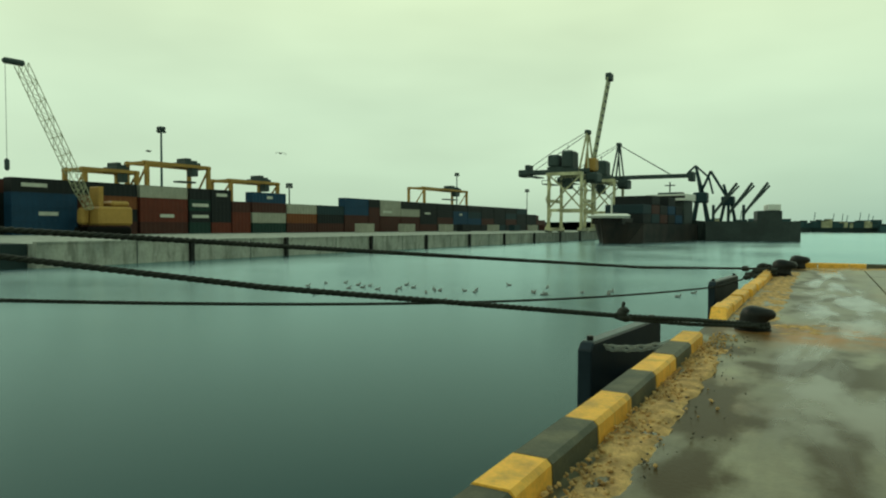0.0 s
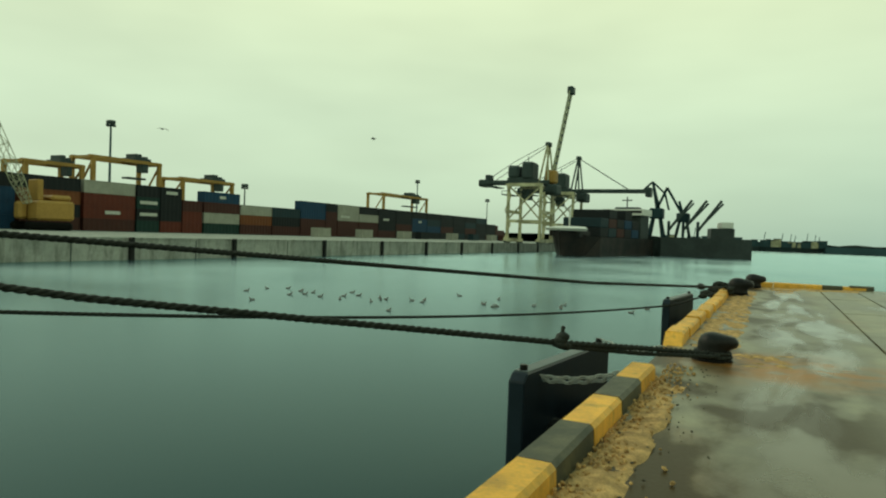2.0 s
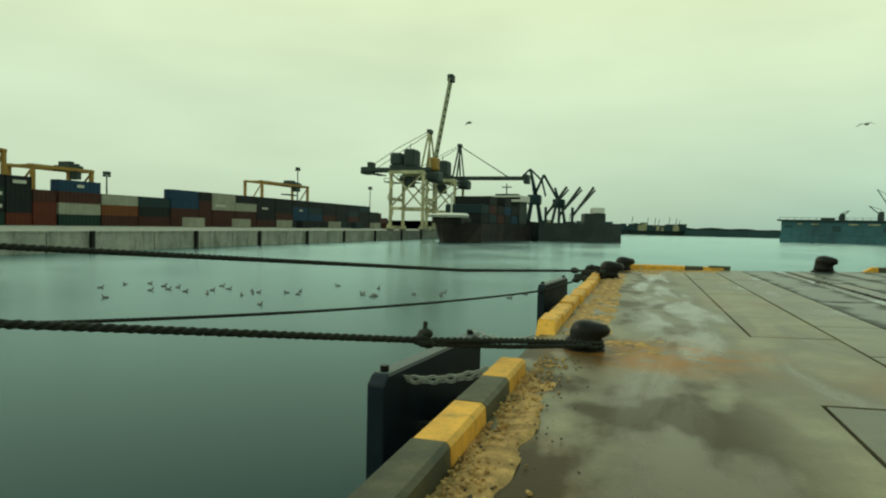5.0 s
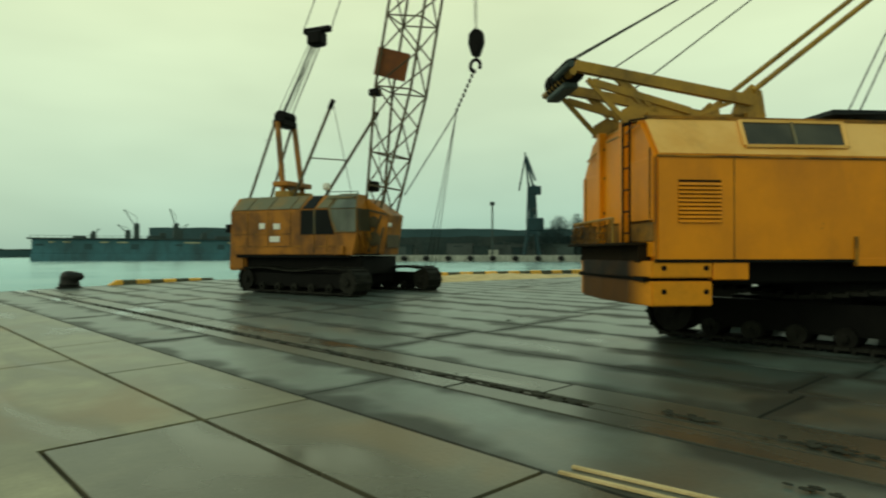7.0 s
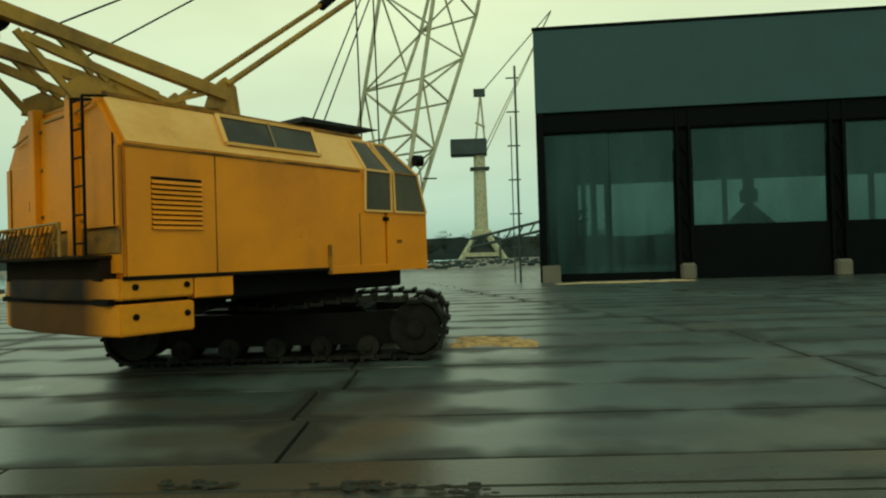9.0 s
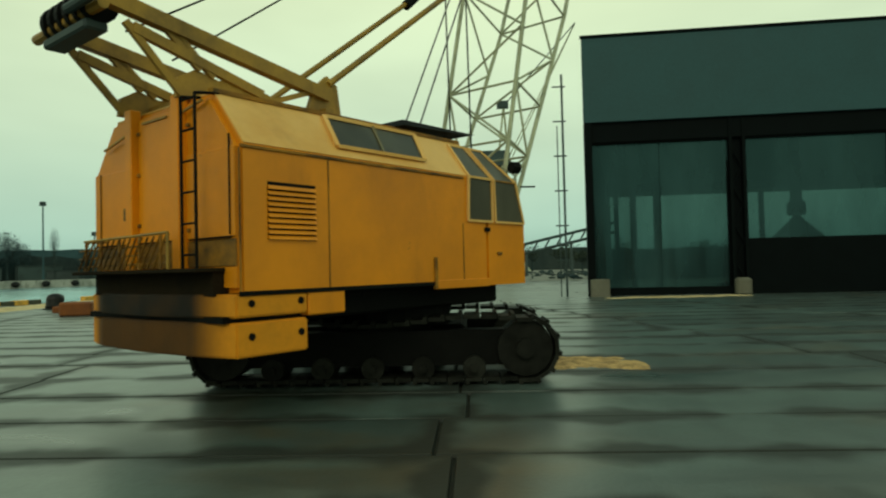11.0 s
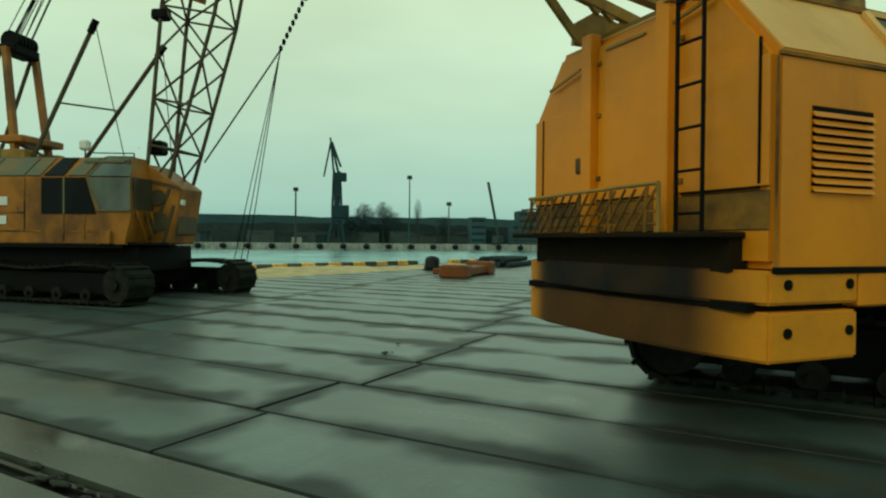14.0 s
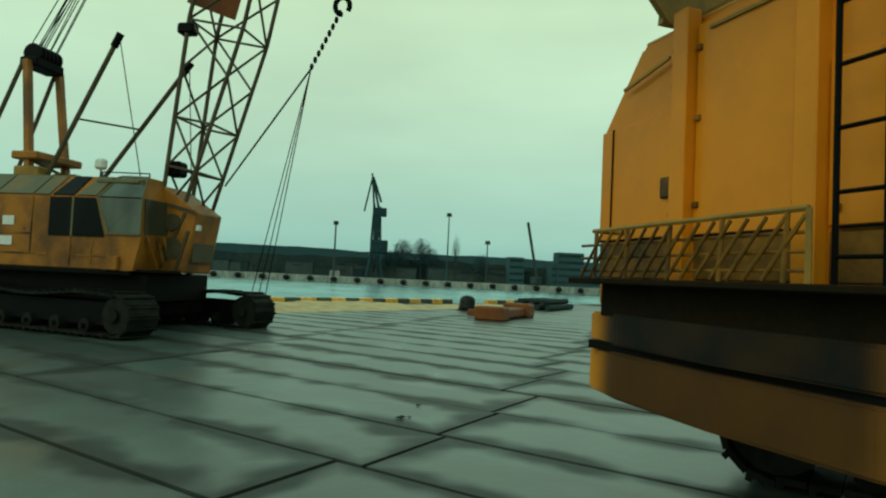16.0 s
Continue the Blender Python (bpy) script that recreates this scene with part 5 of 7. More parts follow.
part("step_box", bbox(1.6, 1.86, -1.56, -1.4, 1.66, 1.96, 0.02), ORANGE, CA)
part("lower_sill", bbox(-2.6, 2.1, -1.47, -1.4, 1.56, 1.66, 0.01), BLACK, CA)
tubes("roof_rail", [((0.9, -0.9, 3.82), (2.05, -0.9, 3.8)), ((0.9, -0.9, 3.7), (0.9, -0.9, 3.82)), ((2.05, -0.9, 3.68), (2.05, -0.9, 3.8))], 0.015, BLACK, CA)
part("underframe", bbox(-2.3, 2.4, -1.25, 1.25, 1.0, 1.62, 0.03), BLACK, CA)
bm = bmesh.new()
tube(bm, (0.77, 0, 0.9), (0.77, 0, 1.35), 0.95, 24)
part("slew_ring", bm, BLACK, CA)
under = new("undercarriage")
under.parent = CA
under.matrix_basis = CA.matrix_world.inverted() @ pose(14.07, 20.35, 0, 0, 0, -80)
part("cross_frame", bbox(-1.3, 1.3, -1.5, 1.5, 0.65, 1.05, 0.05), BLACK, under)
tracks(under, 2.97, 1.78, 0.72, 0.38, 1.24)
gan = new("gantry")
gan.parent = CA
for v0 in (-0.6, 0.6):
    beams("front_leg", [((-1.2, v0, 3.68), (-1.55, v0 * 0.85, 6.5))], 0.13, 0.17, ORANGE, gan)
    tubes("back_stay", [((-2.75, v0, 3.66), (-1.65, v0 * 0.85, 6.5))], 0.05, BOOMA, gan)
    part("leg_foot", bbox(-1.5, -0.85, v0 - 0.16, v0 + 0.16, 3.68, 3.95, 0.03), GANTRY, gan)
part("gantry_box", bbox(-1.6, -0.9, -0.75, 0.75, 4.12, 4.3, 0.03), ORANGE, gan)
beams("gantry_brace", [((-1.25, -0.6, 3.9), (-1.3, 0.6, 4.15)), ((-1.3, -0.6, 4.15), (-1.25, 0.6, 3.9))], 0.06, 0.06, GANTRY, gan)
for i in range(6):
    bm = bmesh.new()
    tube(bm, (-1.58, -0.36 + i * 0.13, 6.72), (-1.58, -0.29 + i * 0.13, 6.72), 0.24, 16)
    part("sheave", bm, BLACK, gan)
part("head_block", bbox(-1.85, -1.35, -0.45, 0.45, 6.38, 6.62, 0.04), BLACK, gan)
for p, q in (((-0.9, -0.5, 3.6), (0.82, -0.5, 7.1)), ((-0.35, 0.55, 3.6), (2.0, 0.55, 6.75))):
    tubes("backstop", [(p, q)], 0.055, BOOMA, gan, n=8)
    d = (Vector(q) - Vector(p)).normalized() * 0.35
    tubes("backstop_head", [(tuple(Vector(q) - d), q)], 0.085, BLACK, gan, n=8)
cable("stop_line", [(0.8, -0.5, 7.0), (1.5, -0.4, 3.75)], 0.012, BLACK, gan)
cable("stop_line", [(1.95, 0.55, 6.7), (2.3, 0.4, 3.6)], 0.012, BLACK, gan)
tubes("backstop_tie", [((-0.1, -0.5, 5.1), (0.75, 0.55, 5.1))], 0.025, BOOMA, gan)
upper = new("upper_sheave_block")
upper.parent = CA
part("block_body", bbox(-0.5, 0.1, -0.25, 0.25, 9.25, 9.75, 0.06), BLACK, upper)
part("block_yoke", bbox(-0.75, 0.4, -0.12, 0.12, 9.7, 9.92, 0.05), BLACK, upper)
for i in range(12):
    v0 = -0.36 + i * 0.065
    cable("reeving", [(-1.58 + random.uniform(-0.15, 0.15), v0, 6.9), (-0.25 + random.uniform(-0.12, 0.12), v0 * 0.6, 9.35)], 0.013, BLACK, gan)
for v0, du in ((-0.1, -0.7), (0.1, 0.35)):
    cable("pendant", [(du, v0, 9.85), (4.6 + du * 0.3, v0, 21.0)], 0.018, BLACK, gan)
bo = new("boom")
bo.parent = CA
lattice(bo, (2.3, 0.2, 2.9), 79.5, 19.0, 1.25, 1.35, BOOMA, 0.055, 12, 4.5, 0.5)
quad_plate("boom_plate", [(2.35, -0.38, 7.85), (3.28, 0.15, 7.62), (3.5, 0.15, 8.55), (2.55, -0.38, 8.78)], DULLORANGE, CA, (0.49, -0.86, 0), 0.03, "square orange plate on the boom")
part("knee_sheave", bbox(2.2, 2.6, -0.5, -0.2, 7.1, 7.35, 0.04), BLACK, CA)
part("boom_lamp", bbox(2.05, 2.4, -0.35, 0.05, 3.85, 4.2, 0.05), BLACK, CA)
part("roof_lamp", bbox(0.35, 0.6, -0.5, -0.3, 3.95, 4.2, 0.05), WHITE, CA, "small roof lamp")
tubes("lamp_post", [((0.48, -0.4, 3.5), (0.48, -0.4, 3.98))], 0.02, BLACK, CA)
part("cab_rack", bbox(1.0, 2.0, -1.2, -0.2, 3.55, 3.62, 0.01), OLIVE, CA)
hk = new("hook_block")
hk.parent = CA
bm = bmesh.new()
prism(bm, [(5.85, 8.15), (6.05, 8.15), (6.22, 8.6), (6.18, 8.95), (5.95, 9.05), (5.75, 8.9), (5.72, 8.55)], -0.16, 0.16)
bmesh.ops.bevel(bm, geom=bm.edges[:], offset=0.03, segments=2, affect="EDGES")
part("block_cheek", bm, BLACK, hk, "grimy dark hook block")
bm = bmesh.new()
for i in range(14):
    t0, t1 = -0.6 + i * 0.38, -0.6 + (i + 1) * 0.38
    tube(bm, (5.93 + 0.17 * math.cos(t0), 0, 7.85 + 0.2 * math.sin(t0)), (5.93 + 0.17 * math.cos(t1), 0, 7.85 + 0.2 * math.sin(t1)), 0.06, 8)
part("hook", bm, BLACK, hk, smooth=True)
for v0 in (-0.1, 0.1):
    cable("hoist_rope", [(5.95, v0, 9.0), (5.75, v0 * 1.5, 21.5)], 0.014, BLACK, hk)
for i in range(9):
    f = i / 8
    bm = bmesh.new()
    sphere(bm, (5.88 - 0.6 * f, 0, 7.68 - 1.22 * f), 0.05, 1, 1 if i % 2 else 0.5, 1.7, 8)
    part("sling_link", bm, BLACK, hk)
cable("sling_rope", [(5.27, 0, 6.42), (3.3, 0.1, 3.7)], 0.022, BLACK, hk)
for du, dv in ((0.0, 0.25), (0.15, 0.35), (0.28, 0.45)):
    cable("sling_rope", [(5.27, 0, 6.42), (3.6 + du, 0.9 + dv, 1.15)], 0.012, BLACK, hk)


# ---------------------------------------------------------------- the dark shed
shed = thing("shed", "large dark teal steel shed with plastic-sheeted open front", "shed", at=(31.7, -2.1, 0.39), turn=-4.2)
L = 46.0
bm = bmesh.new()
hexa(bm, [(0, -L, 7.55), (34, -L, 7.55), (34, -5, 7.55), (0, 0, 7.55), (0, -L, 11.3), (34, -L, 11.3), (34, -5, 11.3), (0, 0, 11.3)])
part("roof_block", bm, CLAD, shed, "dark teal sheet cladding")
part("eaves_trim", bbox(-0.06, 0.1, -L, 0.05, 11.24, 11.36, 0.01), SHEDBLACK, shed)
# open strip over the sheets, closed in near-black for the shade inside
part("open_strip_fill", bbox(0.15, 0.5, -L, -0.05, 6.68, 7.55), SHEDBLACK, shed)
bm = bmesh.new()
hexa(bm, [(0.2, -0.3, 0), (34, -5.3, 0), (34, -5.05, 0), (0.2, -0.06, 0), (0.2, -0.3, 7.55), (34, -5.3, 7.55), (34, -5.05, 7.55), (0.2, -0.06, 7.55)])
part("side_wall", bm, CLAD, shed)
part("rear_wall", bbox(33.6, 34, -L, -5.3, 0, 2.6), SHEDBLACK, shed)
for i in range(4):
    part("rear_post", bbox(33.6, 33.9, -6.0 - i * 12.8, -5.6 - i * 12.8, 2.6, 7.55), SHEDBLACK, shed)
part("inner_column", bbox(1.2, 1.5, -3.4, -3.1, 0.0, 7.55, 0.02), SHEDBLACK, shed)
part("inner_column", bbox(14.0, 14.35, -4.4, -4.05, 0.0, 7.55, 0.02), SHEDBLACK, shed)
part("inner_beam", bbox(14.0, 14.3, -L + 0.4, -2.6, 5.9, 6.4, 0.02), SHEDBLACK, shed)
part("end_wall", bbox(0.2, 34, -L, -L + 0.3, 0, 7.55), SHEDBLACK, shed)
bays = [(-0.35 - 6.4 * i, -6.05 - 6.4 * i) for i in range(7)]
for k, (a, c) in enumerate(bays):
    lo = 0.35 if k == 0 else 2.35
    n = 2 if k == 0 else 1
    for i in range(n):
        y1 = a + (c - a) * i / n - 0.012
        y0 = a + (c - a) * (i + 1) / n + 0.012
        b = bmesh.new()
        pts = 19
        g = []
        for q in range(pts):
            yy = y0 + (y1 - y0) * q / (pts - 1)
            bulge = 0.09 * math.sin(q * 0.75 + i + k) + 0.05 * random.random()
            g.append((b.verts.new((0.32 + bulge, yy, lo)), b.verts.new((0.32 + bulge * 0.5, yy, 4.0)), b.verts.new((0.32, yy, 6.68))))
        for p, q in zip(g, g[1:]):
            b.faces.new((p[0], q[0], q[1], p[1]))
            b.faces.new((p[1], q[1], q[2], p[2]))
        part("plastic_sheet", b, SHEET, shed, "grimy translucent sheet", smooth=True)
    part("sheet_rail", bbox(0.24, 0.3, c, a, 6.58, 6.67), SHEDBLACK, shed)
    if k:
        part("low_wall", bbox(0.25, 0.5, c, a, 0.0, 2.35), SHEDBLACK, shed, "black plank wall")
    else:
        part("sill", bbox(0.2, 0.5, c, a, 0.02, 0.35), SHEDBLACK, shed)
for k, (a, c) in enumerate(bays):
    y = c - 0.33
    for dy in (-0.27, 0.27):
        part("post", bbox(0.1, 0.32, y + dy - 0.07, y + dy + 0.07, 0.0, 7.55, 0.01), SHEDBLACK, shed)
    beams("post_lacing", [((0.2, y + (0.22 if i % 2 else -0.22), 0.6 + i * 0.8), (0.2, y + (-0.22 if i % 2 else 0.22), 1.4 + i * 0.8)) for i in range(7)], 0.05, 0.05, SHEDBLACK, shed)
    # added plate that blocks the sky between the paired posts
    part("post_gap_blocker", bbox(0.34, 0.40, y - 0.42, y + 0.42, 0.0, 7.55), SHEDBLACK, shed)
    part("footing", bbox(-0.25, 0.45, y - 0.32, y + 0.32, -0.05, 0.7, 0.1), QUAYWALL, shed, "pale concrete footing")
part("corner_post", bbox(0.0, 0.3, -0.35, -0.02, 0.0, 7.55, 0.01), SHEDBLACK, shed)
part("footing", bbox(-0.25, 0.45, -0.9, -0.1, -0.05, 0.75, 0.04), QUAYWALL, shed, "pale concrete footing")
# heap and chute are near-black: their backlit silhouettes put into the colour
heap = spill("cargo_heap", "heap of loose cargo in the shed, coloured as a dark silhouette", 41.5, -15.6, 4.0, 4.2, 0.0, SHEDBLACK, 30, 21, 0.39)
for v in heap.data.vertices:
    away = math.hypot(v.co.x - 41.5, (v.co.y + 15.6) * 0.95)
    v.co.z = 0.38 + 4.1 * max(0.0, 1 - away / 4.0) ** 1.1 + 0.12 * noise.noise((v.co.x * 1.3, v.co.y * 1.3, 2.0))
chute = thing("loading_chute", "loading chute over the heap, coloured as a dark silhouette", "chute", at=(41.5, -15.6, 0.39))
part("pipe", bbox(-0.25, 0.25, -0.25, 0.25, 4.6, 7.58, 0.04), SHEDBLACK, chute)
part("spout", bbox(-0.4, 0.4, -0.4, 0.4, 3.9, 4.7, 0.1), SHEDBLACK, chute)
pole = thing("service_pole", "thin dark steel pole with short cross arms beside the shed", "pole", at=(32.4, -1.3, 0.39))
tubes("shaft", [((0, 0, 0), (0, 0, 9.9))], 0.05, PORTDARK, pole)
for i in range(6):
    tubes("arm", [((0, -0.15, 1.6 + i * 1.55), (0, 0.42, 1.6 + i * 1.55))], 0.035, PORTDARK, pole)
tubes("shaft", [((0, 0.25, 0), (0, 0.25, 7.6))], 0.025, PORTDARK, pole)

# orange steel lying near the quay end
ob = thing("steel_frame", "low orange steel frame lying on the slabs", "steel frame", at=(27.0, 17.3, 0.39), turn=12)
part("long_beam", bbox(-0.9, 3.2, -0.35, 0.3, 0.06, 0.4, 0.05), DULLORANGE, ob)
part("end_block", bbox(-1.1, -0.3, -0.5, 0.6, 0.0, 0.5, 0.06), DULLORANGE, ob)
part("end_block", bbox(2.4, 3.3, -0.5, 0.6, 0.0, 0.55, 0.06), DULLORANGE, ob)
part("cross_bar", bbox(0.4, 0.7, -0.3, 1.4, 0.05, 0.3, 0.03), DULLORANGE, ob)
pile = thing("timber_pile", "dark low pile of timber near the quay end", "timber", at=(36.5, 19.8, 0.39), turn=8)
for i in range(7):
    tubes("log", [((0, i * 0.3, 0.16 + 0.28 * (i % 2)), (4.5, i * 0.3, 0.16 + 0.28 * (i % 2)))], 0.15, SHORE, pile, n=8)
rp = thing("rail_piece", "two worn pale rail strips set in the slabs", "rail", at=(0, 0, 0))
for d in (0.0, 0.16):
    beams("rail_strip", [((4.73 + d, 3.3, ground(4.73 + d) + 0.012), (4.95 + d, 1.6, ground(4.95 + d) + 0.012))], 0.035, 0.02, PALESAND, rp)


# ---------------------------------------------------------------- far container quay
fq = thing("far_quay", "pale concrete quay wall across the basin with black fenders", "quay", kind="structure")
part("wall", bbox(-330, -66.2, 32, 335, -4, 0.12, 0.0), FARWALL, fq)
part("coping", bbox(-66.8, -66.1, 32, 335, 0.12, 0.32), FARWALL, fq)
part("recess_wall", bbox(-330, -67.6, -160, 31.9, -4, 0.1), SHORE, fq)
for i, y in enumerate((50.2, 66.5, 87.0, 105, 123, 141, 160, 180, 198)):
    part("wall_fender", bbox(-66.15, -65.65, y - 0.27, y + 0.27, -2.5, 0.35, 0.05), IRON, fq)
for y in (43, 60, 78, 97, 115, 133, 152, 171, 190):
    part("wall_joint", bbox(-66.22, -66.185, y - 0.06, y + 0.06, -2.4, 0.1), SHORE, fq)

COLORS = {"r": (0.16, 0.034, 0.018), "b": (0.014, 0.065, 0.13), "w": (0.46, 0.46, 0.37), "d": (0.014, 0.019, 0.020), "o": (0.24, 0.078, 0.025), "g": (0.014, 0.05, 0.04), "m": (0.085, 0.028, 0.02), "t": (0.02, 0.05, 0.06)}
CMAT = {k: material("container_paint_" + n, tuple(0.72 * v for v in COLORS[k]), 0.6, 0, 0.2, 0.4, 0, 4) for k, n in zip("rbwdogmt", ("red", "blue", "white", "dark", "orange", "green", "maroon", "teal"))}
LETTER = material("pale_lettering", (0.55, 0.56, 0.48), 0.6, 0, 0.2, 1.0, 0, 4)
CMESH = {}


def container(x, y, z, length, key):
    """A corrugated box with its long side along y."""
    k = (length, key)
    if k not in CMESH:
        b = bmesh.new()
        n = int(length / 0.55)
        for side, s in ((0.0, 1), (-2.44, -1)):
            prev = None
            for i in range(n + 1):
                yy = length * i / n
                off = (-0.09 if i % 2 else 0.0) * s
                pr = (b.verts.new((side + off, yy, 0.12)), b.verts.new((side + off, yy, 2.48)))
                if prev:
                    b.faces.new((prev[0], pr[0], pr[1], prev[1]))
                prev = pr
        box(b, -2.44, 0.02, 0, length, 0.0, 0.14)
        box(b, -2.44, 0.02, 0, length, 2.46, 2.59)
        for yy in (0.0, length - 0.14):
            box(b, -2.44, 0.02, yy, yy + 0.14, 0.1, 2.5)
        CMESH[k] = mesh_of("container", b, CMAT[key])
    ob = new("shipping_container", CMESH[k])
    ob.matrix_world = pose(x, y, z)
    names = {"r": "rust-red", "b": "blue", "w": "dirty white", "d": "near-black", "o": "orange-brown", "g": "dark green", "m": "maroon", "t": "dark teal"}
    return tagged(ob, names[key] + " corrugated steel shipping container in a yard stack", "container", "stacked containers")


# columns of the front row: start, length, colours from the ground up
COLS = [(42.2, 12.2, "dmrd"), (60.0, 12.2, "bbbd"), (72.9, 12.2, "mdod"), (85.7, 12.2, "mrrw"), (98.3, 6.1, "gdgd"), (104.6, 6.1, "rddd"), (110.9, 6.1, "rrm"), (117.5, 12.2, "gwmb"), (130.0, 12.2, "mow"),
        (142.4, 12.2, "mdt"), (154.8, 12.2, "mmbb"), (167.1, 6.1, "mmmd"), (173.4, 12.2, "mmww"), (185.7, 12.2, "mmwd"), (198.0, 12.2, "mddd"), (210.3, 12.2, "dmdd"), (222.6, 12.2, "dbbd"), (234.9, 12.2, "dbtd"),
        (247.2, 12.2, "dmdd"), (259.5, 12.2, "tddd"), (271.8, 12.2, "dmtd"), (284.1, 12.2, "dddt"), (296.4, 12.2, "mdd"), (308.7, 12.2, "dm")]
BOXES = {}
for y, length, cols in COLS:
    for i, c in enumerate(cols):
        BOXES[(y, i)] = container(-125, y, 0.12 + i * 2.6, length - 0.15, c)
rnd = random.Random(12)
y = 38.0
while y < 318:
    length = rnd.choice((6.1, 12.2, 12.2))
    tiers = 4 if y < 66 else rnd.choice((3, 4, 4)) if y < 108 else 3
    for i in range(tiers):
        container(-131.5, y, 0.12 + i * 2.6, length - 0.15, rnd.choice("rdbmdtgdb") if i < 3 else rnd.choice("ddbdm"))
    y += length + (0.3 if rnd.random() < 0.8 else 2)
for y, c in ((146, "w"), (168, "w"), (193, "w"), (206, "d"), (231, "w"), (252, "t"), (286, "m"), (272, "w")):
    container(-112, y, 0.12, 6.0, c)
# pale letter bars on two box sides
for col, tier, y, w in ((85.7, 1, 6.6, 3.6), (60.0, 1, 6.5, 3.6), (60.0, 3, 4.0, 4.6), (173.4, 2, 4.0, 5.0), (117.5, 3, 6.0, 2.0), (222.6, 2, 6.0, 2.4), (98.3, 2, 3.0, 4.6), (98.3, 1, 3.0, 4.6), (198.0, 2, 5.0, 4.0), (104.6, 3, 3.0, 3.2)):
    part("lettering", bbox(0.07, 0.1, y - w / 2, y + w / 2, 1.0, 1.7), LETTER, BOXES[(col, tier)], "pale lettering band")


def mast(x, y, h, z=0.1, label="tall floodlight mast with a lamp ring", r=0.3):
    m = thing("floodlight_mast", label, "mast", "floodlight masts", (x, y, z))
    bm = bmesh.new()
    tube(bm, (0, 0, 0), (0, 0, h), r * 1.3, 8, r * 0.8)
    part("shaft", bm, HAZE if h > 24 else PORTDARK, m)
    part("lamp_ring", bbox(-0.9, 0.9, -0.9, 0.9, h - 0.3, h + 0.6, 0.2), PORTDARK, m)
    for a in (0, 90, 180, 270):
        part("lamp", bbox(-0.3 + 1.0 * math.cos(radians(a)), 0.3 + 1.0 * math.cos(radians(a)), -0.3 + 1.0 * math.sin(radians(a)), 0.3 + 1.0 * math.sin(radians(a)), h - 1.0, h - 0.4), PORTDARK, m)
    return m


mast(-156, 114.6, 28.0)
mast(-156, 164.3, 15.6, r=0.25)
mast(-156, 282, 27.5)
mast(-139, 330, 21.5, r=0.25)


def yard_crane(y0, y1, h):
    """A rubber-tyred gantry: two portal frames, twin girders and a hoist trolley."""
    c = thing("yard_crane", "yellow gantry crane straddling the container stacks", "crane", "yard cranes", (-142, y0 * 1.42 + 1.7, 0.12))
    c.scale = (1.42, 1.42, 1.48)
    span = y1 - y0
    for y in (0, span):
        for x in (-2.6, 2.6):
            part("leg", bbox(x - 0.3, x + 0.3, y - 0.3, y + 0.3, 0, h - 0.5), RTGY, c)
        part("sill_beam", bbox(-3.0, 3.0, y - 0.4, y + 0.4, 0.2, 1.0), RTGY, c)
        part("end_beam", bbox(-3.0, 3.0, y - 0.3, y + 0.3, h - 0.6, h - 0.1), RTGY, c)
        beams("leg_brace", [((-2.6, y, 4.0), (2.6, y, h - 0.6))], 0.25, 0.25, RTGY, c)
    for x in (-2.2, 2.2):
        part("girder", bbox(x - 0.35, x + 0.35, -0.4, span + 0.4, h - 0.5, h), RTGY, c)
    part("trolley", bbox(-1.8, 1.8, span * 0.66, span * 0.92, h, h + 0.5, 0.05), PORTDARK, c, "dark hoist trolley")
    part("trolley_house", bbox(-1.3, 1.3, span * 0.70, span * 0.80, h + 0.5, h + 1.2, 0.1), PORTDARK, c)
    part("hoist_drum", bbox(-1.2, 1.2, span * 0.83, span * 0.91, h + 0.5, h + 0.9, 0.1), PORTDARK, c)
    part("driver_cab", bbox(0.8, 2.4, span * 0.74, span * 0.84, h - 1.9, h - 0.5, 0.1), PORTDARK, c)
    part("spreader", bbox(-0.9, 0.9, span * 0.62, span * 0.9, h - 3.0, h - 2.7, 0.05), PORTDARK, c)
    return c


yard_crane(56.5, 65.3, 9.8)
yard_crane(67.2, 79.9, 11.6)
yard_crane(85.2, 97.6, 9.8)
yard_crane(155.5, 181.0, 12.0)

# a tracked crane among the stacks with its pale lattice jib
yc = thing("yard_crawler_crane", "yellow crawler crane with pale lattice jib by the stacks", "crane", at=(-119, 73.4, 0.12), turn=-95)
yc.scale = (1.42, 1.42, 1.38)
part("house", bbox(-3.2, 1.5, -1.9, 1.9, 1.3, 3.9, 0.3), RTGY, yc)
part("engine_hood", bbox(-3.0, -0.4, -1.5, 1.5, 3.9, 4.7, 0.3), RTGY, yc)
part("mast_frame", bbox(0.5, 1.2, -1.2, 1.2, 3.9, 6.6, 0.1), RTGY, yc)
part("cab", bbox(1.5, 2.6, -1.9, -0.3, 1.4, 3.7, 0.3), RTGY, yc)
part("track", bbox(-2.9, 2.9, -2.2, -1.2, 0, 1.1, 0.3), BLACK, yc)
part("track", bbox(-2.9, 2.9, 1.2, 2.2, 0, 1.1, 0.3), BLACK, yc)
lattice(yc, (2.0, 0.4, 3.5), 66, 19.5, 1.2, 1.2, PALE, 0.06, 14, 3.0, 0.5)
part("jib_head", bbox(9.6, 12.0, 0.0, 0.8, 21.1, 21.8, 0.2), PORTDARK, yc)
cable("hoist_rope", [(11.7, 0.4, 21.2), (11.7, 0.4, 9.4)], 0.03, PORTDARK, yc)
part("hook_block", bbox(11.4, 12.0, 0.2, 0.6, 8.0, 9.5, 0.2), PORTDARK, yc)


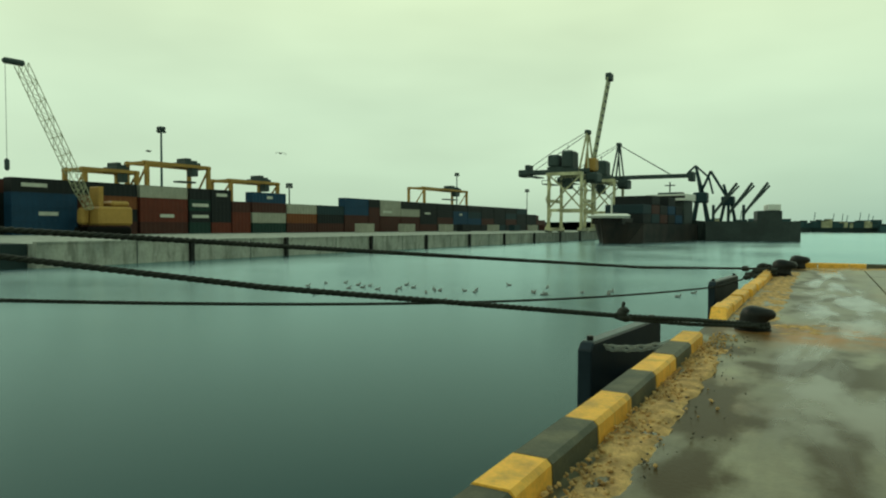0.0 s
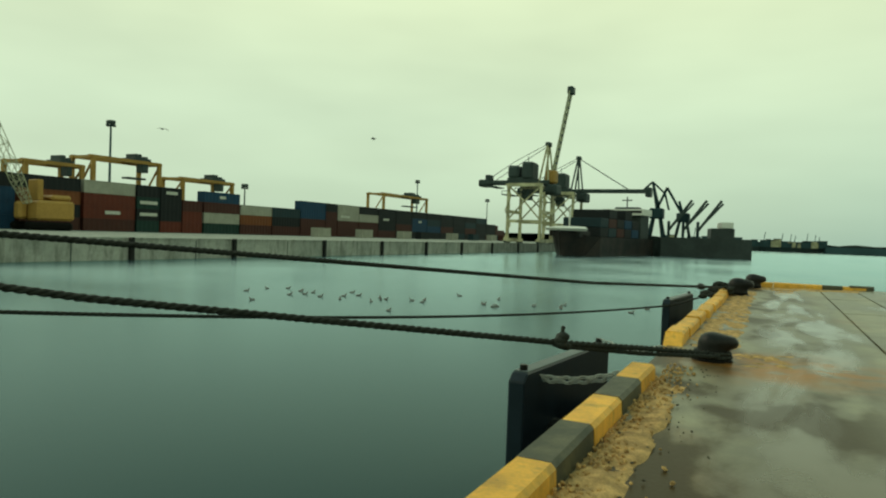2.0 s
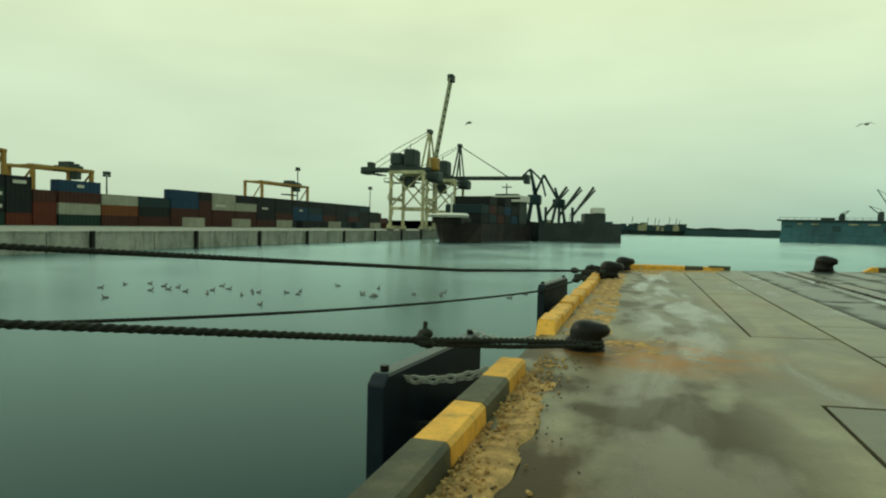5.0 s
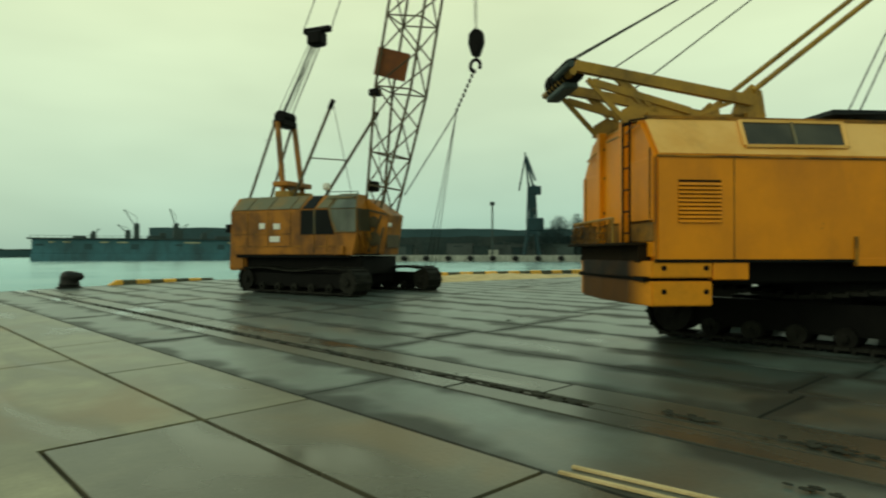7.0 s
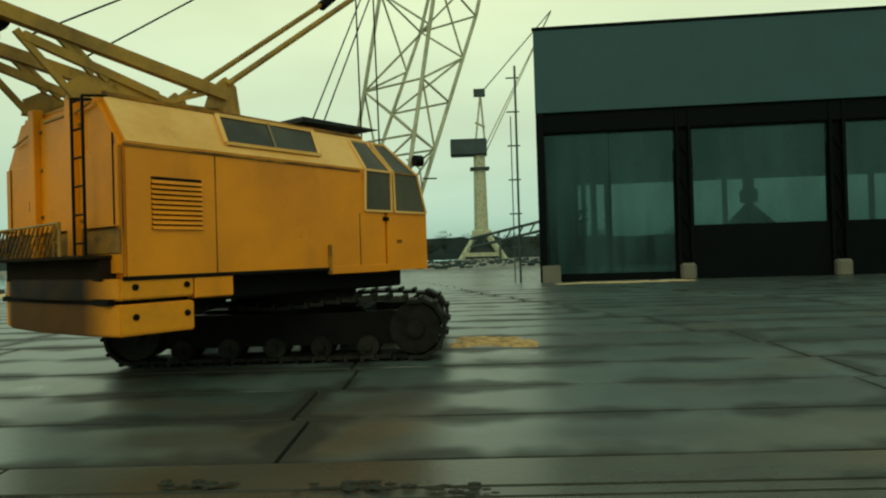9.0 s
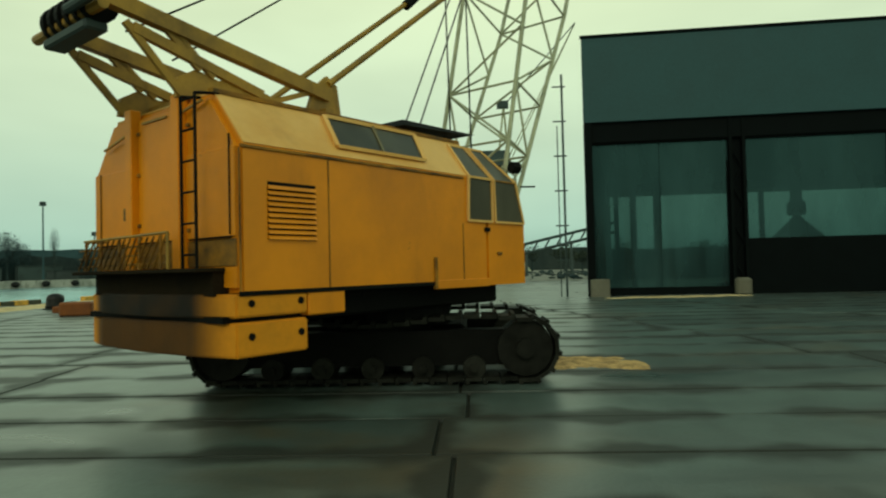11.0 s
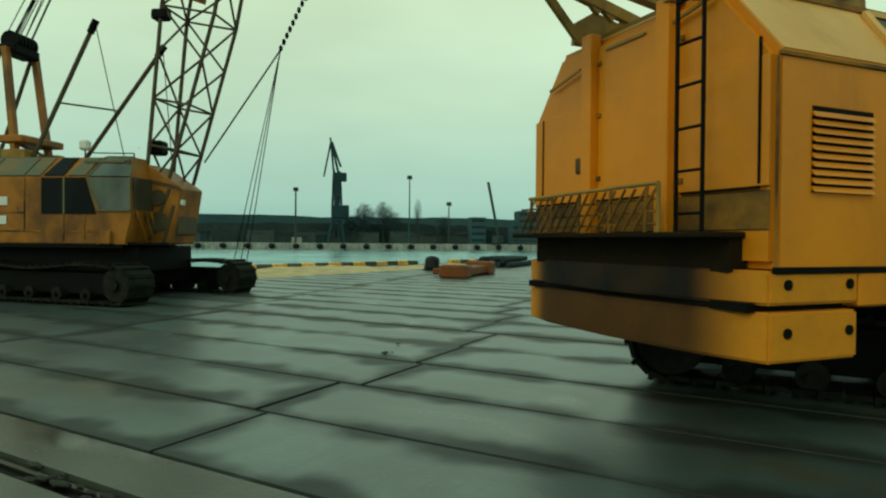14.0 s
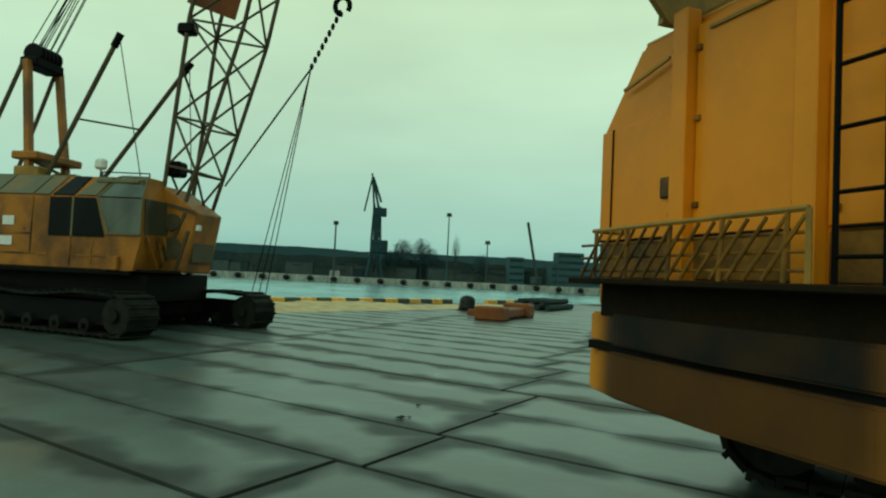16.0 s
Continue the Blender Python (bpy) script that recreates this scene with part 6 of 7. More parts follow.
# ---------------------------------------------------------------- ship-to-shore cranes and ships
def quay_crane(x, y, boom_up, label, size, reach):
    """A ship-to-shore crane: four legs, a girder with its truss, pylon, houses and boom."""
    c = thing("quay_crane", label, "crane", "quay cranes", (x, y, 0.12))
    back = -9.2
    top = 16.2
    peak = 27.2
    for px in (0, back):
        for py in (-5, 5):
            part("leg", bbox(px - 0.36, px + 0.36, py - 0.36, py + 0.36, 0, top), CREAM, c)
        part("sill", bbox(px - 0.5, px + 0.5, -6.5, 6.5, 0.4, 1.3), CREAM, c)
        part("cross_beam", bbox(px - 0.4, px + 0.4, -5, 5, 8.2, 9.0), CREAM, c)
        for py in (-5, 5):
            part("bogie", bbox(px - 0.45, px + 0.45, py - 1.6, py + 1.6, 0.0, 0.6, 0.1), PORTDARK, c)
    for py in (-5, 5):
        part("portal_beam", bbox(back, 0, py - 0.35, py + 0.35, 5.6, 6.4), CREAM, c)
        beams("brace", [((back, py, 6.4), (-4.6, py, 11.4)), ((-4.6, py, 11.4), (0, py, 6.4)), ((back, py, 15.6), (-4.6, py, 11.4)), ((0, py, 15.6), (-4.6, py, 11.4))], 0.36, 0.36, CREAM, c)
        part("top_beam", bbox(back, 0, py - 0.4, py + 0.4, 15.4, 16.3), CREAM, c)
    for py in (-2.2, 2.2):
        part("girder", bbox(-19, 1.2, py - 0.4, py + 0.4, 16.3, 17.3), PORTDARK, c)
    for i, (px, pz) in enumerate(((-15.0, 15.4), (-10.6, 13.2), (-6.8, 14.0), (-2.0, 14.6), (1.6, 14.2))):
        part("service_platform", bbox(px - 1.2, px + 1.2, -3.4, 3.4, pz, pz + 0.25), PORTDARK, c)
        tubes("platform_rail", [((px - 1.2, -3.4, pz + 1.1), (px + 1.2, -3.4, pz + 1.1)), ((px - 1.2, -3.4, pz), (px - 1.2, -3.4, pz + 1.1)), ((px + 1.2, -3.4, pz), (px + 1.2, -3.4, pz + 1.1))], 0.09, PORTDARK, c)
    tubes("stairway", [((back - 0.6, -5.6, 1), (back + 1, -5.6, 5)), ((back + 1, -5.6, 5), (back - 0.6, -5.6, 9)), ((back - 0.6, -5.6, 9), (back + 1, -5.6, 13)), ((back + 1, -5.6, 13), (back - 0.6, -5.6, 16))], 0.16, CREAM, c)
    part("machinery_house", bbox(-10.6, -7.4, -2.8, 2.8, 18.0, 21.4, 0.5), PORTDARK, c, "dark green-grey machinery house")
    part("electric_house", bbox(-6.6, -3.4, -2.8, 2.8, 17.6, 22.4, 0.5), PORTDARK, c)
    part("winch_frame", bbox(-10.8, -3.0, -2.4, 2.4, 17.2, 18.1, 0.1), PORTDARK, c)
    tubes("house_aerial", [((-5.6, 0, 22), (-5.6, 0, 24.2))], 0.1, PORTDARK, c)
    part("rear_house", bbox(-19.6, -16.6, -2.2, 2.2, 15.6, 17.6, 0.3), PORTDARK, c)
    part("rear_cabin", bbox(-17.8, -16.4, -1.6, 1.6, 17.4, 19.0, 0.2), PORTDARK, c)
    part("operator_cab", bbox(-6.8, -4.4, -1.5, 1.5, 12.0, 15.0, 0.3), PORTDARK, c)
    part("trolley", bbox(0.2, 3.4, -2.6, 2.6, 13.4, 16.2, 0.4), PORTDARK, c)
    for py in (-2.4, 2.4):
        beams("pylon", [((-1.6, py, 16.6), (0, py * 0.4, peak)), ((1.0, py, 16.6), (0, py * 0.4, peak))], 0.4, 0.4, CREAM if boom_up else PORTDARK, c)
        beams("back_tie", [((0, py * 0.4, peak), (-8.4, py, 22.6)), ((-8.4, py, 22.6), (-17, py, 17.2))], 0.14, 0.14, PORTDARK, c)
    part("pylon_head", bbox(-0.6, 0.6, -1.2, 1.2, peak - 0.5, peak + 0.6, 0.1), PORTDARK, c)
    bo_ = new("boom")
    bo_.parent = c
    if boom_up:
        foot, tip = (1.2, 17.0), (5.6, 41.3)
        for py in (-1.0, 1.0):
            beams("boom_girder", [((foot[0], py, foot[1]), (tip[0], py, tip[1]))], 0.35, 0.9, PALE, bo_)
        rungs = []
        for k in range(13):
            f = 0.06 + 0.92 * k / 12
            xx, zz = foot[0] + f * (tip[0] - foot[0]), foot[1] + f * (tip[1] - foot[1])
            rungs.append(((xx, -1.0, zz), (xx, 1.0, zz)))
        for p, q in rungs:
            beams("boom_tie", [(p, q)], 0.4, 0.5, PORTDARK, bo_)
        part("boom_root", bbox(-0.2, 2.6, -1.6, 1.6, 16.6, 20.2, 0.4), RTGY, bo_, "rusty yellow boom hinge")
        part("boom_head", bbox(tip[0] - 0.7, tip[0] + 0.9, -1.3, 1.3, tip[1] - 0.8, tip[1] + 1.2, 0.2), PORTDARK, bo_)
    else:
        for py in (-1.6, 1.6):
            part("boom_girder", bbox(1.2, reach, py - 0.35, py + 0.35, 16.4, 17.4), PORTDARK, bo_)
            beams("fore_tie", [((0, py * 0.4, peak), (reach * 0.7, py, 17.6))], 0.2, 0.2, PORTDARK, bo_)
        part("boom_head", bbox(reach - 1.0, reach + 0.6, -2, 2, 15.2, 18.0, 0.2), PORTDARK, bo_)
    c.scale = (size, size, size)
    return c


quay_crane(-66.9, 208.0, True, "cream ship-to-shore crane with its boom raised", 1.2, 0)
quay_crane(-66.9, 246.0, False, "cream and grey ship-to-shore crane with its boom lowered", 1.2, 22.0)


def ship(name, label, x, y, turn, length, wide, deck, mat, bulwark=True):
    s = thing(name, label, "ship", "moored ships", (x, y, -2.3), turn)
    b = bmesh.new()
    st = [(0, 0.05, 1.25), (0.04, 0.45, 1.15), (0.1, 0.8, 1.05), (0.2, 1.0, 1.0), (0.9, 1.0, 1.0), (1.0, 0.85, 1.0)]
    rings = []
    for f, w, h in st:
        xx = f * length
        flare = 0.6 if f < 0.15 else 0.97
        rings.append([b.verts.new((xx + (1 - flare) * 4, -w * wide / 2 * flare, -1)), b.verts.new((xx, -w * wide / 2, deck * h)), b.verts.new((xx, w * wide / 2, deck * h)), b.verts.new((xx + (1 - flare) * 4, w * wide / 2 * flare, -1))])
    for p, q in zip(rings, rings[1:]):
        for i in range(3):
            b.faces.new((p[i], q[i], q[i + 1], p[i + 1]))
    b.faces.new(rings[0][::-1])
    b.faces.new(rings[-1])
    part("hull", b, mat, s)
    return s


s1 = ship("cargo_ship", "black-hulled container ship with white bow moored at the quay", -48.5, 162.0, 82, 62, 12.5, 5.2, HULL)
b = bmesh.new()
prev = None
for i in range(13):
    a = -1.25 + 2.5 * i / 12
    x0_, y0_ = 7.2 - 7.6 * math.cos(a), 5.6 * math.sin(a)
    cur = (b.verts.new((x0_ - 0.3, y0_ * 1.05, 6.5)), b.verts.new((x0_ - 0.7, y0_ * 1.12, 7.1)), b.verts.new((x0_ + 2.2, y0_ * 0.75, 7.7)))
    if prev:
        b.faces.new((prev[0], cur[0], cur[1], prev[1]))
        b.faces.new((prev[1], cur[1], cur[2], prev[2]))
    prev = cur
part("bow_bulwark", b, WHITE, s1, "white painted bow bulwark")
tubes("fore_mast", [((6, 0, 5.4), (6, 0, 12.5))], 0.25, WHITE, s1)
part("forecastle", bbox(3, 10, -4.2, 4.2, 5.0, 6.6), HULL, s1)
for i in range(5):
    for j in range(2 + (i % 2)):
        part("deck_container", bbox(14 + i * 6.4, 20 + i * 6.4, -5.4, 5.4, 5.3 + j * 2.55, 7.8 + j * 2.55, 0.1), CMAT["dtmdb"[(i + j) % 5]], s1)
part("bridge_house", bbox(48, 56, -5.2, 5.2, 5.2, 13.2, 0.15), HULLGREY, s1)
part("bridge_deck", bbox(46.5, 55, -6.4, 6.4, 12.4, 14.4, 0.1), WHITE, s1, "white bridge deck")
part("bridge_windows", bbox(46.42, 46.5, -5.8, 5.8, 13.2, 13.9), BLIND, s1)
part("bridge_roof", bbox(47.5, 53, -3, 3, 14.4, 15.0, 0.1), PORTDARK, s1)
tubes("radar_mast", [((50, 0, 14.8), (50, 0, 18.4)), ((50, -1.6, 17.3), (50, 1.6, 17.3))], 0.2, PORTDARK, s1)
part("funnel", bbox(56.5, 59.5, -1.6, 1.6, 5, 15.5, 0.3), HULL, s1)

s2 = ship("bulk_ship", "dark grey cargo ship with raised derricks moored further out", -40.0, 224.0, 12, 34, 12, 6.2, HULLGREY)
part("deck_house", bbox(22, 29, -4.5, 4.5, 6, 9.5, 0.2), HULLGREY, s2)
part("bridge", bbox(25, 28.5, -5, 5, 9.5, 11.5, 0.2), WHITE, s2)
for u in (9.5, 14.0, 18.5):
    tubes("derrick_post", [((u, 0, 6), (u, 0, 11.5))], 0.5, PORTBLUE, s2)
    beams("derrick", [((u, -1, 8.6), (u + 6.8, -1, 18.4))], 0.6, 0.8, PORTDARK, s2)
    beams("derrick", [((u, 1, 8.6), (u + 7.6, 1, 17.6))], 0.5, 0.6, PORTDARK, s2)
s3 = thing("portal_crane", "dark blue level-luffing portal crane behind the ships", "crane", "portal cranes", (-35.5, 232, 0.1))
for px in (-3, 3):
    for py in (-3, 3):
        beams("leg", [((px, py, 0), (px * 0.4, py * 0.4, 10))], 0.7, 0.7, PORTBLUE, s3)
part("house", bbox(-2.2, 2.2, -2.2, 2.2, 10, 13.5, 0.3), PORTBLUE, s3)
beams("jib", [((0, 0, 12), (-1.8, 0, 22.5)), ((1, 0, 12), (-1.8, 0, 22.5))], 0.6, 0.8, PORTBLUE, s3)
beams("fly_jib", [((-1.8, 0, 22.5), (-4.5, 0, 20.0)), ((-1.8, 0, 22.5), (2.4, 0, 18.5)), ((2.4, 0, 18.5), (3.8, 0, 13.0))], 0.5, 0.6, PORTBLUE, s3)
s4 = thing("portal_crane", "dark blue portal crane with folded jib", "crane", "portal cranes", (-27.0, 232, 0.1))
for px in (-3, 3):
    beams("leg", [((px, 0, 0), (px * 0.4, 0, 9))], 0.9, 0.9, PORTBLUE, s4)
part("house", bbox(-2, 2, -2, 2, 9, 12, 0.3), PORTBLUE, s4)
beams("jib", [((0, 0, 11), (-5.5, 0, 20.5)), ((-5.5, 0, 20.5), (-8.5, 0, 13.5)), ((0, 0, 11), (-1.5, 0, 16.0))], 0.6, 0.8, PORTBLUE, s4)


# ---------------------------------------------------------------- distance
def strip(name, label, pts, h0, h1, mat, depth=40, step=4.0, rough=0.35, seed=0, kind="structure", category="shore"):
    """A low uneven bank along a line of points."""
    b = bmesh.new()
    prev = None
    for (xa, ya), (xb, yb) in zip(pts, pts[1:]):
        d = Vector((xb - xa, yb - ya, 0))
        n = max(1, int(d.length / step))
        away = Vector((-d.y, d.x, 0)).normalized() * depth
        if away.dot(Vector((xa, ya, 0))) < 0:
            away = -away
        for i in range(n + 1):
            p = Vector((xa, ya, 0)) + d * (i / n)
            top_ = h1 * (1 + rough * noise.noise((p.x * 0.05, p.y * 0.05, seed)) + rough * 0.5 * noise.noise((p.x * 0.3, p.y * 0.3, seed)))
            cur = (b.verts.new((p.x, p.y, h0)), b.verts.new((p.x, p.y, top_)), b.verts.new((p.x + away.x, p.y + away.y, top_)), b.verts.new((p.x + away.x, p.y + away.y, h0)))
            if prev:
                for k in range(3):
                    b.faces.new((prev[k], cur[k], cur[k + 1], prev[k + 1]))
            prev = cur
        prev = cur
    return tagged(part(name, b, mat), label, category, kind=kind)


strip("far_shore", "low dark wooded shore across the harbour mouth", [(-110, 420), (-60, 560), (-10, 690), (60, 690), (140, 690), (330, 640), (520, 520)], -2.4, 5.0, SHORE, 80, 6, 0.35, 2)
strip("far_breakwater", "long dark breakwater on the horizon", [(40, 640), (140, 650), (260, 600)], -2.4, 3.6, HAZE, 10, 8, 0.05, 3)
rnd = random.Random(21)
for i in range(34):
    f = i / 33
    x, y = -70 + 110 * f, 500 + 185 * f
    w, h = rnd.uniform(3, 10), rnd.uniform(4.0, 9.5)
    bld = thing("harbour_building", "small hazy harbour building on the far shore", "building", "far buildings", (x, y, 2))
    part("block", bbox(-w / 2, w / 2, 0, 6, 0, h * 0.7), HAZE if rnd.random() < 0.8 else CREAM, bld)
    part("roof", bbox(-w / 2 - 0.3, w / 2 + 0.3, -0.3, 6.3, h * 0.7, h * 0.7 + 0.5), SHORE, bld)
    if rnd.random() < 0.35:
        tubes("aerial", [((0, 3, h * 0.7), (0.8, 3, h + 5))], 0.3, HAZE, bld)

# floating dock
fd = thing("floating_dock", "long blue-grey floating dock with small cranes on its wall", "dock", at=(69, 374, -2.3), turn=-17.2)
fd.scale = (1, 1, 0.88)
part("pontoon", bbox(0, 130, 0, 30, -0.5, 4.0, 0.3), DOCK, fd)
part("side_wall", bbox(0.5, 130, 0.3, 5, 4.0, 12.2, 0.2), DOCK, fd, "weathered blue-grey dock wall")
part("upper_deck", bbox(-1.5, 130, -0.8, 6, 12.2, 13.0, 0.1), PORTDARK, fd)
for i in range(24):
    part("wall_panel", bbox(2 + i * 5.3, 5.6 + i * 5.3, 0.1, 0.3, 6.5 if i % 3 else 8.5, 9.6), DOCK if i % 4 else HAZE, fd)
# added cream strips for the pale marks on the dock wall
for u, w in ((8, 2.0), (14, 3.2), (30, 4.0), (38, 5.0), (70, 8.0), (92, 3.0), (110, 6.0)):
    part("pale_strip", bbox(u, u + w, -0.02, 0.1, 10.2, 10.9), CREAM, fd, "cream strip added on the dock wall")
for u, w, h in ((18, 6, 1.2), (52, 9, 1.6), (58, 3, 3.4), (86, 7, 1.8), (106, 4, 3.0), (120, 6, 1.5)):
    part("deck_house", bbox(u, u + w, 0.6, 4.2, 13.0, 13.0 + h, 0.1), PORTDARK, fd)
for i in range(40):
    tubes("railing_post", [((i * 3.25, -0.6, 13), (i * 3.25, -0.6, 14.2))], 0.12, PORTDARK, fd)
tubes("railing", [((0, -0.6, 14.2), (130, -0.6, 14.2))], 0.1, PORTDARK, fd)
for u, h, lean in ((27, 5.5, 3), (43, 8, -5), (47, 17, -6), (66, 18, -3), (68, 9, 4), (80, 6, 5), (101, 14, -4), (112, 8, 5)):
    part("crane_base", bbox(u - 1.4, u + 1.4, 1, 4, 13, 13 + h * 0.45, 0.2), PORTDARK, fd)
    beams("crane_jib", [((u, 2.5, 13 + h * 0.35), (u + lean, 2.5, 13 + h))], 0.35, 0.45, PORTDARK, fd)
    part("crane_house", bbox(u - 0.9, u + 1.3, 1.4, 3.6, 13 + h * 0.45, 13 + h * 0.45 + 1.3, 0.2), PORTDARK, fd)
    tubes("jib_stay", [((u, 2.5, 13 + h * 0.75), (u + lean, 2.5, 13 + h)), ((u, 2.5, 13 + h * 0.45), (u, 2.5, 13 + h * 0.75))], 0.12, PORTDARK, fd)

# far eastern quay with tyres, bank, trees and cranes
E0, E1, E2 = (150, 285), (236, 186), (330, 60)
strip("east_quay", "pale concrete quay edge on the far side of the water", [E0, E1, E2], -2.4, 0.6, FARWALL, 60, 12, 0.03, 5, category="quay")
eq = thing("tyre_fenders", "row of black tyre fenders on the far quay", "fender", "tyre fenders", kind="")
for (xa, ya), (xb, yb) in ((E0, E1), (E1, E2)):
    n = int(math.hypot(xb - xa, yb - ya) / 9.5)
    for i in range(n):
        f = (i + 0.3) / n
        x, y = xa + (xb - xa) * f, ya + (yb - ya) * f
        b = bmesh.new()
        sphere(b, (x - 0.8, y - 0.8, -0.7), 1.5, 1, 1, 0.8, 8)
        part("tyre", b, IRON, eq)
strip("bank", "long dark bank of sheds and scrub behind the far quay", [(165, 300), (250, 205), (345, 82)], 0.3, 9.5, SHORE, 30, 5, 0.15, 6)
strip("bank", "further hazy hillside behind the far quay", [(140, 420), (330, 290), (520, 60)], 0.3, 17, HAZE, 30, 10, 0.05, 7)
rnd = random.Random(31)
for i in range(46):
    f = rnd.random()
    x, y = (158 + 88 * f, 292 - 97 * f) if i % 2 else (246 + 92 * f, 196 - 120 * f)
    w, h = rnd.uniform(3, 9), rnd.uniform(2.0, 6.5)
    sh = thing("dock_shed", "low dark dockside shed or stacked cargo", "shed", "dockside sheds", (x, y, 0.4), rnd.uniform(-60, -40))
    part("block", bbox(-w, w, -2, 2, 0, h), rnd.choice((SHORE, HULLGREY, PORTDARK, HULLGREY, FARWALL if h < 3 else SHORE)), sh)
    part("roof", bbox(-w - 0.3, w + 0.3, -2.3, 2.3, h, h + 0.4), SHORE, sh)


def tree(x, y, z, h, w, mat, label, seed, n=900, twiggy=True):
    rn = random.Random(seed)
    t_ = thing("tree", label, "tree", "far trees", (x, y, z))
    b = bmesh.new()
    tube(b, (0, 0, 0), (0, 0, h * 0.45), w * 0.045, 6, w * 0.025)
    for i in range(14):
        a = rn.uniform(0, 6.28)
        k = rn.uniform(0.3, 0.45) * h
        tube(b, (0, 0, k), (math.cos(a) * w * 0.35, math.sin(a) * w * 0.35, k + rn.uniform(0.15, 0.45) * h), w * 0.014, 4, w * 0.004)
    part("trunk", b, SHORE, t_)
    b = bmesh.new()
    for i in range(n):
        a, c = rn.uniform(0, 6.28), rn.uniform(-1, 1)
        r = rn.random() ** 0.45
        q = math.sqrt(max(0, 1 - c * c))
        lump = 0.82 + 0.3 * noise.noise((math.cos(a) * 2 + seed, math.sin(a) * 2, c * 2))
        p = Vector((math.cos(a) * q * w * 0.5 * r * lump, math.sin(a) * q * w * 0.5 * r * lump, h * 0.62 + c * h * 0.38 * r * lump))
        s = rn.uniform(0.03, 0.07) * w
        d1 = Vector((rn.uniform(-1, 1), rn.uniform(-1, 1), rn.uniform(-0.5, 1))).normalized() * s * (1.8 if twiggy else 1.1)
        d2 = Vector((rn.uniform(-1, 1), rn.uniform(-1, 1), rn.uniform(-1, 1))).normalized() * s * (0.35 if twiggy else 1)
        b.faces.new([b.verts.new(p), b.verts.new(p + d1), b.verts.new(p + d2)])
    part("crown", b, mat, t_)
    return t_


for i, (x, y, h, w) in enumerate(((242, 187.5, 20, 12), (247, 180.5, 20.5, 12), (249.5, 176.5, 16, 9), (255.5, 167.0, 23, 5), (238, 192, 14, 10), (262, 157, 14, 9))):
    tree(x + 6, y + 5, 0.5, h, w, TWIG, "bare grey winter tree behind the far quay", 40 + i, 2200)
rnd = random.Random(9)
for i in range(26):
    tree(150 + rnd.uniform(0, 40), -75 + i * 4.6 + rnd.uniform(-2, 2), 0.4, rnd.uniform(4.5, 8), rnd.uniform(5, 9), LEAF, "dark leafy tree beyond the gravel yard", 80 + i, 350, False)
strip("tree_line", "dark line of trees and scrub beyond the gravel yard", [(190, -120), (190, 10), (180, 70)], 0.3, 5.5, SHORE, 20, 3, 0.5, 11, category="trees")
mast(253, 171, 30.2, 0.4)
mast(222, 210.5, 24, 0.4, r=0.4)
mast(262.5, 156, 18.5, 0.4)
mast(234, 196, 21, 0.4, r=0.25)
mast(142, 12.5, 10, 0.4, r=0.2)


def portal(x, y, z, turn, s, mat, label, jib):
    """A portal crane: splayed legs, tower, house and jib."""
    c = thing("portal_crane", label, "crane", "portal cranes", (x, y, z), turn)
    for px in (-1, 1):
        for py in (-1, 1):
            beams("leg", [((px * 4.6 * s, py * 4.6 * s, 0), (px * 1.3 * s, py * 1.3 * s, 5.2 * s))], 0.8 * s, 0.8 * s, mat, c)
    for py in (-4.2, 4.2):
        beams("tie_beam", [((-4.2 * s, py * s, 1.2 * s), (4.2 * s, py * s, 1.2 * s))], 0.6 * s, 0.8 * s, mat, c)
    part("collar", bbox(-2 * s, 2 * s, -2 * s, 2 * s, 4.9 * s, 6.3 * s, 0.2), mat, c)
    b = bmesh.new()
    tube(b, (0, 0, 6 * s), (0, 0, 22 * s), 1.5 * s, 12, 1.2 * s)
    part("tower", b, mat, c)
    part("walkway", bbox(-2 * s, 2 * s, -2 * s, 2 * s, 19 * s, 19.4 * s), PORTDARK, c)
    part("machine_house", bbox(-1.6 * s, 6 * s, -1.8 * s, 1.8 * s, 22 * s, 25.4 * s, 0.2), PORTDARK, c)
    beams("mast", [((-1.5 * s, -0.8 * s, 22 * s), (-0.6 * s, 0, 35 * s)), ((1 * s, 0.8 * s, 22 * s), (-0.6 * s, 0, 35 * s)), ((-1.4 * s, 0, 28 * s), (0.6 * s, 0, 29 * s))], 0.4 * s, 0.4 * s, mat, c)
    part("mast_head", bbox(-1.6 * s, 0.8 * s, -0.6 * s, 0.6 * s, 34.5 * s, 36 * s), PORTDARK, c)
    for p, q in jib:
        beams("jib", [(tuple(v * s for v in p), tuple(v * s for v in q))], 0.16 * s, 0.22 * s, mat, c)
    cable("luffing_rope", [(-0.6 * s, 0, 35 * s), tuple(v * s for v in jib[0][1])], 0.12, PORTDARK, c)
    return c


portal(142, -3.2, 0.4, 90, 1.0, PALE, "pale grey portal crane with round tower and dark machine house", [((-1.6, 0, 23), (-16, 0, 52)), ((-1.6, 0, 24.5), (-16, 0, 52))])
pc = thing("portal_crane", "dark portal crane with folded level-luffing jib on the far quay", "crane", "portal cranes", (233.5, 197.0, 0.5), -45)
for px in (-3.5, 3.5):
    for py in (-3.5, 3.5):
        beams("leg", [((px, py, 0), (px * 0.5, py * 0.5, 10))], 1.0, 1.0, PORTBLUE, pc)
part("deck", bbox(-2.5, 2.5, -2.5, 2.5, 9.5, 11, 0.2), PORTBLUE, pc)
part("machine_house", bbox(-2.2, 5.5, -2, 2, 11, 17, 0.4), PORTBLUE, pc)
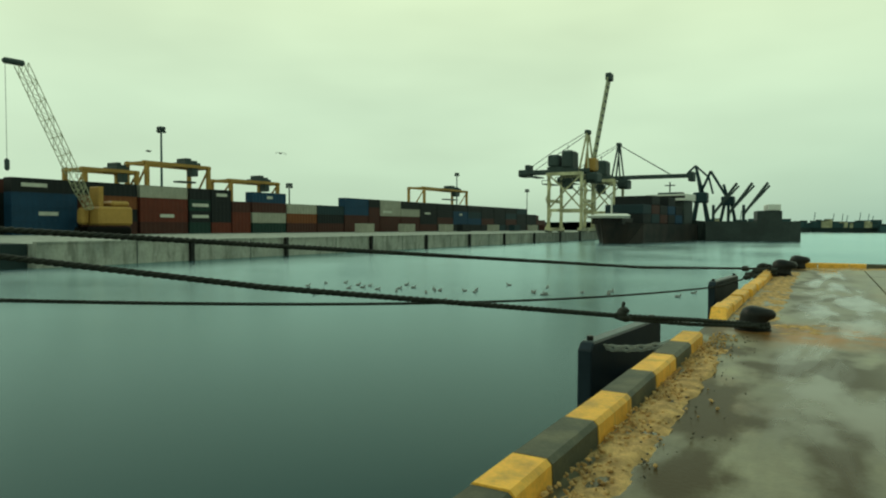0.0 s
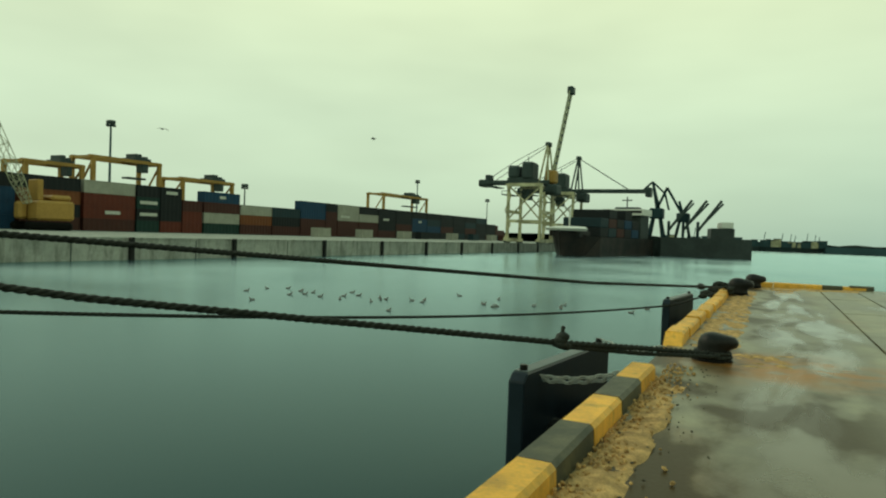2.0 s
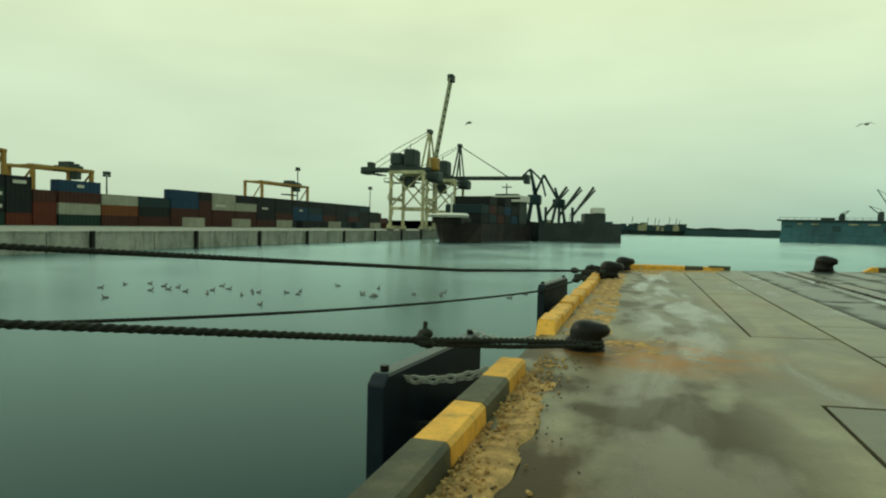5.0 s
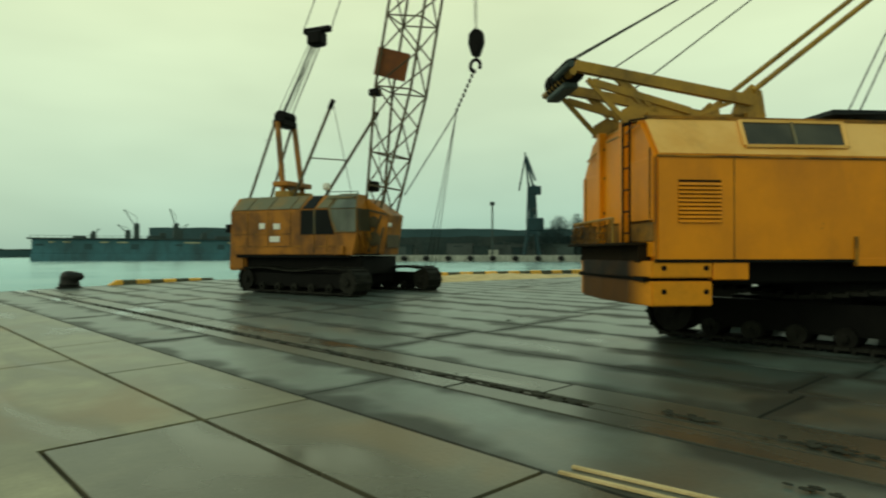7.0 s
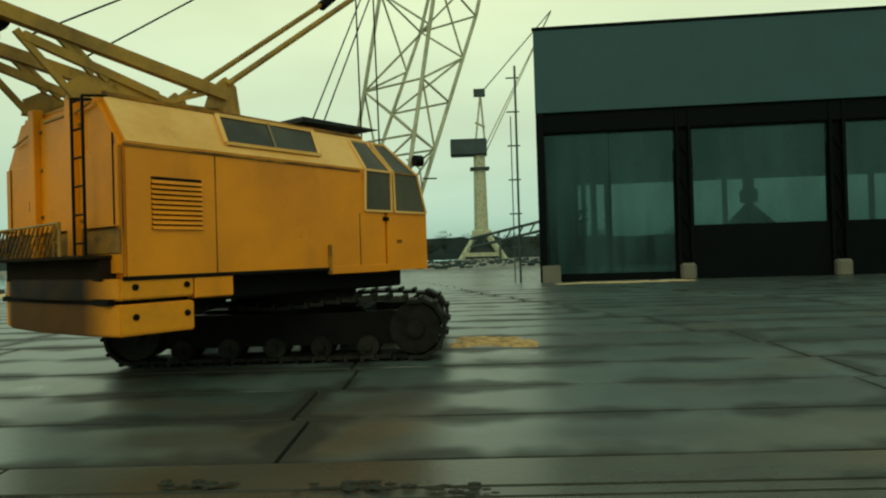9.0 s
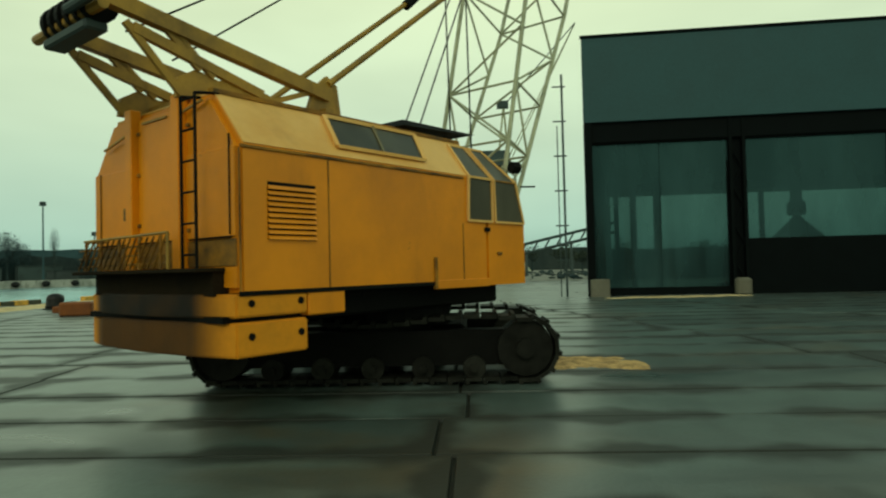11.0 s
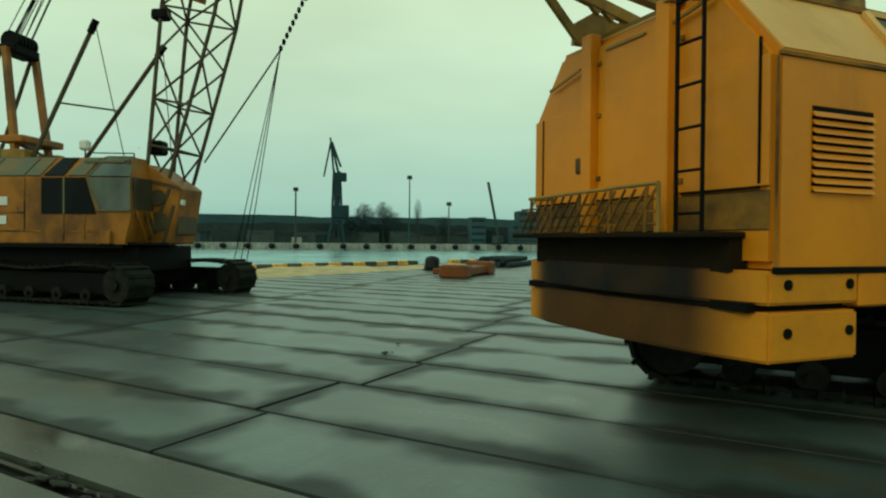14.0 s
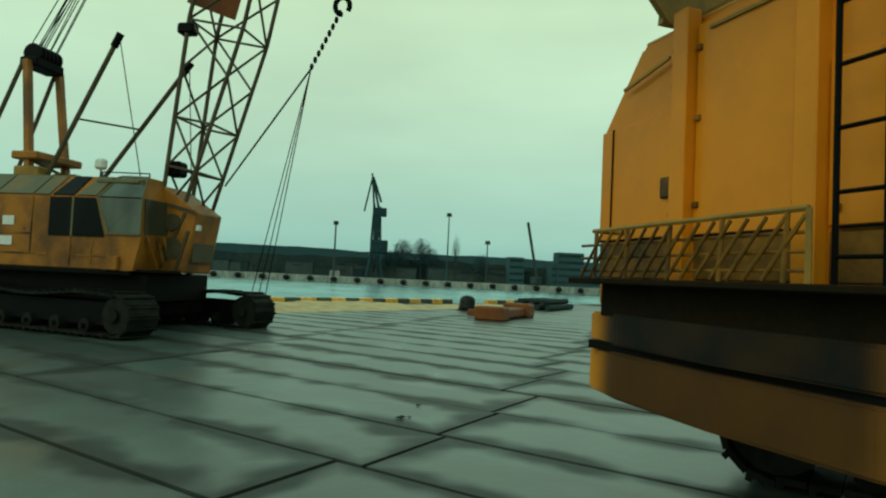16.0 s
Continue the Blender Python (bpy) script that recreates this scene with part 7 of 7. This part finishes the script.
part("tower_core", bbox(-1.0, 1.4, -0.8, 0.8, 16, 29), PORTBLUE, pc)
beams("tower", [((-1.8, 0, 16), (-1.2, 0, 33)), ((2.2, 0, 16), (1.4, 0, 32)), ((-1.6, 0, 22), (1.8, 0, 26)), ((1.8, 0, 22), (-1.4, 0, 27))], 1.0, 1.0, PORTBLUE, pc)
part("tower_head", bbox(-1.6, 4.4, -1, 1, 27.5, 31.5, 0.3), PORTBLUE, pc)
beams("jib", [((-1.0, 0, 28), (-2.6, 0, 45.0)), ((0.8, 0, 31), (-2.4, 0, 45.0))], 0.8, 1.0, PORTBLUE, pc)
beams("fly_jib", [((-2.6, 0, 45.3), (-5.6, 0, 29.5)), ((-2.2, 0, 45), (1.8, 0, 34)), ((-2.6, 0, 45), (-2.9, 0, 46.8))], 0.7, 0.9, PORTBLUE, pc)
lc = thing("mobile_crane", "dark mobile crane with raised jib on the far quay", "crane", at=(273, 136.5, 0.4))
part("carrier", bbox(-3, 3, -1.5, 1.5, 0.5, 4, 0.3), PORTDARK, lc)
beams("jib", [((0.6, 0, 3.5), (-3.8, 3.2, 28))], 0.9, 0.9, PORTDARK, lc)
for x, y, w, h in ((268, 143, 3.5, 12.5), (280, 122, 6, 15.5), (277, 127, 3, 10.5), (290, 110, 12, 11)):
    bd = thing("port_building", "hazy port office block behind the far quay", "building", "port buildings", (x + 8, y + 6, 0.4), -50)
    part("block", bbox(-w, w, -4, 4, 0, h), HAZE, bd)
    for j in range(int(h / 3)):
        part("window_band", bbox(-w + 0.4, w - 0.4, -4.06, -3.98, 1.4 + j * 3, 2.6 + j * 3), SHORE, bd)
# dark truss conveyor behind the yellow crane
cv = thing("conveyor", "dark trussed conveyor rising behind the yard", "conveyor", at=(92, -2.0, 0.4), turn=-88)
tubes("truss_rail", [((-2, 0, 2.2), (14, 0, 5.6)), ((-2, 0, 3.4), (14, 0, 6.9))], 0.22, PORTDARK, cv)
tubes("truss_web", [((-2 + i * 1.6, 0, 2.2 + i * 0.34), (-1.2 + i * 1.6, 0, 3.55 + i * 0.34)) for i in range(10)], 0.12, PORTDARK, cv)
for u in (2, 8, 13):
    beams("leg", [((u, -0.8, 0), (u, 0, 2.6 + u * 0.2)), ((u, 0.8, 0), (u, 0, 2.6 + u * 0.2))], 0.25, 0.25, PORTDARK, cv)
b = bmesh.new()
rnd = random.Random(77)
for i in range(500):
    x, y = rnd.uniform(66, 140), rnd.uniform(-22, 16)
    r = rnd.uniform(0.08, 0.4)
    m = Matrix.Translation((x, y, 0.4 + r * 0.3)) @ Matrix.Diagonal((r, r * rnd.uniform(0.7, 1.6), r * rnd.uniform(0.4, 0.9), 1))
    bmesh.ops.create_icosphere(b, subdivisions=1, radius=1, matrix=m)
tagged(part("rubble", b, SHORE), "dark rubble and low weeds strewn on the gravel", "rubble", kind="stuff")

# birds resting on the water
rnd = random.Random(4)
b = bmesh.new()
sphere(b, (0, 0, 0.03), 0.13, 1.4, 0.75, 0.55, 8)
sphere(b, (0.18, 0, 0.15), 0.05, 1.2, 1, 1, 6)
tube(b, (0.13, 0, 0.06), (0.18, 0, 0.15), 0.03, 5)
bird_mesh = mesh_of("water_bird", b, GULL)
for i in range(34):
    k = rnd.random()
    x = -31 + 24 * k + rnd.gauss(0, 1.5)
    y = 32 + 7 * k + rnd.gauss(0, 1.2) + (rnd.choice((-8, -5, 3)) if rnd.random() < 0.12 else 0)
    o = new("water_bird", bird_mesh)
    o.matrix_world = pose(x, y, -2.3, 0, 0, rnd.uniform(0, 360))
    tagged(o, "small dark water bird resting on the harbour water", "bird", "resting birds")


def gull(label):
    g = thing("gull", label, "bird", "flying gulls")
    b = bmesh.new()
    sphere(b, (0, 0, 0), 0.11, 2.2, 0.8, 0.8, 8)
    sphere(b, (0.26, 0, 0.03), 0.06, 1.4, 1, 1, 6)
    part("body", b, GULL, g, smooth=True)
    for s in (-1, 1):
        w_ = new("wing")
        w_.parent = g
        b = bmesh.new()
        hexa(b, [(-0.1, 0, 0), (0.12, 0, 0), (0.14, 0.32 * s, 0.12), (-0.02, 0.32 * s, 0.12), (-0.1, 0, 0.02), (0.12, 0, 0.025), (0.14, 0.32 * s, 0.14), (-0.02, 0.32 * s, 0.135)])
        hexa(b, [(-0.02, 0.32 * s, 0.12), (0.14, 0.32 * s, 0.12), (-0.02, 0.72 * s, 0.02), (-0.08, 0.72 * s, 0.02), (-0.02, 0.32 * s, 0.135), (0.14, 0.32 * s, 0.14), (-0.02, 0.72 * s, 0.03), (-0.08, 0.72 * s, 0.03)])
        part("feathers", b, GULL, w_)
    return g


GULLS = [gull("gull flying over the basin") for i in range(3)]

# ---------------------------------------------------------------- slabs of the quay, last
SM = {}


def slab_piece(name, parent, x0, x1, y0, y1, mat, rnd_):
    key = (round(x1 - x0, 2), round(y1 - y0, 2), mat.name)
    w, l = x1 - x0 - 0.03, y1 - y0 - 0.03
    if key not in SM:
        b = bmesh.new()
        hexa(b, [(-w / 2, -l / 2, -0.045), (w / 2, -l / 2, -0.045), (w / 2, l / 2, -0.045), (-w / 2, l / 2, -0.045),
                 (-w / 2 + 0.009, -l / 2 + 0.009, 0), (w / 2 - 0.009, -l / 2 + 0.009, 0), (w / 2 - 0.009, l / 2 - 0.009, 0), (-w / 2 + 0.009, l / 2 - 0.009, 0)])
        SM[key] = mesh_of(name, b, mat)
    xc = (x0 + x1) / 2
    za, zb = ground(x0), ground(x1)
    tilt = -math.degrees(math.atan2(zb - za, x1 - x0))
    return shared(name, SM[key], parent, pose(xc, (y0 + y1) / 2, (za + zb) / 2 + rnd_.uniform(-0.005, 0.004), rnd_.uniform(-0.06, 0.06), tilt + rnd_.uniform(-0.08, 0.08), 0))


def strip_of(x0, x1, ys, mat, name="slab"):
    for a, c in zip(ys, ys[1:]):
        lim = edge_y(x1) - 0.35
        if a >= lim - 0.3:
            continue
        slab_piece(name, yard, x0, x1, a, min(c, lim), mat, rs)


rs = random.Random(3)
b = bmesh.new()
for x0, x1, y0, y1 in ((-1.48, 0.0, -40, 32.25), (0.0, 2.095, -40, 32.25), (2.095, 3.47, 6.75, 11.56)):
    n = int((y1 - y0) / 4) + 1
    for i in range(n):
        ya, yb = y0 + (y1 - y0) * i / n, y0 + (y1 - y0) * (i + 1) / n
        b.faces.new([b.verts.new(p) for p in ((x0, ya, ground(x0)), (x1, ya, ground(x1)), (x1, yb, ground(x1)), (x0, yb, ground(x0)))])
bmesh.ops.remove_doubles(b, verts=b.verts, dist=1e-4)
ext = bmesh.ops.extrude_face_region(b, geom=b.faces[:])
for v in [g for g in ext["geom"] if isinstance(g, bmesh.types.BMVert)]:
    v.co.z -= 0.045
part("apron", b, APRON, yard, "stained pale concrete apron along the kerb")
strip_of(2.12, 3.5, [-22.5, -17.6, -12.7, -7.8, -2.95, 1.9, 6.72], INNER)
strip_of(2.12, 3.5, [11.6, 13.3, 20.0, 26.0, 33], APRON)
strip_of(3.5, 4.69, [-21, -15, -9, -3, 3.4, 6.68], INNER)
strip_of(3.5, 4.69, [6.68, 10.0, 13.25, 20.0, 26.0, 33], MIDDLE)
strip_of(4.69, 6.05, [-22, -16, -10, -4.5, 1.2, 6.9, 12.6, 18.2, 24, 33], SLAB)
strip_of(6.05, 6.43, [-24, -14, -4, 6, 16, 26, 33], BEAM, "beam_slab")
strip_of(6.43, 6.62, [-25, -14, -3.5, 4.3], BEAM, "beam_slab")
strip_of(6.62, 7.19, [-25, -15, -5, 5, 15, 25, 33], BEAM, "beam_slab")
b = bmesh.new()
box(b, 6.53, 6.575, 4.3, 32.2, 0.12, 0.168)
part("sunken_rail", b, RAIL, yard, "worn sunken crane rail")
b = bmesh.new()
box(b, 6.43, 6.615, 4.3, 32.2, 0.10, 0.143)
part("rail_groove", b, BLACK, yard, "black muddy groove beside the rail")
b = bmesh.new()
rg_ = random.Random(15)
for i in range(260):
    r = rg_.uniform(0.012, 0.045)
    y_ = rg_.uniform(4.3, 22)
    x_ = 6.52 + rg_.gauss(0, 0.05)
    bmesh.ops.create_icosphere(b, subdivisions=1, radius=1, matrix=Matrix.Translation((x_, y_, ground(x_) - 0.005)) @ Matrix.Diagonal((r, r * rg_.uniform(1, 3), r * 0.5, 1)))
tagged(part("rail_dirt", b, JOINT), "clumps of dirt packed along the sunken rail", "dirt", kind="stuff")
WIDE = 1.22
LAST = 7.19 + 17 * WIDE


def cross_joint(x):
    """Where one line of cross joints meets the strip at x: square to the rail at first, then drawing away."""
    return 2.85 + max(0.0, 0.26 * (x - 10.4))


for k in range(17):
    x = 7.19 + k * WIDE
    first = cross_joint(x) - 24.0 + rs.uniform(-0.3, 0.3)
    strip_of(x, x + WIDE, [first + 6.0 * i for i in range(11)], SLAB)
b = bmesh.new()
for k in range(31):
    x = LAST + k * WIDE
    for i in range(14):
        y0 = cross_joint(x) - 42.0 + 6.0 * i
        if y0 + 6.0 < edge_y(x + WIDE) - 0.3:
            z = ground(x + WIDE / 2)
            box(b, x + 0.025, x + WIDE - 0.025, y0 + 0.025, y0 + 5.975, z - 0.05, z + rs.uniform(-0.004, 0.004))
for i in range(9):
    for j in range(12):
        box(b, -1.48 + i * 4.2 + 0.02, -1.48 + (i + 1) * 4.2 - 0.02, -100 + j * 6 + 0.02, -94 + j * 6 - 0.02, 0.0, ground(-1.48 + i * 4.2))
rest = part("slab_rest", b, SLAB, yard)
rest["kind"] = "stuff"


# ---------------------------------------------------------------- what moves
def motions():
    paths = [
        [(0.0, (-26, -8, 13)), (1.5, (-19, 7, 10.2)), (2.5, (-15.1, 16.7, 8.1)), (3.0, (-13.1, 23.3, 7.0)), (3.5, (-8, 31, 6.4)), (5.5, (24, 62, 12)), (9, (60, 100, 20)), (16, (150, 210, 30))],
        [(0.0, (-60, 40, 9.6)), (3.0, (-30, 62, 12.5)), (5.5, (-11.5, 57.8, 11.3)), (9.0, (20, 100, 13)), (16, (90, 150, 22))],
        [(0.0, (-47.7, 46.3, 9.35)), (3.0, (-70, 52, 14)), (8, (-130, 60, 18)), (16, (-210, 90, 26))],
    ]
    for g, rows in zip(GULLS, paths):
        out = []
        for i, (t, p) in enumerate(rows):
            q = rows[min(i + 1, len(rows) - 1)][1]
            o = rows[max(i - 1, 0)][1]
            yaw = math.degrees(math.atan2(q[1] - o[1], q[0] - o[0]))
            out.append((t, pose(*p, 0, 0, yaw)))
        walk(g, out)
        for w_, s in zip([c for c in g.children if c.name.startswith("wing")], (-1, 1)):
            n = 33
            walk(w_, [(16.0 * i / (n - 1), pose(0, 0, 0.03, (18 if i % 2 else -12) * s, 0, 0)) for i in range(n)])


motions()
